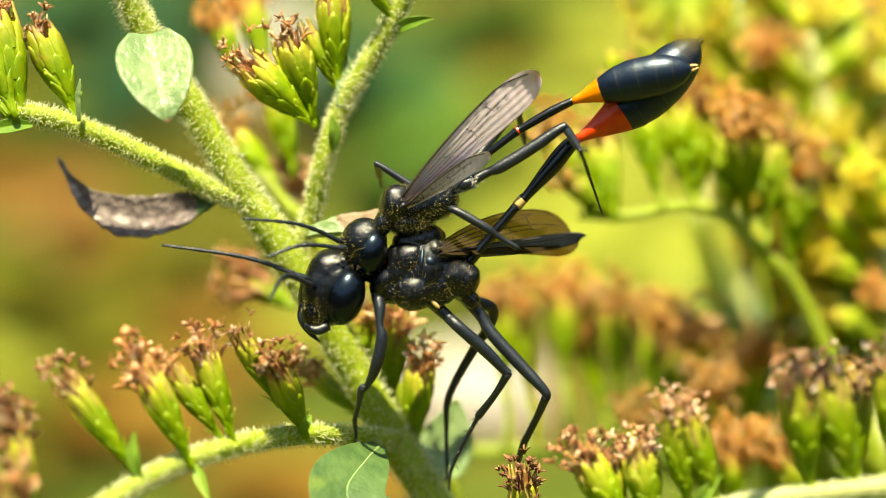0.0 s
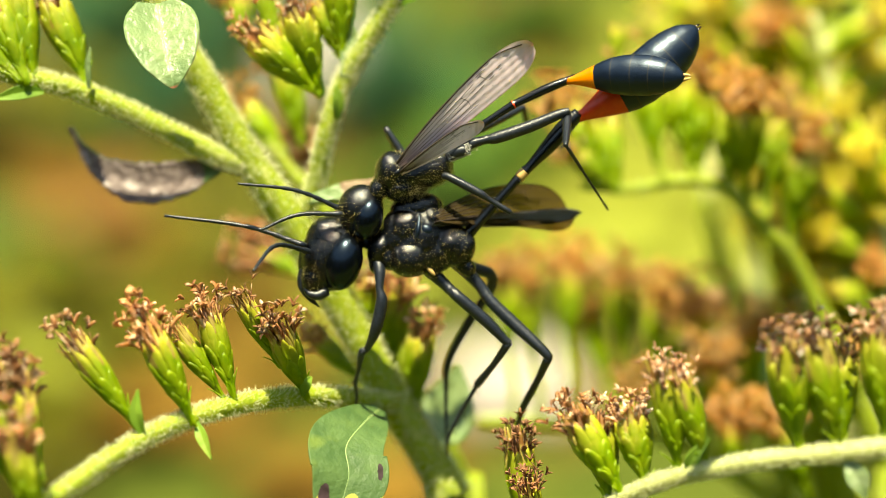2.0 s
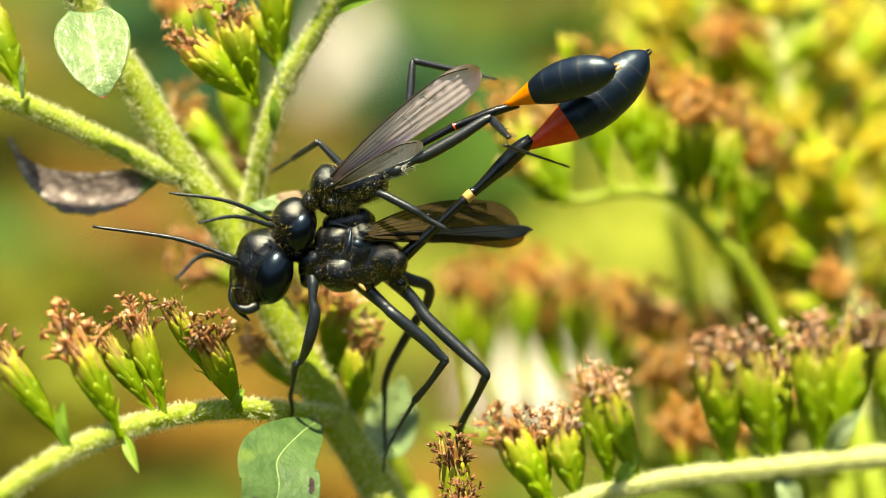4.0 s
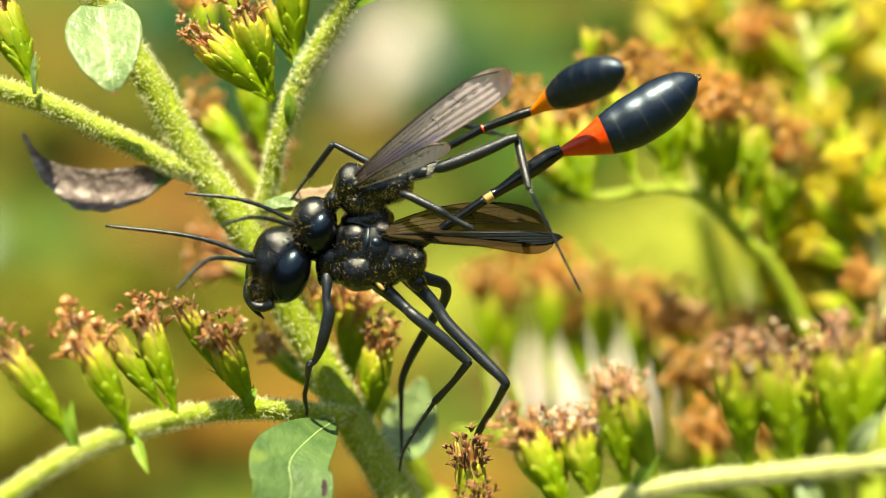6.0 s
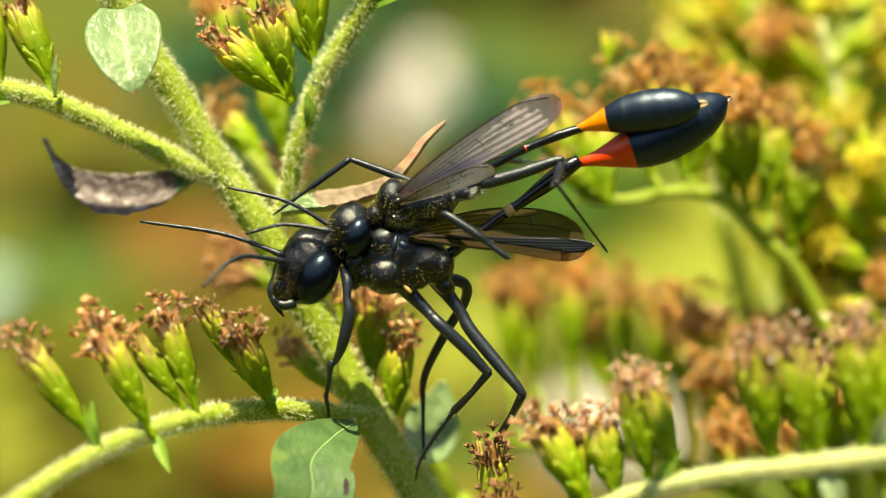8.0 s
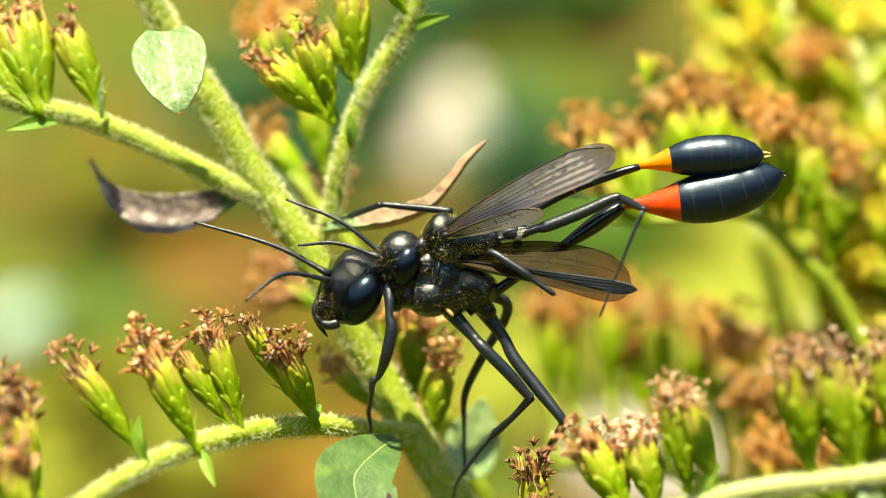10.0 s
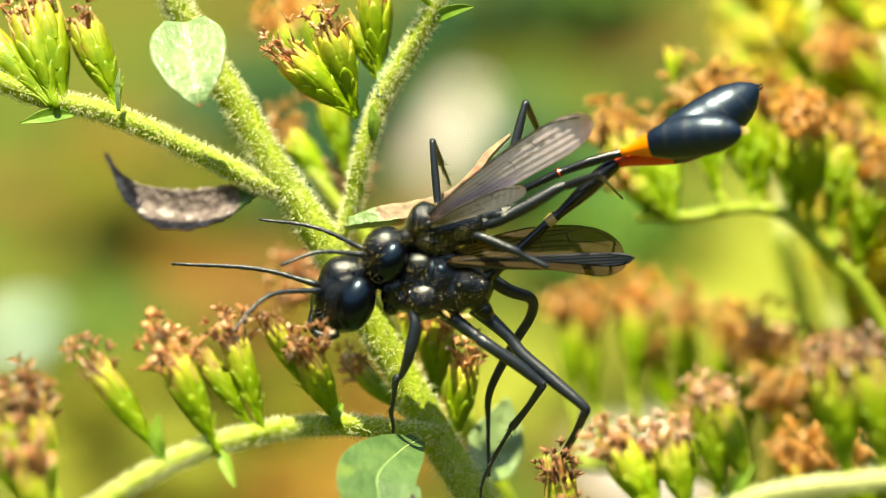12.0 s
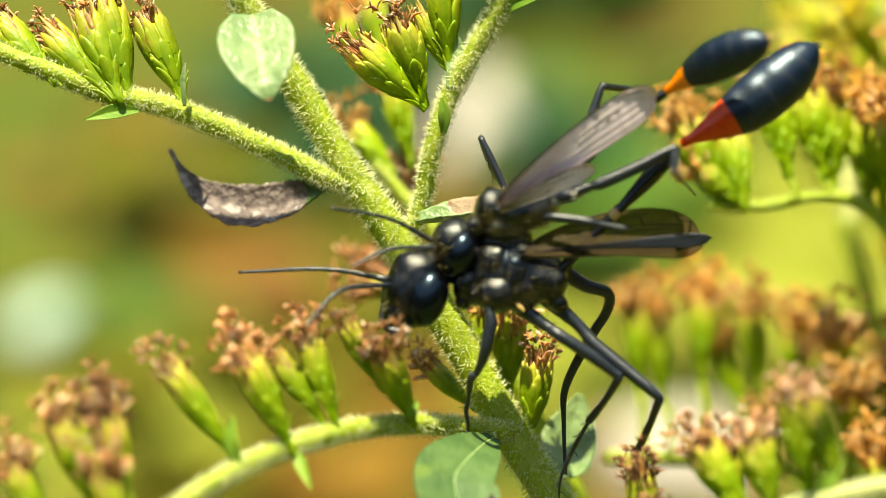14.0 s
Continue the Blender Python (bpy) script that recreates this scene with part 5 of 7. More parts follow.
keyed(head, female, [
    (0, -5.27, -2.38, 4.20, 0.0, 0.0),
    (0.5, -5.28, -2.37, 4.20, 1.0, 0.0),
    (1, -5.60, -2.51, 4.20, 1.0, 0.0),
    (1.5, -5.27, -2.36, 4.20, 1.5, 0.0),
    (2, -5.43, -2.45, 4.20, 1.6, 0.0),
    (2.5, -5.55, -2.47, 4.20, 2.6, 0.0),
    (3, -5.53, -2.38, 4.20, 1.5, 0.0),
    (3.2, -5.62, -2.42, 4.20, 2.0, 0.0),
    (5.5, -5.42, -2.61, 4.20, 0.4, 0.0),
    (6, -5.40, -2.57, 4.20, -0.9, 0.0),
    (6.5, -5.32, -2.51, 4.20, -2.1, 0.0),
    (7, -5.40, -2.53, 4.20, -1.6, 0.0),
    (7.2, -5.27, -2.54, 4.20, -3.4, 0.0),
    (9.3, -4.97, -3.02, 4.20, -12.8, 0.0),
    (9.5, -5.01, -2.92, 4.20, -11.3, 0.0),
    (10, -4.95, -2.94, 4.20, -12.8, 0.0),
    (10.5, -5.04, -3.04, 4.20, -11.6, 0.0),
    (11, -5.87, -3.20, 4.20, -7.9, 0.0),
    (11.5, -6.01, -3.30, 4.20, -5.2, 0.0),
    (12, -6.51, -3.41, 4.20, -1.8, 0.0),
    (12.5, -6.36, -3.30, 4.20, -0.1, 0.0),
    (13, -6.50, -3.10, 4.20, -3.5, 0.0),
    (13.5, -7.03, -3.35, 4.20, 4.5, 0.0),
    (14, -6.62, -3.30, 4.20, -1.4, 0.0),
], 0)
antenna(female, head, "antenna", (-7.14, -1.56, 5.20), (-10.32, -0.40, 5.40), (-14.94, 0.33, 5.20), [
    (0, -7.14, -1.56, 5.20, 0.0, 10.8),
    (0.5, -7.16, -1.59, 5.20, 0.8, 2.4),
    (1, -7.48, -1.73, 5.20, 4.1, 0.0),
    (1.5, -7.17, -1.59, 5.20, 2.5, 3.5),
    (2, -7.33, -1.69, 5.20, 1.9, 0.0),
    (2.5, -7.46, -1.75, 5.20, 5.5, 0.0),
    (3, -7.42, -1.61, 5.20, 2.7, 0.0),
    (3.2, -7.52, -1.68, 5.20, 2.4, 0.0),
    (5.5, -7.29, -1.81, 5.20, -0.9, 11.2),
    (6, -7.26, -1.73, 5.20, 2.4, 9.7),
    (6.5, -7.16, -1.63, 5.20, 3.4, 0.0),
    (7, -7.25, -1.66, 5.20, 6.7, 0.0),
    (7.2, -7.09, -1.62, 5.20, 5.9, 0.0),
    (9.3, -6.61, -1.81, 5.20, -6.7, 0.0),
    (9.5, -6.69, -1.76, 5.20, -7.1, 0.0),
    (10, -6.60, -1.74, 5.20, -7.3, 0.0),
    (10.5, -6.71, -1.87, 5.20, -4.5, 0.0),
    (11, -7.61, -2.14, 5.20, 0.5, 0.0),
    (11.5, -7.80, -2.32, 5.20, 4.3, 0.0),
    (12, -8.36, -2.53, 5.20, 5.6, 0.0),
    (12.5, -8.24, -2.48, 5.20, 7.9, 0.0),
    (13, -8.32, -2.17, 5.20, 3.8, 0.0),
    (13.5, -8.96, -2.69, 5.20, 12.4, 0.0),
    (14, -8.47, -2.44, 5.20, 10.4, 0.0),
], 166.6, 0.17)
fa_base = Vector((-6.95, -1.86, 5.70))
fa_dir = Vector((math.cos(radians(-160.3)), math.sin(radians(-160.3)), 0))
fa_side = Vector((-fa_dir.y, fa_dir.x, 0))
antenna(female, head, "antenna", fa_base, fa_base + fa_dir * 2.8 - fa_side * 0.9, fa_base + fa_dir * 5.6, [
    (0, -6.95, -1.86, 5.70, 0.0, 70.4),
    (0.5, -6.98, -1.88, 5.70, 9.2, 67.3),
    (1, -7.29, -2.02, 5.70, 8.2, 57.7),
    (1.5, -6.98, -1.88, 5.70, 3.1, 62.1),
    (2, -7.13, -1.98, 5.70, 2.5, 60.9),
    (2.5, -7.26, -2.03, 5.70, 0.0, 61.0),
    (3, -7.23, -1.90, 5.70, -3.8, 60.1),
    (3.2, -7.33, -1.96, 5.70, -4.0, 61.2),
    (5.5, -7.11, -2.11, 5.70, -2.5, 56.2),
    (6, -7.08, -2.02, 5.70, 3.0, 47.7),
    (6.5, -6.99, -1.93, 5.70, 3.9, 51.0),
    (7, -7.07, -1.96, 5.70, 6.2, 52.9),
    (7.2, -6.93, -1.93, 5.70, 5.4, 50.8),
    (9.3, -6.50, -2.14, 5.70, -3.0, 43.9),
    (9.5, -6.57, -2.08, 5.70, -2.2, 44.3),
    (10, -6.48, -2.07, 5.70, -2.8, 43.3),
    (10.5, -6.59, -2.20, 5.70, -2.1, 41.7),
    (11, -7.47, -2.46, 5.70, 0.8, 37.1),
    (11.5, -7.65, -2.63, 5.70, 4.0, 38.2),
    (12, -8.18, -2.84, 5.70, 8.9, 32.3),
    (12.5, -8.05, -2.78, 5.70, 10.8, 23.0),
    (13, -8.15, -2.48, 5.70, 10.1, 30.1),
    (13.5, -8.75, -2.97, 5.70, 17.3, 0.0),
    (14, -8.30, -2.74, 5.70, 8.6, 35.3),
], -160.3, 0.17)
# waist and abdomen
bm = bmesh.new()
pts = [r4((0.64, -1.58, 3.92), 0.45), r4((2.18, 0.11, 4.13), 0.3), r4((3.96, 2.20, 4.20), 0.26), r4((4.14, 2.39, 4.20), 0.3), r4((4.48, 2.79, 4.20), 0.3), r4((4.79, 3.09, 4.20), 0.27), r4((6.02, 4.51, 4.20), 0.46), r4((6.79, 5.46, 4.20), 0.46), r4((7.40, 6.08, 4.20), 0.34)]
line = spline(pts, 4)
tube(bm, line, [q[3] for q in line], 14, mat_at=lambda k: 1 if 11 < k < 16 else 0)
pet = part("petiole", bm, [BLACK, PALE_RING], female, "thin black waist with a pale ring", origin=(4.30, 2.54, 4.20))
keyed(pet, female, [
    (0, 4.30, 2.54, 4.20, 0.0, 0.0),
    (0.5, 4.44, 2.62, 4.20, -1.8, 0.0),
    (1, 4.27, 2.55, 4.20, -0.6, 0.0),
    (1.5, 4.09, 2.72, 4.20, 5.5, 0.0),
    (2, 4.53, 2.34, 4.20, -0.9, 0.0),
    (2.5, 4.44, 2.50, 4.20, -3.3, 0.0),
    (3, 4.39, 2.52, 4.20, -1.6, 0.0),
    (3.2, 4.58, 2.37, 4.20, -1.6, 0.0),
    (5.5, 5.40, 1.51, 4.20, -16.9, 0.0),
    (6, 5.33, 1.56, 4.20, -15.0, 0.0),
    (6.5, 4.82, 1.84, 4.20, -5.9, 0.0),
    (7, 4.90, 1.77, 4.20, -10.0, 0.0),
    (7.2, 5.03, 1.69, 4.20, -12.9, 0.0),
    (9.3, 5.48, -0.67, 4.20, -11.6, 0.0),
    (9.5, 5.39, -0.52, 4.20, -11.2, 0.0),
    (10, 5.48, -0.62, 4.20, -15.0, 0.0),
    (10.5, 5.40, -0.37, 4.20, -15.8, 0.0),
    (11, 4.86, 0.16, 4.20, -12.3, 0.0),
    (11.5, 4.48, 0.76, 4.20, -9.5, 0.0),
    (12, 4.00, 0.90, 4.20, -7.1, 0.0),
    (12.5, 4.31, 1.01, 4.20, -8.2, 0.0),
    (13, 4.06, 1.00, 4.20, -10.0, 0.0),
    (13.5, 3.75, 0.67, 4.20, -9.6, 0.0),
    (14, 3.27, 0.85, 4.20, -3.0, 0.0),
], 49.1)
gaster(female, (7.25, 5.95, 4.20), (14.01, 11.43, 4.20), 1.43, RED, [
    (0, 7.25, 5.95, 4.20, 0.0, 0.0),
    (0.5, 7.56, 6.01, 4.20, -2.8, 0.0),
    (1, 7.02, 5.67, 4.20, -0.1, 0.0),
    (1.5, 6.50, 6.13, 4.20, 9.3, 0.0),
    (2, 7.23, 5.37, 4.20, -1.6, 0.0),
    (2.5, 7.29, 5.45, 4.20, 1.7, 0.0),
    (3, 6.96, 5.34, 4.20, 5.6, 0.0),
    (3.2, 7.12, 5.15, 4.20, 5.1, 0.0),
    (5.5, 8.95, 3.75, 4.20, -10.2, 0.0),
    (6, 8.83, 3.94, 4.20, -9.8, 0.0),
    (6.5, 7.93, 4.77, 4.20, -8.4, 0.0),
    (7, 8.30, 4.54, 4.20, -7.3, 0.0),
    (7.2, 8.67, 4.36, 4.20, -7.5, 0.0),
    (9.3, 9.17, 2.16, 4.20, -29.3, 0.0),
    (9.5, 9.12, 2.38, 4.20, -28.1, 0.0),
    (10, 9.48, 2.09, 4.20, -27.9, 0.0),
    (10.5, 9.55, 2.36, 4.20, -24.8, 0.0),
    (11, 8.53, 2.91, 4.20, -20.2, 0.0),
    (11.5, 7.82, 3.52, 4.20, -14.8, 0.0),
    (12, 7.34, 3.92, 4.20, -10.6, 0.0),
    (12.5, 7.70, 3.95, 4.20, -12.1, 0.0),
    (13, 7.69, 3.95, 4.20, -9.6, 0.0),
    (13.5, 7.18, 3.50, 4.20, -11.9, 0.0),
    (14, 6.81, 4.54, 4.20, -3.2, 0.0),
], 39.0, "glossy blue-black abdomen with a red collar", -0.5, 0.3)
# wings
FW_BASE, FW_TIP = (-0.25, -0.3, 5.25), (9.85, 1.0, 5.25)
FEMALE_WING_ROWS = [
    (0, 0.33, 0.11, 5.20, 0.0, -35.0),
    (0.5, 0.32, 0.12, 5.20, -0.0, -35.0),
    (1, -0.00, -0.02, 5.20, -1.1, -35.0),
    (1.5, 0.31, 0.16, 5.20, 2.6, -35.0),
    (2, 0.18, 0.00, 5.20, -2.6, -35.0),
    (2.5, 0.05, -0.00, 5.20, 0.2, -28.0),
    (3, 0.08, 0.09, 5.20, -1.2, -28.0),
    (3.2, -0.01, 0.02, 5.20, -1.5, -28.0),
    (5.5, 0.24, -0.28, 5.20, -8.4, -18.0),
    (6, 0.26, -0.23, 5.20, -7.2, -18.0),
    (6.5, 0.31, -0.12, 5.20, -4.5, -18.0),
    (7, 0.24, -0.15, 5.20, -6.7, -18.0),
    (7.2, 0.37, -0.17, 5.20, -7.6, -18.0),
    (9.3, 0.77, -0.89, 5.20, -12.8, 0.0),
    (9.5, 0.73, -0.78, 5.20, -14.1, 0.0),
    (10, 0.79, -0.82, 5.20, -16.0, 0.0),
    (10.5, 0.69, -0.87, 5.20, -12.4, 0.0),
    (11, -0.17, -0.95, 5.20, -10.7, -12.0),
    (11.5, -0.35, -0.96, 5.20, -11.5, -12.0),
    (12, -0.87, -1.04, 5.20, -5.4, -12.0),
    (12.5, -0.72, -0.94, 5.20, 0.3, -12.0),
    (13, -0.84, -0.75, 5.20, -3.3, -12.0),
    (13.5, -1.36, -1.03, 5.20, -0.3, -12.0),
    (14, -0.98, -0.92, 5.20, -1.8, -12.0),
]
bm = bmesh.new()
net = wing_blade(bm, Vector(FW_BASE) + Vector((0.2, 0.3, 0)), Vector(FW_TIP) + Vector((-0.35, 0.1, -0.4)), 2.7, 0.5, -0.8, ripple=0.01)
fwing = part("wing", bm, WING_AMBER, female, "smoky amber translucent wing", origin=(0.33, 0.11, 5.20))
bm = bmesh.new()
wing_veins(bm, net, VEINS, 0.035)
part("venation", bm, VEIN, fwing)
keyed(fwing, female, FEMALE_WING_ROWS, 7.4)
bm = bmesh.new()
net = wing_blade(bm, FW_BASE, FW_TIP, 0.85, -0.1, 0.45, ripple=0.03)
fwing = part("wing", bm, WING_DARK, female, "folded dark smoky wing", origin=(0.33, 0.11, 5.20))
bm = bmesh.new()
wing_veins(bm, net, VEINS[:4], 0.045)
part("venation", bm, VEIN, fwing)
keyed(fwing, female, FEMALE_WING_ROWS, 7.4)
# legs
part("leg", limb([r4((-3.41, -2.34, 4.60), 0.4), r4((-3.27, -3.12, 5.00), 0.34), r4((-3.27, -4.00, 5.20), 0.24), r4((-3.15, -4.76, 5.20), 0.36), r4((-3.49, -6.30, 5.00), 0.34), r4((-3.97, -7.33, 4.20), 0.2), r4((-4.29, -7.58, 4.06), 0.24),
                  r4((-4.51, -8.57, 3.15), 0.13), r4((-4.73, -9.41, 2.38), 0.14), r4((-4.69, -10.26, 1.68), 0.1), r4((-4.84, -11.19, 1.12), 0.06)], spines=12), BLACK_LEG, female, "black front leg on the branch")
fem = part("femur", limb([r4((-1.05, -2.19, 4.20), 0.5), r4((0.33, -3.52, 4.20), 0.34), r4((0.94, -4.09, 4.60), 0.36), r4((2.48, -5.47, 4.40), 0.36), r4((3.47, -6.50, 4.20), 0.28), r4((3.77, -6.71, 4.20), 0.24)]), BLACK_LEG, female, "black thigh", origin=(3.71, -6.65, 4.20))
keyed(fem, female, [
    (0, 3.71, -6.65, 4.20, 0.0, 0.0),
    (0.5, 3.76, -6.74, 4.20, -0.3, 0.0),
    (1, 3.81, -6.82, 4.20, 2.7, 0.0),
    (1.5, 3.85, -6.90, 4.20, -1.3, 0.0),
    (2, 3.89, -6.94, 4.20, 1.0, 0.0),
    (2.5, 3.92, -6.98, 4.20, 1.8, 0.0),
    (3, 3.95, -7.01, 4.20, 0.9, 0.0),
    (3.2, 3.97, -7.04, 4.20, 2.0, 0.0),
    (5.5, 4.19, -7.31, 4.20, 2.3, 0.0),
    (6, 4.39, -7.27, 4.20, 3.3, 0.0),
    (6.5, 4.15, -7.49, 4.20, -1.0, 0.0),
    (7, 4.18, -7.46, 4.20, 0.0, 0.0),
    (7.2, 4.21, -7.55, 4.20, -1.0, 0.0),
    (9.3, 4.54, -8.44, 4.20, -1.9, 0.0),
    (9.5, 4.57, -8.53, 4.20, -2.7, 0.0),
    (10, 4.41, -8.43, 4.20, -3.3, 0.0),
    (10.5, 4.25, -8.34, 4.20, -2.9, 0.0),
    (11, 4.09, -8.24, 4.20, 2.6, 0.0),
    (11.5, 3.87, -8.01, 4.20, 3.8, 0.0),
    (12, 3.65, -7.78, 4.20, 7.6, 0.0),
    (12.5, 3.81, -7.71, 4.20, 7.5, 0.0),
    (13, 3.34, -7.60, 4.20, 5.1, 0.0),
    (13.5, 3.20, -7.75, 4.20, 8.2, 0.0),
    (14, 3.51, -7.54, 4.20, 8.4, 0.0),
], 137.4)
tib = part("shin", limb([r4((3.71, -6.65, 4.20), 0.26), r4((2.96, -7.93, 3.50), 0.2), r4((2.14, -9.08, 2.66), 0.24), r4((1.96, -9.40, 2.52), 0.13), r4((1.12, -11.04, 1.68), 0.13), r4((0.59, -12.37, 0.98), 0.1), r4((0.50, -13.49, 0.35), 0.06)], spines=14), BLACK_LEG, female, "black spiny shin and foot", origin=(3.71, -6.65, 4.20))
keyed(tib, female, [
    (0, 3.71, -6.65, 4.20, 0.0, 0.0),
    (0.5, 3.76, -6.74, 4.20, -0.6, 0.0),
    (1, 3.81, -6.82, 4.20, -1.2, 0.0),
    (1.5, 3.85, -6.90, 4.20, -1.8, 0.0),
    (2, 3.89, -6.94, 4.20, -2.2, 0.0),
    (2.5, 3.92, -6.98, 4.20, -2.5, 0.0),
    (3, 3.95, -7.01, 4.20, -2.9, 0.0),
    (3.2, 3.97, -7.04, 4.20, -3.1, 0.0),
    (5.5, 4.19, -7.31, 4.20, -5.6, 0.0),
    (6, 4.39, -7.27, 4.20, -6.9, 0.0),
    (6.5, 4.15, -7.49, 4.20, -6.2, 0.0),
    (7, 4.18, -7.46, 4.20, -6.2, 0.0),
    (7.2, 4.21, -7.55, 4.20, -6.8, 0.0),
    (9.3, 4.54, -8.44, 4.20, -13.6, 0.0),
    (9.5, 4.57, -8.53, 4.20, -14.3, 0.0),
    (10, 4.41, -8.43, 4.20, -12.6, 0.0),
    (10.5, 4.25, -8.34, 4.20, -10.9, 0.0),
    (11, 4.09, -8.24, 4.20, -9.2, 0.0),
    (11.5, 3.87, -8.01, 4.20, -6.5, 0.0),
    (12, 3.65, -7.78, 4.20, -3.8, 0.0),
    (12.5, 3.81, -7.71, 4.20, -4.7, 0.0),
    (13, 3.34, -7.60, 4.20, -0.6, 0.0),
    (13.5, 3.20, -7.75, 4.20, -0.0, 0.0),
    (14, 3.51, -7.54, 4.20, -1.7, 0.0),
], -115.2)
fem = part("femur", limb([r4((0.58, -1.65, 3.50), 0.55), r4((2.13, -3.44, 3.50), 0.36), r4((2.80, -4.52, 3.64), 0.38), r4((4.34, -6.21, 3.92), 0.38), r4((5.49, -7.42, 4.20), 0.3), r4((5.86, -7.94, 4.20), 0.25)]), BLACK_LEG, female, "black thigh", origin=(5.80, -7.88, 4.20))
keyed(fem, female, [
    (0, 5.80, -7.88, 4.20, 0.0, 0.0),
    (0.5, 5.88, -7.83, 4.20, 0.9, 0.0),
    (1, 5.96, -7.78, 4.20, 4.5, 0.0),
    (1.5, 6.04, -7.73, 4.20, 2.1, 0.0),
    (2, 6.10, -7.77, 4.20, 4.3, 0.0),
    (2.5, 6.16, -7.80, 4.20, 5.2, 0.0),
    (3, 6.22, -7.83, 4.20, 4.7, 0.0),
    (3.2, 6.23, -7.87, 4.20, 5.5, 0.0),
    (5.5, 6.34, -8.35, 4.20, 4.2, 0.0),
    (6, 6.39, -8.46, 4.20, 3.4, 0.0),
    (6.5, 6.17, -8.38, 4.20, 1.5, 0.0),
    (7, 6.01, -8.66, 4.20, -0.4, 0.0),
    (7.2, 6.03, -8.77, 4.20, -1.4, 0.0),
    (9.3, 6.24, -9.87, 4.20, -3.5, 0.0),
    (9.5, 6.26, -9.98, 4.20, -4.1, 0.0),
    (10, 6.19, -9.85, 4.20, -4.1, 0.0),
    (10.5, 6.13, -9.73, 4.20, -3.2, 0.0),
    (11, 6.07, -9.60, 4.20, 2.2, 0.0),
    (11.5, 5.99, -9.37, 4.20, 3.7, 0.0),
    (12, 5.91, -9.14, 4.20, 7.5, 0.0),
    (12.5, 5.83, -8.90, 4.20, 7.1, 0.0),
    (13, 5.74, -8.85, 4.20, 6.7, 0.0),
    (13.5, 5.65, -8.79, 4.20, 10.8, 0.0),
    (14, 5.55, -8.73, 4.20, 7.9, 0.0),
], 130.0)
tib = part("shin", limb([r4((5.80, -7.88, 4.20), 0.27), r4((5.31, -9.22, 2.80), 0.22), r4((4.59, -10.91, 1.40), 0.22), r4((4.33, -12.32, 0.00), 0.12), r4((4.06, -14.09, -1.50), 0.08)], spines=14), BLACK_LEG, female, "black spiny shin and foot", origin=(5.80, -7.88, 4.20))
keyed(tib, female, [
    (0, 5.80, -7.88, 4.20, 0.0, 0.0),
    (0.5, 5.88, -7.83, 4.20, -0.6, 0.0),
    (1, 5.96, -7.78, 4.20, -1.1, 0.0),
    (1.5, 6.04, -7.73, 4.20, -1.7, 0.0),
    (2, 6.10, -7.77, 4.20, -2.2, 0.0),
    (2.5, 6.16, -7.80, 4.20, -2.8, 0.0),
    (3, 6.22, -7.83, 4.20, -3.3, 0.0),
    (3.2, 6.23, -7.87, 4.20, -3.5, 0.0),
    (5.5, 6.34, -8.35, 4.20, -6.0, 0.0),
    (6, 6.39, -8.46, 4.20, -6.8, 0.0),
    (6.5, 6.17, -8.38, 4.20, -4.6, 0.0),
    (7, 6.01, -8.66, 4.20, -4.1, 0.0),
    (7.2, 6.03, -8.77, 4.20, -4.7, 0.0),
    (9.3, 6.24, -9.87, 4.20, -11.6, 0.0),
    (9.5, 6.26, -9.98, 4.20, -12.4, 0.0),
    (10, 6.19, -9.85, 4.20, -11.1, 0.0),
    (10.5, 6.13, -9.73, 4.20, -9.7, 0.0),
    (11, 6.07, -9.60, 4.20, -8.4, 0.0),
    (11.5, 5.99, -9.37, 4.20, -6.6, 0.0),
    (12, 5.91, -9.14, 4.20, -4.8, 0.0),
    (12.5, 5.83, -8.90, 4.20, -3.2, 0.0),
    (13, 5.74, -8.85, 4.20, -2.1, 0.0),
    (13.5, 5.65, -8.79, 4.20, -1.0, 0.0),
    (14, 5.55, -8.73, 4.20, 0.1, 0.0),
], -105.7)
part("leg", limb([r4((-0.29, -1.44, 3.36), 0.5), r4((1.58, -2.70, 2.45), 0.4), r4((2.85, -3.18, 1.75), 0.34), r4((2.80, -4.15, 1.05), 0.3), r4((1.87, -5.61, 0.35), 0.3), r4((0.50, -8.21, -0.50), 0.24), r4((0.34, -10.17, -1.00), 0.14), r4((0.41, -13.07, -1.00), 0.1)]), BLACK_LEG, female, "black far leg")

# -- the male, on her back --
M0 = (-1.20, 2.87, 4.70)
male = thing("wasp", M0, "smaller black thread-waisted wasp with orange-banded abdomen riding on the other", "wasp", group="wasp pair")
bm = bmesh.new()
mbody = spline([r4((-3.53, 1.28, 4.70), 0.6), r4((-3.19, 1.70, 4.70), 0.9), r4((-2.61, 2.38, 4.70), 1.25), r4((-1.97, 2.78, 4.70), 1.42), r4((-1.42, 2.87, 4.70), 1.34), r4((-1.14, 2.93, 4.70), 1.14), r4((-0.77, 3.02, 4.70), 1.36), r4((-0.04, 3.36, 4.70), 1.2), r4((0.70, 3.85, 4.70), 0.85), r4((1.12, 4.09, 4.70), 0.5)], 5)
tube(bm, mbody, [q[3] * 0.4 for q in mbody], 28, flat=0.95)
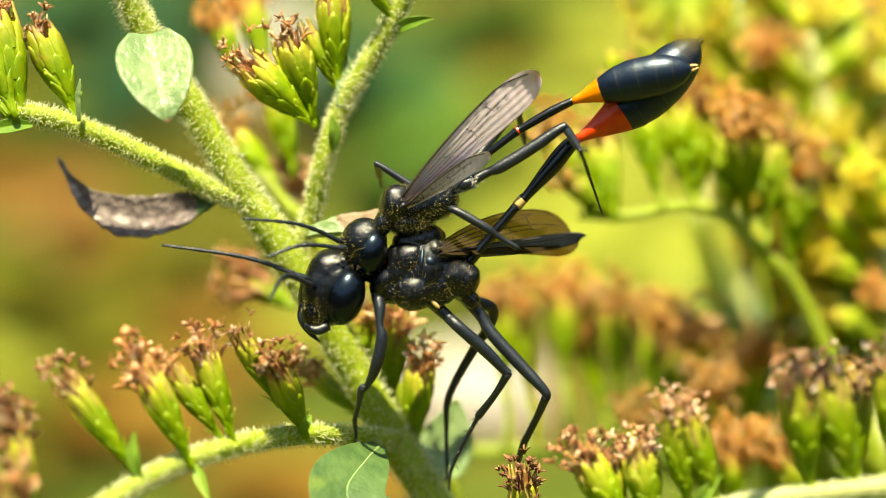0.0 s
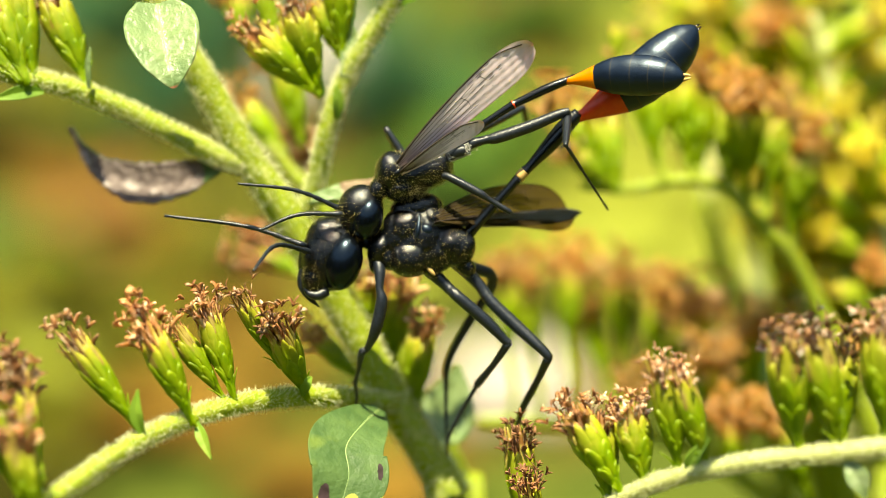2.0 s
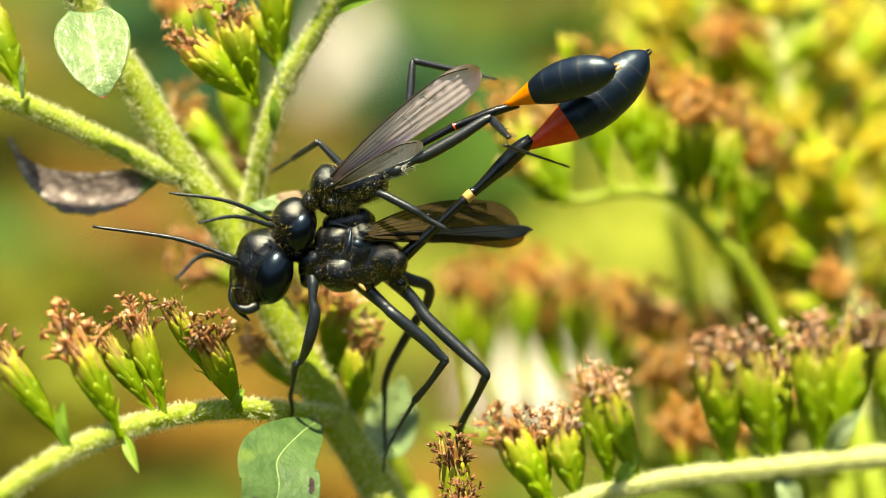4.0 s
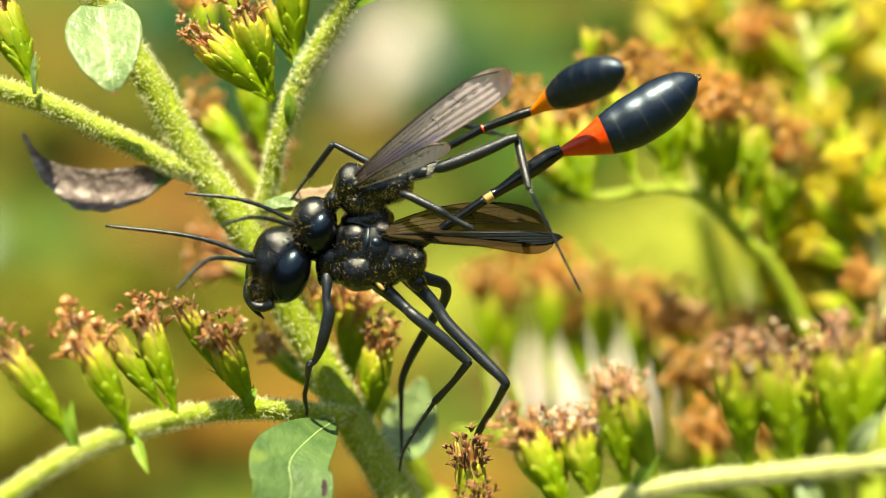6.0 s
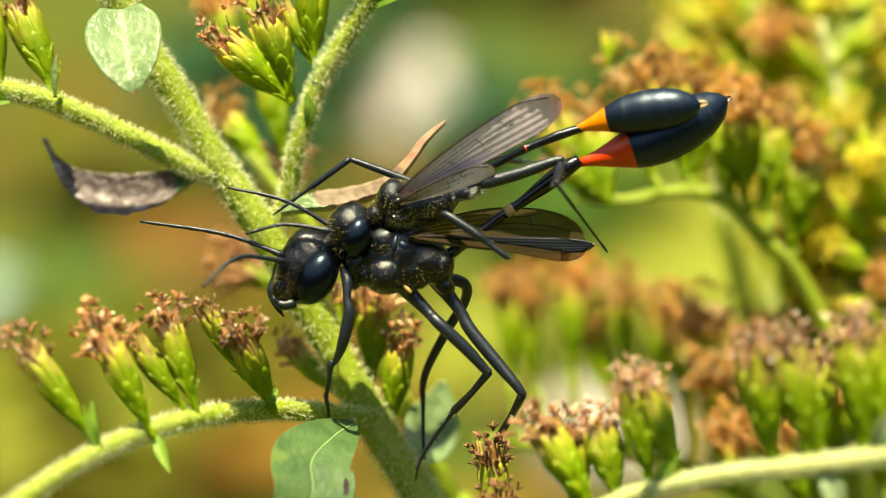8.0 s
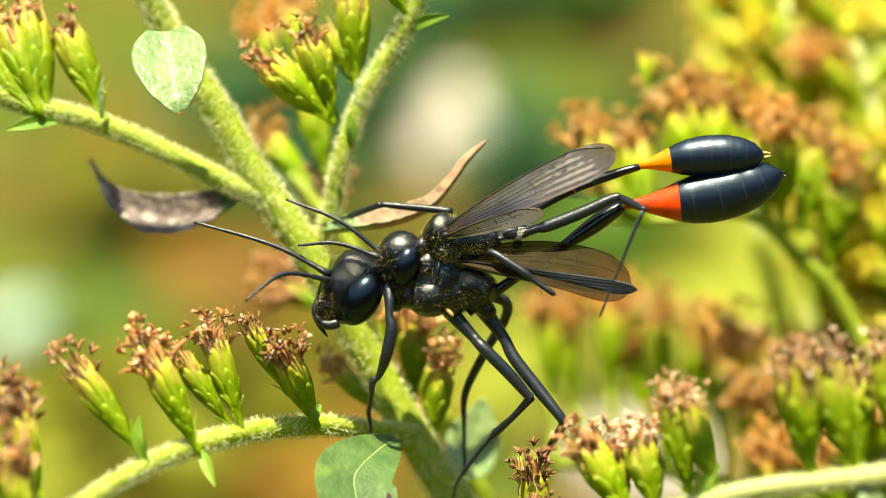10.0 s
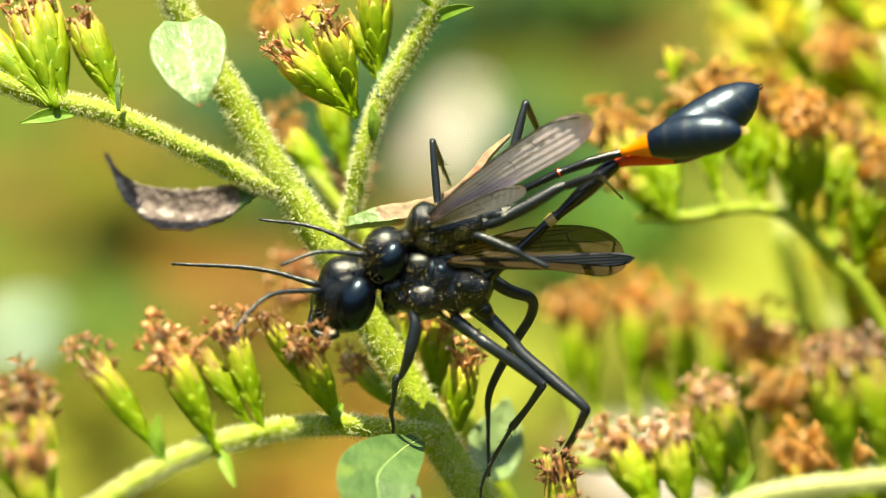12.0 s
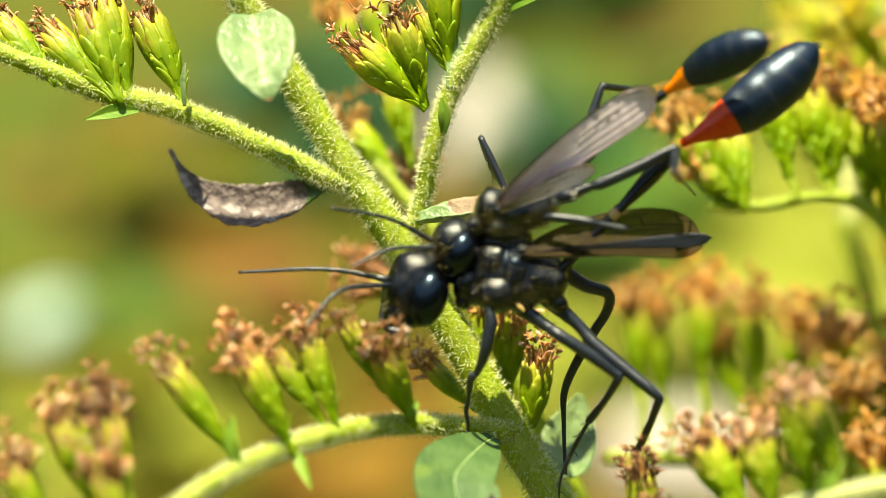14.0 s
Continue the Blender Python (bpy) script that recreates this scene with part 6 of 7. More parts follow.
M_EGGS = (((-1.5, 2.3, 4.75), (1.75, 1.25, 1.2), 22), ((-2.35, 2.45, 4.9), (0.95, 1.15, 1.15), -20), ((-0.2, 2.65, 4.75), (1.3, 1.0, 1.08), 27), ((-3.1, 1.45, 4.8), (0.55, 0.8, 0.9), -25), ((-1.7, 1.5, 4.8), (1.15, 0.72, 1.05), 8), ((0.72, 3.5, 4.7), (0.45, 0.4, 0.5), 30))
for centre, r, a in M_EGGS:
    egg(bm, centre, r, a, seg=40, sculpt=0.075)
mthorax = blended(part("thorax", bm, BODY, male, "black hairy thorax dusted with yellow pollen", origin=(-2.70, 3.02, 4.70)), 0.045, 16)
bm, dust = bmesh.new(), bmesh.new()
dress(bm, dust, M_EGGS, 38, 8, wrng, 0.19, 0.004)
fuzz_on(bm, (-1.55, 1.55, 4.70), (1.2, 0.7, 1.1), 1100, wrng, 0.3, 0.005)
fuzz_on(bm, (-0.28, 2.5, 4.70), (1.2, 0.85, 1.0), 900, wrng, 0.3, 0.005)
part("fuzz", bm, FUZZ, mthorax, "short golden hairs")
part("pollen", dust, POLLEN, mthorax, "yellow pollen grains")
bm = bmesh.new()
for i, at, half, lean in ((0, 0.0, 60, 0.1), (0, -0.5, 50, -0.1), (1, 0.1, 60, 0.25), (1, 0.55, 55, -0.1), (2, -0.3, 65, 0.1), (2, 0.1, 65, -0.05), (2, 0.45, 60, 0.05), (3, 0.2, 60, 0.0), (4, 0.2, 60, 0.1)):
    ridge(bm, *M_EGGS[i], at, half, 0.042, lean)
egg(bm, (-2.0, 2.35, 5.95), (0.28, 0.2, 0.14), 40)
egg(bm, (-1.95, 1.5, 5.8), (0.2, 0.16, 0.1), 10)
part("seam", bm, BLACK, mthorax, "raised glossy black seams between the plates")
for a, b in (((0.63, 3.83, 4.3), (2.2, 4.05, 4.3)), ((0.75, 3.3, 5.1), (1.9, 3.75, 5.2))):
    bm = bmesh.new()
    line = spline([a, Vector(a).lerp(Vector(b), 0.5) + Vector((0, 0.06, 0.1)), b], 5)
    tube(bm, line, [0.3 * (0.9 + 0.25 * math.sin(3.1 * k / 10)) * (0.8 if k > 8 else 1) for k in range(len(line))], 12)
    coxa = part("hind_coxa", bm, BLACK_LEG, mthorax)
    bm = bmesh.new()
    for k in range(420):
        f = wrng.random()
        q = Vector(a).lerp(Vector(b), f)
        an = wrng.uniform(0, 6.28)
        p = q + Vector((-0.1 * math.sin(an), math.cos(an), math.sin(an))) * 0.32
        tip = p + (Vector(b) - Vector(a)).normalized() * wrng.uniform(0.15, 0.35) + Vector((0, math.cos(an), math.sin(an))) * 0.05
        tube(bm, [p, p.lerp(tip, 0.5), tip], [0.011, 0.009, 0.003], 3)
    part("fuzz", bm, SILVER, mthorax, "silvery hairs")
mid_leg = part("leg", limb([r4((0.30, 2.30, 5.1), 0.3), r4((0.7, 2.2, 5.6), 0.22), r4((1.2, 1.95, 5.7), 0.26), r4((2.5, 1.2, 5.8), 0.24), r4((3.0, 0.85, 5.7), 0.16), r4((4.0, 0.22, 5.6), 0.17), r4((4.2, 0.1, 5.55), 0.1)], spines=6),
               BLACK_LEG, mthorax, "slender black middle leg", origin=(0.40, 2.30, 5.30))
keyed(mid_leg, mthorax, [
    (0, 0.40, 2.30, 5.30, 0.0, 0.0),
    (0.5, 0.40, 2.30, 5.30, 11.7, 0.0),
    (1, 0.40, 2.30, 5.30, 8.1, 0.0),
    (1.5, 0.40, 2.30, 5.30, -16.9, 0.0),
    (2, 0.40, 2.30, 5.30, 2.3, 0.0),
    (2.5, 0.40, 2.30, 5.30, 5.2, 0.0),
    (3, 0.40, 2.30, 5.30, 2.8, 0.0),
    (5.5, 0.40, 2.30, 5.30, 18.0, 0.0),
    (6, 0.40, 2.30, 5.30, 12.4, 0.0),
    (6.5, 0.40, 2.30, 5.30, -24.1, 0.0),
    (7, 0.40, 2.30, 5.30, 11.7, 0.0),
    (9.5, 0.40, 2.30, 5.30, 2.4, 0.0),
    (10, 0.40, 2.30, 5.30, 14.7, 0.0),
    (10.5, 0.40, 2.30, 5.30, 25.9, 0.0),
    (11, 0.40, 2.30, 5.30, 29.7, 0.0),
    (11.5, 0.40, 2.30, 5.30, 17.1, 0.0),
    (12, 0.40, 2.30, 5.30, 18.2, 0.0),
    (12.5, 0.40, 2.30, 5.30, 23.9, 0.0),
    (13, 0.40, 2.30, 5.30, 35.3, 0.0),
    (13.5, 0.40, 2.30, 5.30, 17.0, 0.0),
    (14, 0.40, 2.30, 5.30, 29.5, 0.0),
], -30.5)
# wings folded over the back
for base, tip, wd, lift, net_r in (((-1.9, 2.7, 6.1), (5.36, 9.56, 5.20), 1.9, 0.9, 0.024), ((-1.8, 2.3, 6.25), (2.7, 5.2, 5.6), 0.85, 0.5, 0.03)):
    bm = bmesh.new()
    net = wing_blade(bm, base, tip, wd, 0.05, lift, 90, 0.008, 0.045)
    folded = part("wing", bm, WING, mthorax, "smoky purplish translucent wing folded over the back")
    bm = bmesh.new()
    wing_veins(bm, net, VEINS, net_r)
    wing_veins(bm, net, VEINS[3:4], 0.07)
    part("venation", bm, VEIN, folded)
    bm = bmesh.new()
    for k in range(150):
        p = net[wrng.randrange(len(net))][wrng.randrange(25)]
        grains(bm, p + Vector((0, 0, 0.02)), (0.01, 0.01, 0.01), 1, wrng, wrng.choice((0.012, 0.018, 0.026)))
    part("pollen", bm, POLLEN, folded, "pale pollen grains")
keyed(mthorax, male, [
    (0, -2.70, 3.02, 4.70, 0.0, 0.0),
    (0.5, -2.72, 3.04, 4.70, 0.6, 0.0),
    (1, -3.19, 2.98, 4.70, 0.9, 0.0),
    (1.5, -3.17, 3.15, 4.70, 6.9, 0.0),
    (2, -3.00, 3.05, 4.70, -0.3, 0.0),
    (2.5, -3.12, 3.07, 4.70, 0.1, 0.0),
    (3, -2.96, 3.00, 4.70, -0.6, 0.0),
    (3.2, -3.08, 3.01, 4.70, -1.6, 0.0),
    (5.5, -2.35, 2.84, 4.70, -8.7, 0.0),
    (6, -2.33, 2.87, 4.70, -7.8, 0.0),
    (6.5, -2.11, 2.98, 4.70, -4.2, 0.0),
    (7, -2.15, 2.86, 4.70, -6.7, 0.0),
    (7.2, -1.96, 2.76, 4.70, -7.1, 0.0),
    (9.3, -0.59, 0.91, 4.70, -20.6, 0.0),
    (9.5, -0.68, 1.09, 4.70, -19.9, 0.0),
    (10, -0.67, 1.16, 4.70, -17.7, 0.0),
    (10.5, -0.80, 1.23, 4.70, -17.1, 0.0),
    (11, -1.86, 1.39, 4.70, -17.5, 0.0),
    (11.5, -2.47, 1.81, 4.70, -10.8, 0.0),
    (12, -2.97, 1.43, 4.70, -11.3, 0.0),
    (12.5, -3.00, 1.58, 4.70, -12.3, 0.0),
    (13, -2.69, 1.44, 4.70, -17.6, 0.0),
    (13.5, -4.31, 2.05, 4.70, -6.4, 0.0),
    (14, -3.34, 1.86, 4.70, -8.0, 0.0),
], 0)
# head
bm = bmesh.new()
egg(bm, (-4.14, 0.42, 4.70), (1.3, 1.4, 1.3), -15)
egg(bm, (-4.58, -0.13, 4.50), (0.85, 1.05, 1.05), -15)
mhead = blended(part("head", bm, BODY, male, "glossy black head with golden face hair", origin=(-3.80, -0.07, 4.70)))
bm = bmesh.new()
egg(bm, (-3.72, -0.10, 5.35), (0.85, 1.18, 0.8), -16, seg=28)
part("compound_eye", bm, EYE, mhead, "shiny blue-black compound eye")
bm = bmesh.new()
grains(bm, (-4.11, 0.42, 4.70), (1.25, 1.4, 1.37), 60, wrng, 0.02)
part("pollen", bm, POLLEN, mhead, "yellow pollen grains")
bm = bmesh.new()
fuzz_on(bm, (-4.26, 0.11, 4.70), (1.2, 1.4, 1.3), 420, wrng, 0.25)
part("fuzz", bm, FUZZ, mhead, "short golden hairs")
keyed(mhead, male, [
    (0, -3.80, -0.07, 4.70, 0.0, 0.0),
    (0.5, -3.77, -0.09, 4.70, 0.3, 0.0),
    (1, -4.14, -0.16, 4.70, 0.4, 0.0),
    (1.5, -3.87, 0.06, 4.70, 3.1, 0.0),
    (2, -4.04, -0.09, 4.70, -0.1, 0.0),
    (2.5, -4.12, -0.11, 4.70, 0.1, 0.0),
    (3, -4.06, -0.08, 4.70, -0.3, 0.0),
    (3.2, -4.21, -0.10, 4.70, -0.7, 0.0),
    (5.5, -3.70, -0.32, 4.70, -3.9, 0.0),
    (6, -3.76, -0.32, 4.70, -3.5, 0.0),
    (6.5, -3.61, -0.21, 4.70, -1.9, 0.0),
    (7, -3.71, -0.23, 4.70, -3.0, 0.0),
    (7.2, -3.55, -0.26, 4.70, -3.2, 0.0),
    (9.3, -2.46, -1.30, 4.70, -9.3, 0.0),
    (9.5, -2.56, -1.24, 4.70, -8.9, 0.0),
    (10, -2.47, -1.22, 4.70, -8.0, 0.0),
    (10.5, -2.65, -1.17, 4.70, -7.7, 0.0),
    (11, -3.62, -1.19, 4.70, -7.9, 0.0),
    (11.5, -3.99, -1.08, 4.70, -4.9, 0.0),
    (12, -4.51, -1.24, 4.70, -5.1, 0.0),
    (12.5, -4.43, -1.12, 4.70, -5.6, 0.0),
    (13, -4.52, -1.05, 4.70, -7.9, 0.0),
    (13.5, -5.46, -1.11, 4.70, -2.9, 0.0),
    (14, -4.76, -1.04, 4.70, -3.6, 0.0),
], 0)
antenna(male, mhead, "antenna", (-5.12, 0.36, 4.70), (-7.91, 1.49, 5.00), (-11.06, 1.86, 4.70), [
    (0, -5.12, 0.36, 4.70, 0.0, 27.0),
    (0.5, -5.08, 0.34, 4.70, 1.1, 21.4),
    (1, -5.46, 0.26, 4.70, 0.8, 19.5),
    (1.5, -5.21, 0.42, 4.70, 3.2, 23.3),
    (2, -5.35, 0.34, 4.70, 0.6, 19.7),
    (2.5, -5.44, 0.32, 4.70, -1.7, 18.1),
    (3, -5.37, 0.36, 4.70, -4.4, 14.3),
    (3.2, -5.52, 0.35, 4.70, -4.1, 19.7),
    (5.5, -4.98, 0.19, 4.70, 4.3, 18.9),
    (6, -5.05, 0.19, 4.70, 0.4, 15.3),
    (6.5, -4.91, 0.26, 4.70, -2.5, 3.3),
    (7, -5.00, 0.26, 4.70, -0.9, 6.5),
    (7.2, -4.84, 0.24, 4.70, -1.6, 0.0),
    (9.3, -3.69, -0.66, 4.70, -14.6, 0.0),
    (9.5, -3.79, -0.61, 4.70, -15.6, 0.0),
    (10, -3.71, -0.61, 4.70, -15.1, 0.0),
    (10.5, -3.90, -0.57, 4.70, -6.7, 0.0),
    (11, -4.86, -0.58, 4.70, -4.9, 0.0),
    (11.5, -5.26, -0.54, 4.70, -6.2, 0.0),
    (12, -5.78, -0.69, 4.70, -1.9, 0.0),
    (12.5, -5.69, -0.57, 4.70, 1.5, 0.0),
    (13, -5.77, -0.45, 4.70, -11.1, 11.5),
    (13.5, -6.75, -0.61, 4.70, 18.7, 0.0),
    (14, -6.05, -0.53, 4.70, -5.1, 27.7),
], 165.8, 0.15)
antenna(male, mhead, "antenna", (-5.07, 0.11, 5.70), (-7.55, 0.26, 5.80), (-9.62, -0.40, 5.70), [
    (0, -5.07, 0.11, 5.70, 0.0, 25.7),
    (0.5, -5.04, 0.09, 5.70, 1.1, 22.9),
    (1, -5.41, 0.02, 5.70, 0.3, 32.8),
    (1.5, -5.15, 0.18, 5.70, -1.1, 27.1),
    (2, -5.31, 0.10, 5.70, 5.5, 11.5),
    (2.5, -5.39, 0.07, 5.70, -4.6, 23.9),
    (3, -5.33, 0.11, 5.70, -3.1, 15.8),
    (3.2, -5.48, 0.10, 5.70, -3.7, 24.4),
    (5.5, -4.95, -0.06, 5.70, -14.6, 40.5),
    (6, -5.02, -0.06, 5.70, -5.8, 42.5),
    (6.5, -4.87, 0.01, 5.70, 3.7, 0.0),
    (7, -4.97, 0.02, 5.70, 2.7, 8.6),
    (7.2, -4.81, -0.01, 5.70, 1.8, 0.0),
    (9.3, -3.68, -0.91, 5.70, -13.9, 0.0),
    (9.5, -3.78, -0.86, 5.70, -14.2, 0.0),
    (10, -3.70, -0.86, 5.70, -14.8, 0.0),
    (10.5, -3.88, -0.82, 5.70, -11.1, 0.0),
    (11, -4.85, -0.83, 5.70, -4.9, 15.3),
    (11.5, -5.24, -0.79, 5.70, -5.9, 0.0),
    (12, -5.76, -0.94, 5.70, 1.6, 16.1),
    (12.5, -5.67, -0.82, 5.70, 12.6, 18.7),
    (13, -5.75, -0.70, 5.70, 3.0, 41.3),
    (13.5, -6.72, -0.86, 5.70, 39.1, 31.6),
    (14, -6.02, -0.77, 5.70, 8.1, 23.8),
], -173.6, 0.15)
# waist and abdomen
bm = bmesh.new()
pts = [r4((0.79, 4.18, 4.70), 0.3), r4((1.00, 4.31, 4.70), 0.26), r4((2.47, 5.19, 4.70), 0.2), r4((3.85, 6.23, 4.70), 0.22), r4((4.16, 6.45, 4.70), 0.25), r4((4.46, 6.63, 4.70), 0.22), r4((5.99, 7.52, 4.70), 0.26), r4((7.5, 8.25, 4.70), 0.2)]
line = spline(pts, 4)
tube(bm, line, [q[3] for q in line], 12, mat_at=lambda k: 1 if 15 < k < 18 else 0)
pet = part("petiole", bm, [BLACK, RED], male, "thread-thin black waist", origin=(1.00, 4.31, 4.70))
keyed(pet, male, [
    (0, 1.00, 4.31, 4.70, 0.0, 0.0),
    (0.5, 0.97, 4.36, 4.70, 5.1, 0.0),
    (1, 0.49, 4.32, 4.70, 6.5, 0.0),
    (1.5, 0.35, 4.87, 4.70, 11.7, 0.0),
    (2, 0.71, 4.32, 4.70, -4.2, 0.0),
    (2.5, 0.58, 4.36, 4.70, -0.2, 0.0),
    (3, 0.75, 4.24, 4.70, -0.3, 0.0),
    (3.2, 0.66, 4.19, 4.70, -2.1, 0.0),
    (5.5, 1.50, 3.56, 4.70, -11.3, 0.0),
    (6, 1.52, 3.64, 4.70, -9.1, 0.0),
    (6.5, 1.68, 3.99, 4.70, -7.5, 0.0),
    (7, 1.68, 3.70, 4.70, -12.8, 0.0),
    (7.2, 1.88, 3.58, 4.70, -12.1, 0.0),
    (9.3, 3.33, 0.81, 4.70, -7.2, 0.0),
    (9.5, 3.24, 1.04, 4.70, -8.4, 0.0),
    (10, 3.25, 1.26, 4.70, -9.2, 0.0),
    (10.5, 3.12, 1.37, 4.70, -15.4, 0.0),
    (11, 2.05, 1.50, 4.70, -12.3, 0.0),
    (11.5, 1.41, 2.38, 4.70, -11.4, 0.0),
    (12, 0.92, 1.96, 4.70, -11.2, 0.0),
    (12.5, 0.89, 2.04, 4.70, -7.9, 0.0),
    (13, 1.22, 1.54, 4.70, -8.1, 0.0),
    (13.5, -0.48, 2.91, 4.70, -7.4, 0.0),
    (14, 0.51, 2.61, 4.70, 8.2, 0.0),
], 31.7)
gaster(male, (7.00, 8.01, 4.70), (13.65, 9.75, 4.70), 1.12, ORANGE, [
    (0, 7.00, 8.01, 4.70, 0.0, 14.5),
    (0.5, 6.45, 8.46, 4.70, 10.1, 21.0),
    (1, 5.81, 8.50, 4.70, 12.6, 17.3),
    (1.5, 5.70, 9.92, 4.70, 19.2, 44.9),
    (2, 6.88, 7.53, 4.70, -14.3, 22.6),
    (2.5, 6.53, 8.00, 4.70, -1.9, 8.2),
    (3, 6.83, 7.96, 4.70, 2.5, 23.6),
    (3.2, 6.94, 7.77, 4.70, 2.4, 23.8),
    (5.5, 7.34, 5.73, 4.70, 6.3, 36.8),
    (6, 7.54, 6.14, 4.70, 8.1, 38.5),
    (6.5, 8.06, 6.86, 4.70, 5.3, 0.0),
    (7, 8.28, 5.96, 4.70, -8.3, 5.3),
    (7.2, 8.20, 5.83, 4.70, -4.6, 10.4),
    (9.3, 10.40, 4.02, 4.70, -5.5, 8.9),
    (9.5, 10.16, 4.02, 4.70, -7.9, 0.0),
    (10, 10.15, 4.12, 4.70, -10.1, 0.0),
    (10.5, 10.07, 3.40, 4.70, -20.3, 20.8),
    (11, 8.83, 3.88, 4.70, -10.7, 16.3),
    (11.5, 7.91, 4.78, 4.70, -9.7, 22.5),
    (12, 7.64, 4.47, 4.70, -6.8, 19.1),
    (12.5, 7.53, 4.96, 4.70, -19.8, 46.0),
    (13, 7.68, 4.36, 4.70, -14.3, 34.4),
    (13.5, 5.74, 5.72, 4.70, -19.7, 49.8),
    (14, 5.95, 7.17, 4.70, 7.9, 34.1),
], 14.7, "glossy blue-black abdomen with an orange collar", 0.25, 0.22, PALE_RING, "pale brown claspers")
# far hind leg
mk = Vector((4.27, 7.97, 1.65))
md = Vector((math.cos(radians(-128.2)), math.sin(radians(-128.2)), 0))
fem = part("femur", limb([r4(mk + md * 5.3, 0.3), r4(mk + md * 4.3, 0.24), r4(mk + md * 3.3, 0.28), r4(mk + md * 1.5, 0.27), r4(mk + md * 0.4, 0.22), r4(mk, 0.17)]), BLACK_LEG, male, "black hind thigh", origin=mk)
keyed(fem, male, [
    (0, 4.27, 7.97, 1.65, 0.0, 28.1),
    (0.5, 4.53, 7.52, 1.33, -7.2, 32.1),
    (1, 4.90, 7.91, 4.10, -10.4, 0.0),
    (1.5, 4.15, 9.75, 4.10, 2.8, 0.0),
    (2, 4.62, 6.37, 0.79, -22.0, 39.6),
    (2.5, 4.31, 6.42, 0.61, -20.7, 42.2),
    (3, 1.20, 9.41, 3.22, 37.9, 9.7),
    (5.5, 3.39, 8.38, 2.92, 21.4, 13.1),
    (6, 2.84, 6.01, 0.20, 17.6, 48.6),
    (6.5, 3.98, 8.72, 2.93, 16.4, 13.0),
    (7, 3.51, 6.04, 0.20, 7.4, 48.6),
    (9.5, 4.85, 3.40, 0.20, 12.5, 48.6),
    (10, 3.73, 3.37, 0.20, 36.6, 48.6),
    (10.5, 3.69, 3.61, 0.20, 34.7, 48.6),
    (11, 3.93, 4.01, 0.20, 9.1, 48.6),
    (11.5, 2.65, 3.68, 0.20, 7.3, 48.6),
    (12, 2.65, 7.29, 4.10, 24.3, 0.0),
    (12.5, 3.62, 5.20, 0.70, 2.4, 40.8),
    (13, 4.97, 6.10, 4.10, 2.4, 0.0),
    (13.5, 3.56, 6.07, 2.08, -10.8, 22.8),
    (14, 2.71, 7.65, 4.10, 18.7, 0.0),
], -128.2)
md = Vector((math.cos(radians(-71.6)), math.sin(radians(-71.6)), 0))
tib = part("shin", limb([r4(mk, 0.22), r4(mk + md * 1.5, 0.2), r4(mk + md * 3.2, 0.18), r4(mk + md * 3.5, 0.1), r4(mk + md * 4.9, 0.06)], spines=12), BLACK_LEG, male, "grey-black hind shin and foot", origin=mk)
keyed(tib, male, [
    (0, 4.27, 7.97, 1.65, 0.0, -59.5),
    (0.5, 4.53, 7.52, 1.33, -1.2, -63.8),
    (1, 4.90, 7.91, 4.10, -4.1, -66.9),
    (1.5, 4.15, 9.75, 4.10, 64.7, -47.6),
    (2, 4.62, 6.37, 0.79, 5.2, -75.4),
    (2.5, 4.31, 6.42, 0.61, 6.9, -61.7),
    (3, 1.20, 9.41, 3.22, 58.5, -0.0),
    (5.5, 3.39, 8.38, 2.92, 63.6, -39.2),
    (6, 2.84, 6.01, 0.20, 58.2, -38.3),
    (6.5, 3.98, 8.72, 2.93, 61.4, -12.7),
    (7, 3.51, 6.04, 0.20, 75.4, -58.8),
    (9.5, 4.85, 3.40, 0.20, 54.7, -47.5),
    (10, 3.73, 3.37, 0.20, 63.9, -40.8),
    (10.5, 3.69, 3.61, 0.20, 44.7, -43.2),
    (11, 3.93, 4.01, 0.20, 55.3, -45.0),
    (11.5, 2.65, 3.68, 0.20, 58.8, -53.6),
    (12, 2.65, 7.29, 4.10, 6.8, -68.6),
    (12.5, 3.62, 5.20, 0.70, 0.7, -64.1),
    (13, 4.97, 6.10, 4.10, 59.0, -71.2),
    (13.5, 3.56, 6.07, 2.08, 103.4, -67.9),
    (14, 2.71, 7.65, 4.10, 74.6, -59.1),
], -71.6)
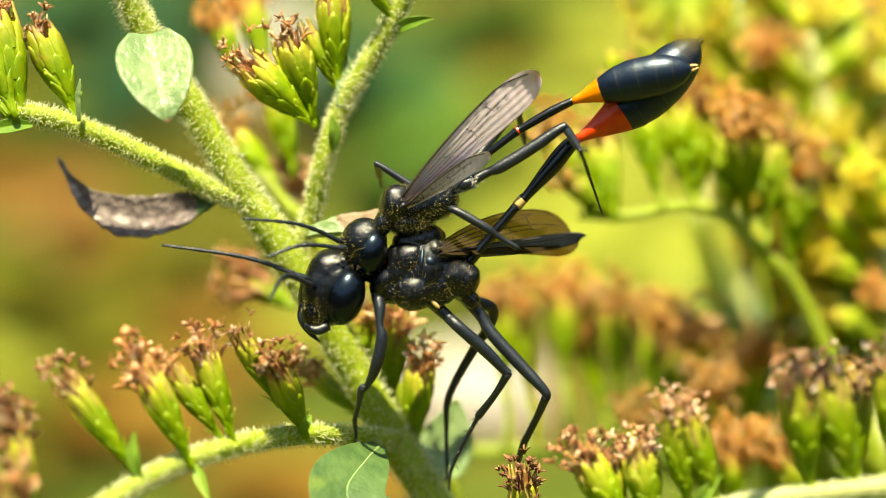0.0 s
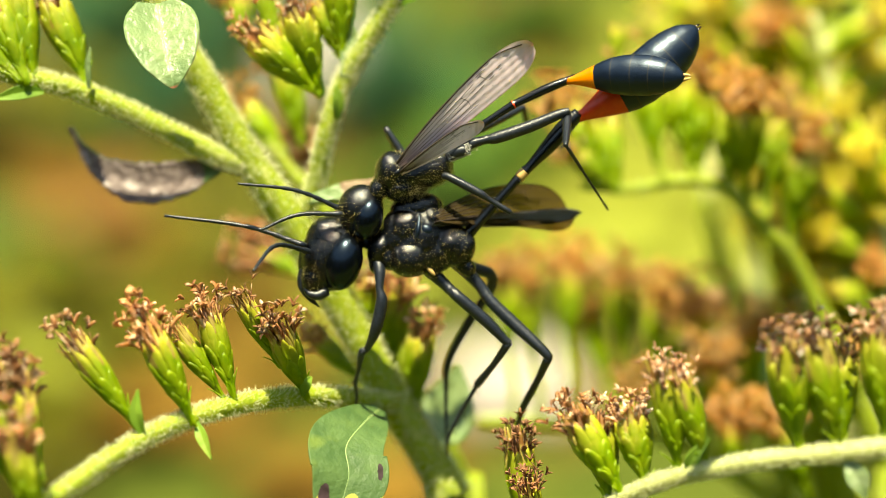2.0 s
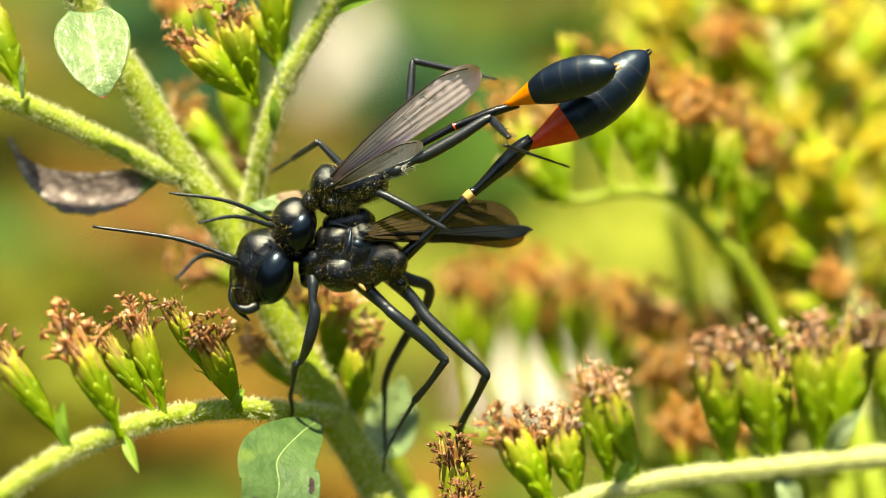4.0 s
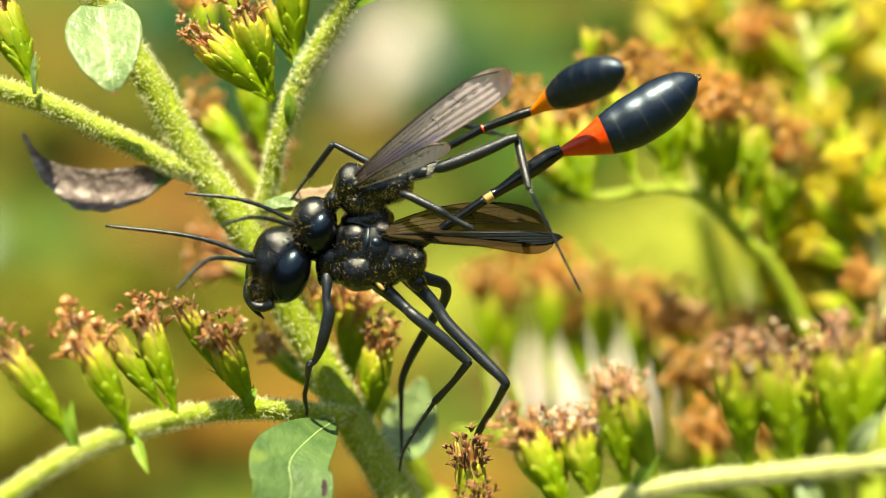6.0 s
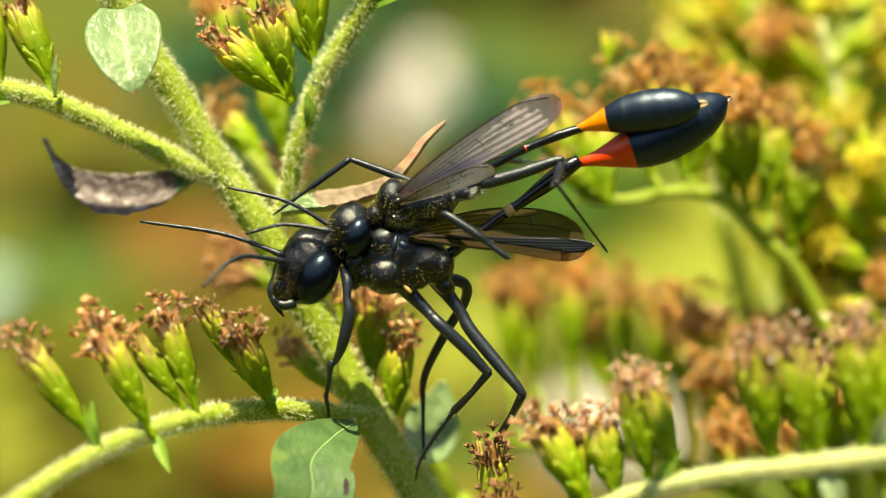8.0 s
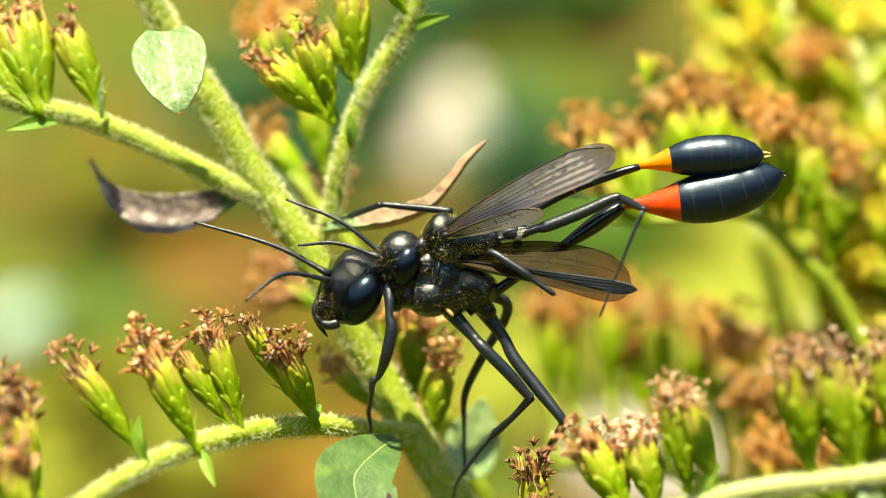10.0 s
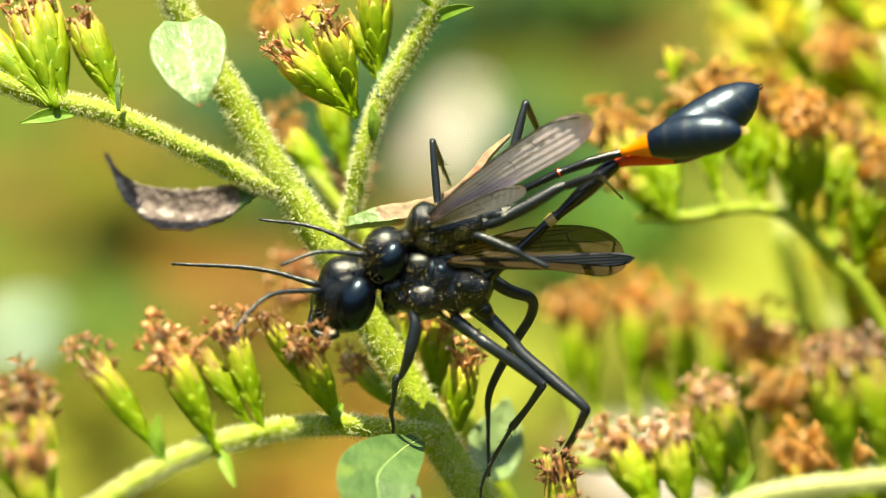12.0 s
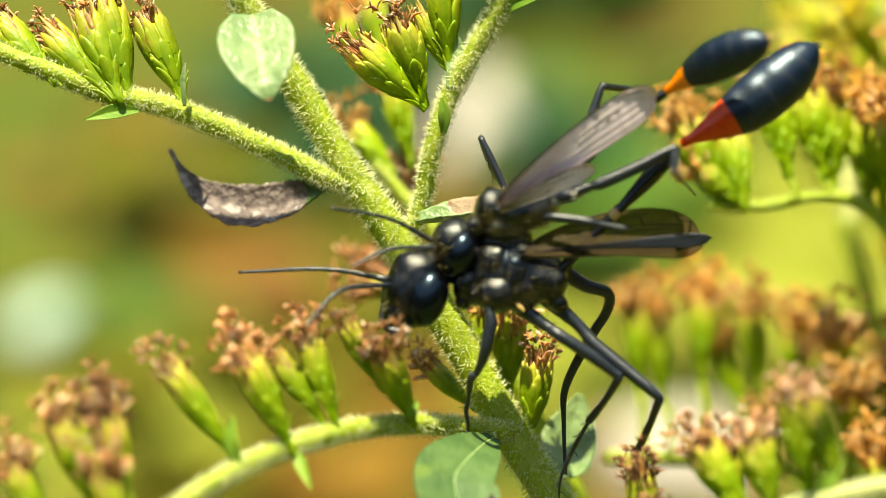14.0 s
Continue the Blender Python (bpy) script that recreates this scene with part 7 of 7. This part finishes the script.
# far front leg
mk = Vector((-3.48, 4.76, 3.29))
md = Vector((math.cos(radians(-32.3)), math.sin(radians(-32.3)), 0))
fem = part("femur", limb([r4(mk + md * 4.0, 0.22), r4(mk + md * 2.4, 0.24), r4(mk + md * 0.8, 0.21), r4(mk, 0.16)]), BLACK_LEG, male, "black front thigh", origin=mk)
keyed(fem, male, [
    (0, -3.49, 4.78, 2.90, 0.0, 0.0),
    (0.5, -3.33, 4.88, 2.90, -6.2, 0.0),
    (1, -3.16, 4.98, 2.90, -30.6, 0.0),
    (1.5, -2.99, 5.09, 2.90, -39.1, 0.0),
    (2, -3.04, 4.93, 2.90, -24.5, 0.0),
    (2.5, -3.08, 4.77, 2.90, -23.2, 0.0),
    (3, -3.12, 4.61, 2.90, -11.6, 0.0),
    (3.2, -3.14, 4.64, 2.90, -15.6, 0.0),
    (5.5, -3.39, 4.96, 2.90, -5.0, 0.0),
    (6, -3.25, 4.48, 2.90, 5.4, 0.0),
    (6.5, -3.98, 3.39, 2.90, 41.3, 0.0),
    (7, -3.39, 4.78, 2.90, 2.4, 0.0),
    (7.2, -3.40, 4.57, 2.90, 6.9, 0.0),
    (9.3, -3.42, 2.47, 2.90, 17.7, 0.0),
    (9.5, -3.43, 2.27, 2.90, 23.3, 0.0),
    (10, -4.00, 2.21, 2.90, 26.7, 0.0),
    (10.5, -2.53, 3.19, 2.90, 5.3, 0.0),
    (11, -1.41, 4.30, 2.90, -47.7, 0.0),
    (11.5, -1.90, 5.05, 2.90, -53.1, 0.0),
    (12, -2.48, 5.36, 2.90, -52.5, 0.0),
    (12.5, -2.88, 4.25, 2.90, -38.8, 0.0),
    (13, -3.14, 3.89, 2.90, -22.1, 0.0),
    (13.5, -3.45, 4.50, 2.90, -62.7, 0.0),
    (14, -3.76, 5.11, 2.90, -32.8, 0.0),
], -32.3)
md = Vector((math.cos(radians(-81.9)), math.sin(radians(-81.9)), 0))
tib = part("shin", limb([r4(mk, 0.2), r4(mk + md * 1.2, 0.2), r4(mk + md * 2.6, 0.19), r4(mk + md * 2.9, 0.1), r4(mk + md * 4.2, 0.1), r4(mk + md * 5.4, 0.05)], spines=10), BLACK_LEG, male, "black front shin and foot", origin=mk)
keyed(tib, male, [
    (0, -3.49, 4.78, 2.90, 0.0, -77.2),
    (0.5, -3.33, 4.88, 2.90, 2.5, -77.8),
    (1, -3.16, 4.98, 2.90, 5.2, -78.4),
    (1.5, -2.99, 5.09, 2.90, 8.2, -79.0),
    (2, -3.04, 4.93, 2.90, 9.1, -78.8),
    (2.5, -3.08, 4.77, 2.90, 10.0, -78.7),
    (3, -3.12, 4.61, 2.90, 10.9, -78.5),
    (3.2, -3.14, 4.64, 2.90, -13.1, -77.6),
    (5.5, -3.39, 4.96, 2.90, -70.7, -0.0),
    (6, -3.25, 4.48, 2.90, -49.2, -31.7),
    (6.5, -3.98, 3.39, 2.90, -55.6, -57.7),
    (7, -3.39, 4.78, 2.90, -55.7, -0.0),
    (7.2, -3.40, 4.57, 2.90, -57.2, -0.0),
    (9.3, -3.42, 2.47, 2.90, -78.7, -28.7),
    (9.5, -3.43, 2.27, 2.90, -81.2, -29.9),
    (10, -4.00, 2.21, 2.90, -82.5, -39.1),
    (10.5, -2.53, 3.19, 2.90, -75.4, -0.0),
    (11, -1.41, 4.30, 2.90, -30.6, -76.4),
    (11.5, -1.90, 5.05, 2.90, 17.6, -70.6),
    (12, -2.48, 5.36, 2.90, 7.4, -66.8),
    (12.5, -2.88, 4.25, 2.90, -3.0, -76.6),
    (13, -3.14, 3.89, 2.90, 0.3, -75.3),
    (13.5, -3.45, 4.50, 2.90, 1.3, -72.4),
    (14, -3.76, 5.11, 2.90, 2.1, -69.4),
], -81.9)
# near hind leg
fem = part("femur", limb([r4((1.79, 3.83, 5.20), 0.34), r4((2.64, 4.26, 5.20), 0.26), r4((3.22, 4.50, 5.20), 0.36), r4((4.90, 5.51, 5.20), 0.36), r4((6.27, 6.45, 5.20), 0.3), r4((6.82, 6.76, 5.20), 0.22)]), BLACK_LEG, male, "black hind thigh", origin=(6.76, 6.69, 4.70))
keyed(fem, male, [
    (0, 6.76, 6.69, 4.70, 0.0, 0.0),
    (0.5, 6.45, 6.82, 4.70, 2.2, 0.0),
    (1, 6.13, 6.80, 4.70, 1.4, 0.0),
    (1.5, 1.38, 6.65, 9.2, 55.3, -60.0),
    (2, 7.05, 5.81, 4.70, -11.7, 0.0),
    (2.5, 6.33, 6.19, 4.70, -5.8, 0.0),
    (3, 6.63, 6.24, 4.70, -4.5, 0.0),
    (3.2, 6.59, 6.19, 4.70, -4.5, 0.0),
    (5.5, 6.12, 5.65, 4.70, 6.8, 0.0),
    (6, 6.86, 4.77, 4.70, -9.9, 0.0),
    (6.5, 7.32, 5.18, 4.70, -11.5, 0.0),
    (7, 7.74, 4.59, 4.70, -15.9, 0.0),
    (7.2, 7.85, 4.33, 4.70, -17.1, 0.0),
    (9.3, 8.96, 1.69, 4.70, -11.1, 0.0),
    (9.5, 9.07, 1.44, 4.70, -17.7, 0.0),
    (10, 9.18, 2.43, 4.70, -9.7, 0.0),
    (10.5, 9.39, 1.35, 4.70, -24.1, 0.0),
    (11, 8.52, 0.89, 4.70, -30.7, 0.0),
    (11.5, 7.70, 3.09, 4.70, -17.5, 0.0),
    (12, 4.80, 2.74, 4.70, -4.8, 0.0),
    (12.5, 7.46, 3.17, 4.70, -13.5, 0.0),
    (13, 7.24, 3.03, 4.70, -6.7, 0.0),
    (13.5, 5.83, 2.66, 4.70, -29.6, 0.0),
    (14, 6.51, 4.21, 4.70, -7.5, 0.0),
], -149.6)
mk = Vector((6.76, 6.69, 4.70))
md = Vector((math.cos(radians(-65.2)), math.sin(radians(-65.2)), 0))
tib = part("shin", limb([r4(mk, 0.24), r4(mk + md * 1.2, 0.26), r4(mk + md * 2.7, 0.2), r4(mk + md * 3.35, 0.13)], spines=14), BLACK_LEG, male, "black hind shin", origin=mk)
keyed(tib, male, [
    (0, 6.76, 6.69, 4.70, 0.0, 61.1),
    (0.5, 6.45, 6.82, 4.70, 9.3, 64.7),
    (1, 6.13, 6.80, 4.70, -24.5, 52.1),
    (1.5, 1.38, 6.65, 9.2, 70.0, -15.0),
    (2, 7.05, 5.81, 4.70, -31.0, 53.9),
    (2.5, 6.33, 6.19, 4.70, -31.6, 57.7),
    (3, 6.63, 6.24, 4.70, -30.7, 61.0),
    (3.2, 6.59, 6.19, 4.70, -24.1, 62.4),
    (5.5, 6.12, 5.65, 4.70, 44.0, 46.5),
    (6, 6.86, 4.77, 4.70, -10.6, 30.7),
    (6.5, 7.32, 5.18, 4.70, -41.8, 53.3),
    (7, 7.74, 4.59, 4.70, -24.4, 59.8),
    (7.2, 7.85, 4.33, 4.70, -26.4, 60.8),
    (9.3, 8.96, 1.69, 4.70, -56.5, 68.1),
    (9.5, 9.07, 1.44, 4.70, -60.1, 68.3),
    (10, 9.18, 2.43, 4.70, 34.7, 62.1),
    (10.5, 9.39, 1.35, 4.70, -52.1, 59.0),
    (11, 8.52, 0.89, 4.70, -34.3, 65.9),
    (11.5, 7.70, 3.09, 4.70, -55.6, 56.1),
    (12, 4.80, 2.74, 4.70, 78.3, 54.8),
    (12.5, 7.46, 3.17, 4.70, 54.0, 57.9),
    (13, 7.24, 3.03, 4.70, 128.5, 77.4),
    (13.5, 5.83, 2.66, 4.70, 287.7, 60.4),
    (14, 6.51, 4.21, 4.70, 330.2, 65.0),
], -65.2)
mk = Vector((7.42, 5.26, 7.55))
md = Vector((math.cos(radians(-64.8)), math.sin(radians(-64.8)), 0))
tarsus = part("foot", limb([r4(mk, 0.11), r4(mk + md * 2.2, 0.1), r4(mk + md * 2.35, 0.075), r4(mk + md * 3.4, 0.085), r4(mk + md * 3.5, 0.065), r4(mk + md * 4.3, 0.075), r4(mk + md * 5.1, 0.06), r4(mk + md * 5.8, 0.075), r4(mk + md * 6.2, 0.04)]), BLACK_LEG, male, "thin jointed black hind foot", origin=mk)
keyed(tarsus, male, [
    (0, 7.42, 5.26, 7.55, 0.0, -54.6),
    (0.5, 7.23, 5.67, 7.64, -8.0, -45.8),
    (1, 6.14, 4.80, 7.26, 19.1, -22.4),
    (1.25, 6.03, 4.65, 7.98, 64.0, -40.0),
    (1.5, 4.51, 6.91, 8.36, 108.8, -60.7),
    (1.75, 6.36, 4.04, 8.03, 60.3, -40.0),
    (2, 6.84, 3.91, 7.33, 11.9, -46.0),
    (2.5, 6.12, 4.47, 7.45, 31.0, -3.5),
    (3, 6.47, 4.67, 7.54, 32.3, -50.4),
    (3.2, 6.61, 4.68, 7.58, 32.3, -50.4),
    (4.4, 7.47, 4.37, 7.33, 67.8, -55.0),
    (5.5, 8.21, 4.84, 7.06, 103.4, -56.6),
    (5.75, 8.17, 3.31, 6.73, 52.6, -45.0),
    (6, 7.55, 2.06, 6.36, 1.9, -0.0),
    (6.5, 6.75, 3.32, 7.31, 16.7, -70.0),
    (7, 7.75, 2.96, 7.51, 31.5, -47.2),
    (7.2, 7.81, 2.75, 7.54, 31.5, -47.2),
    (9.3, 8.32, 0.66, 7.72, -24.2, -39.9),
    (9.5, 8.38, 0.46, 7.72, -24.2, -39.9),
    (10, 10.49, 1.66, 7.57, -47.3, -0.0),
    (10.5, 8.62, -0.14, 7.49, -24.9, -50.7),
    (11, 8.30, -0.42, 7.67, 29.3, -45.4),
    (11.5, 6.77, 1.53, 7.40, 29.3, -76.0),
    (12, 6.62, 3.16, 7.36, 29.3, -76.0),
    (12.5, 9.15, 2.83, 7.45, 29.3, -76.0),
    (13, 7.56, 3.66, 7.87, 29.3, -76.0),
    (13.5, 4.65, 1.58, 7.53, 29.3, -76.0),
    (14, 6.39, 2.84, 7.65, 29.3, -76.0),
], -64.8)


def motions():
    for ob, base, rows, heading in KEYED:
        h = pose(0, 0, 0, 0, 0, heading)
        out = []
        for t, x, y, z, turn, tip in rows:
            p = (Vector((x, y, z)) - base) * 0.001
            out.append((t, Matrix.Translation(p) @ pose(0, 0, 0, 0, 0, turn) @ h @ pose(0, 0, 0, 0, -tip, 0) @ h.inverted()))
        walk(ob, out)
    walk(sprig, [(t, STAND @ Matrix.Translation(Vector((x, y, z)) * 0.001)) for t, x, y, z in SPRIG_ROWS])


motions()
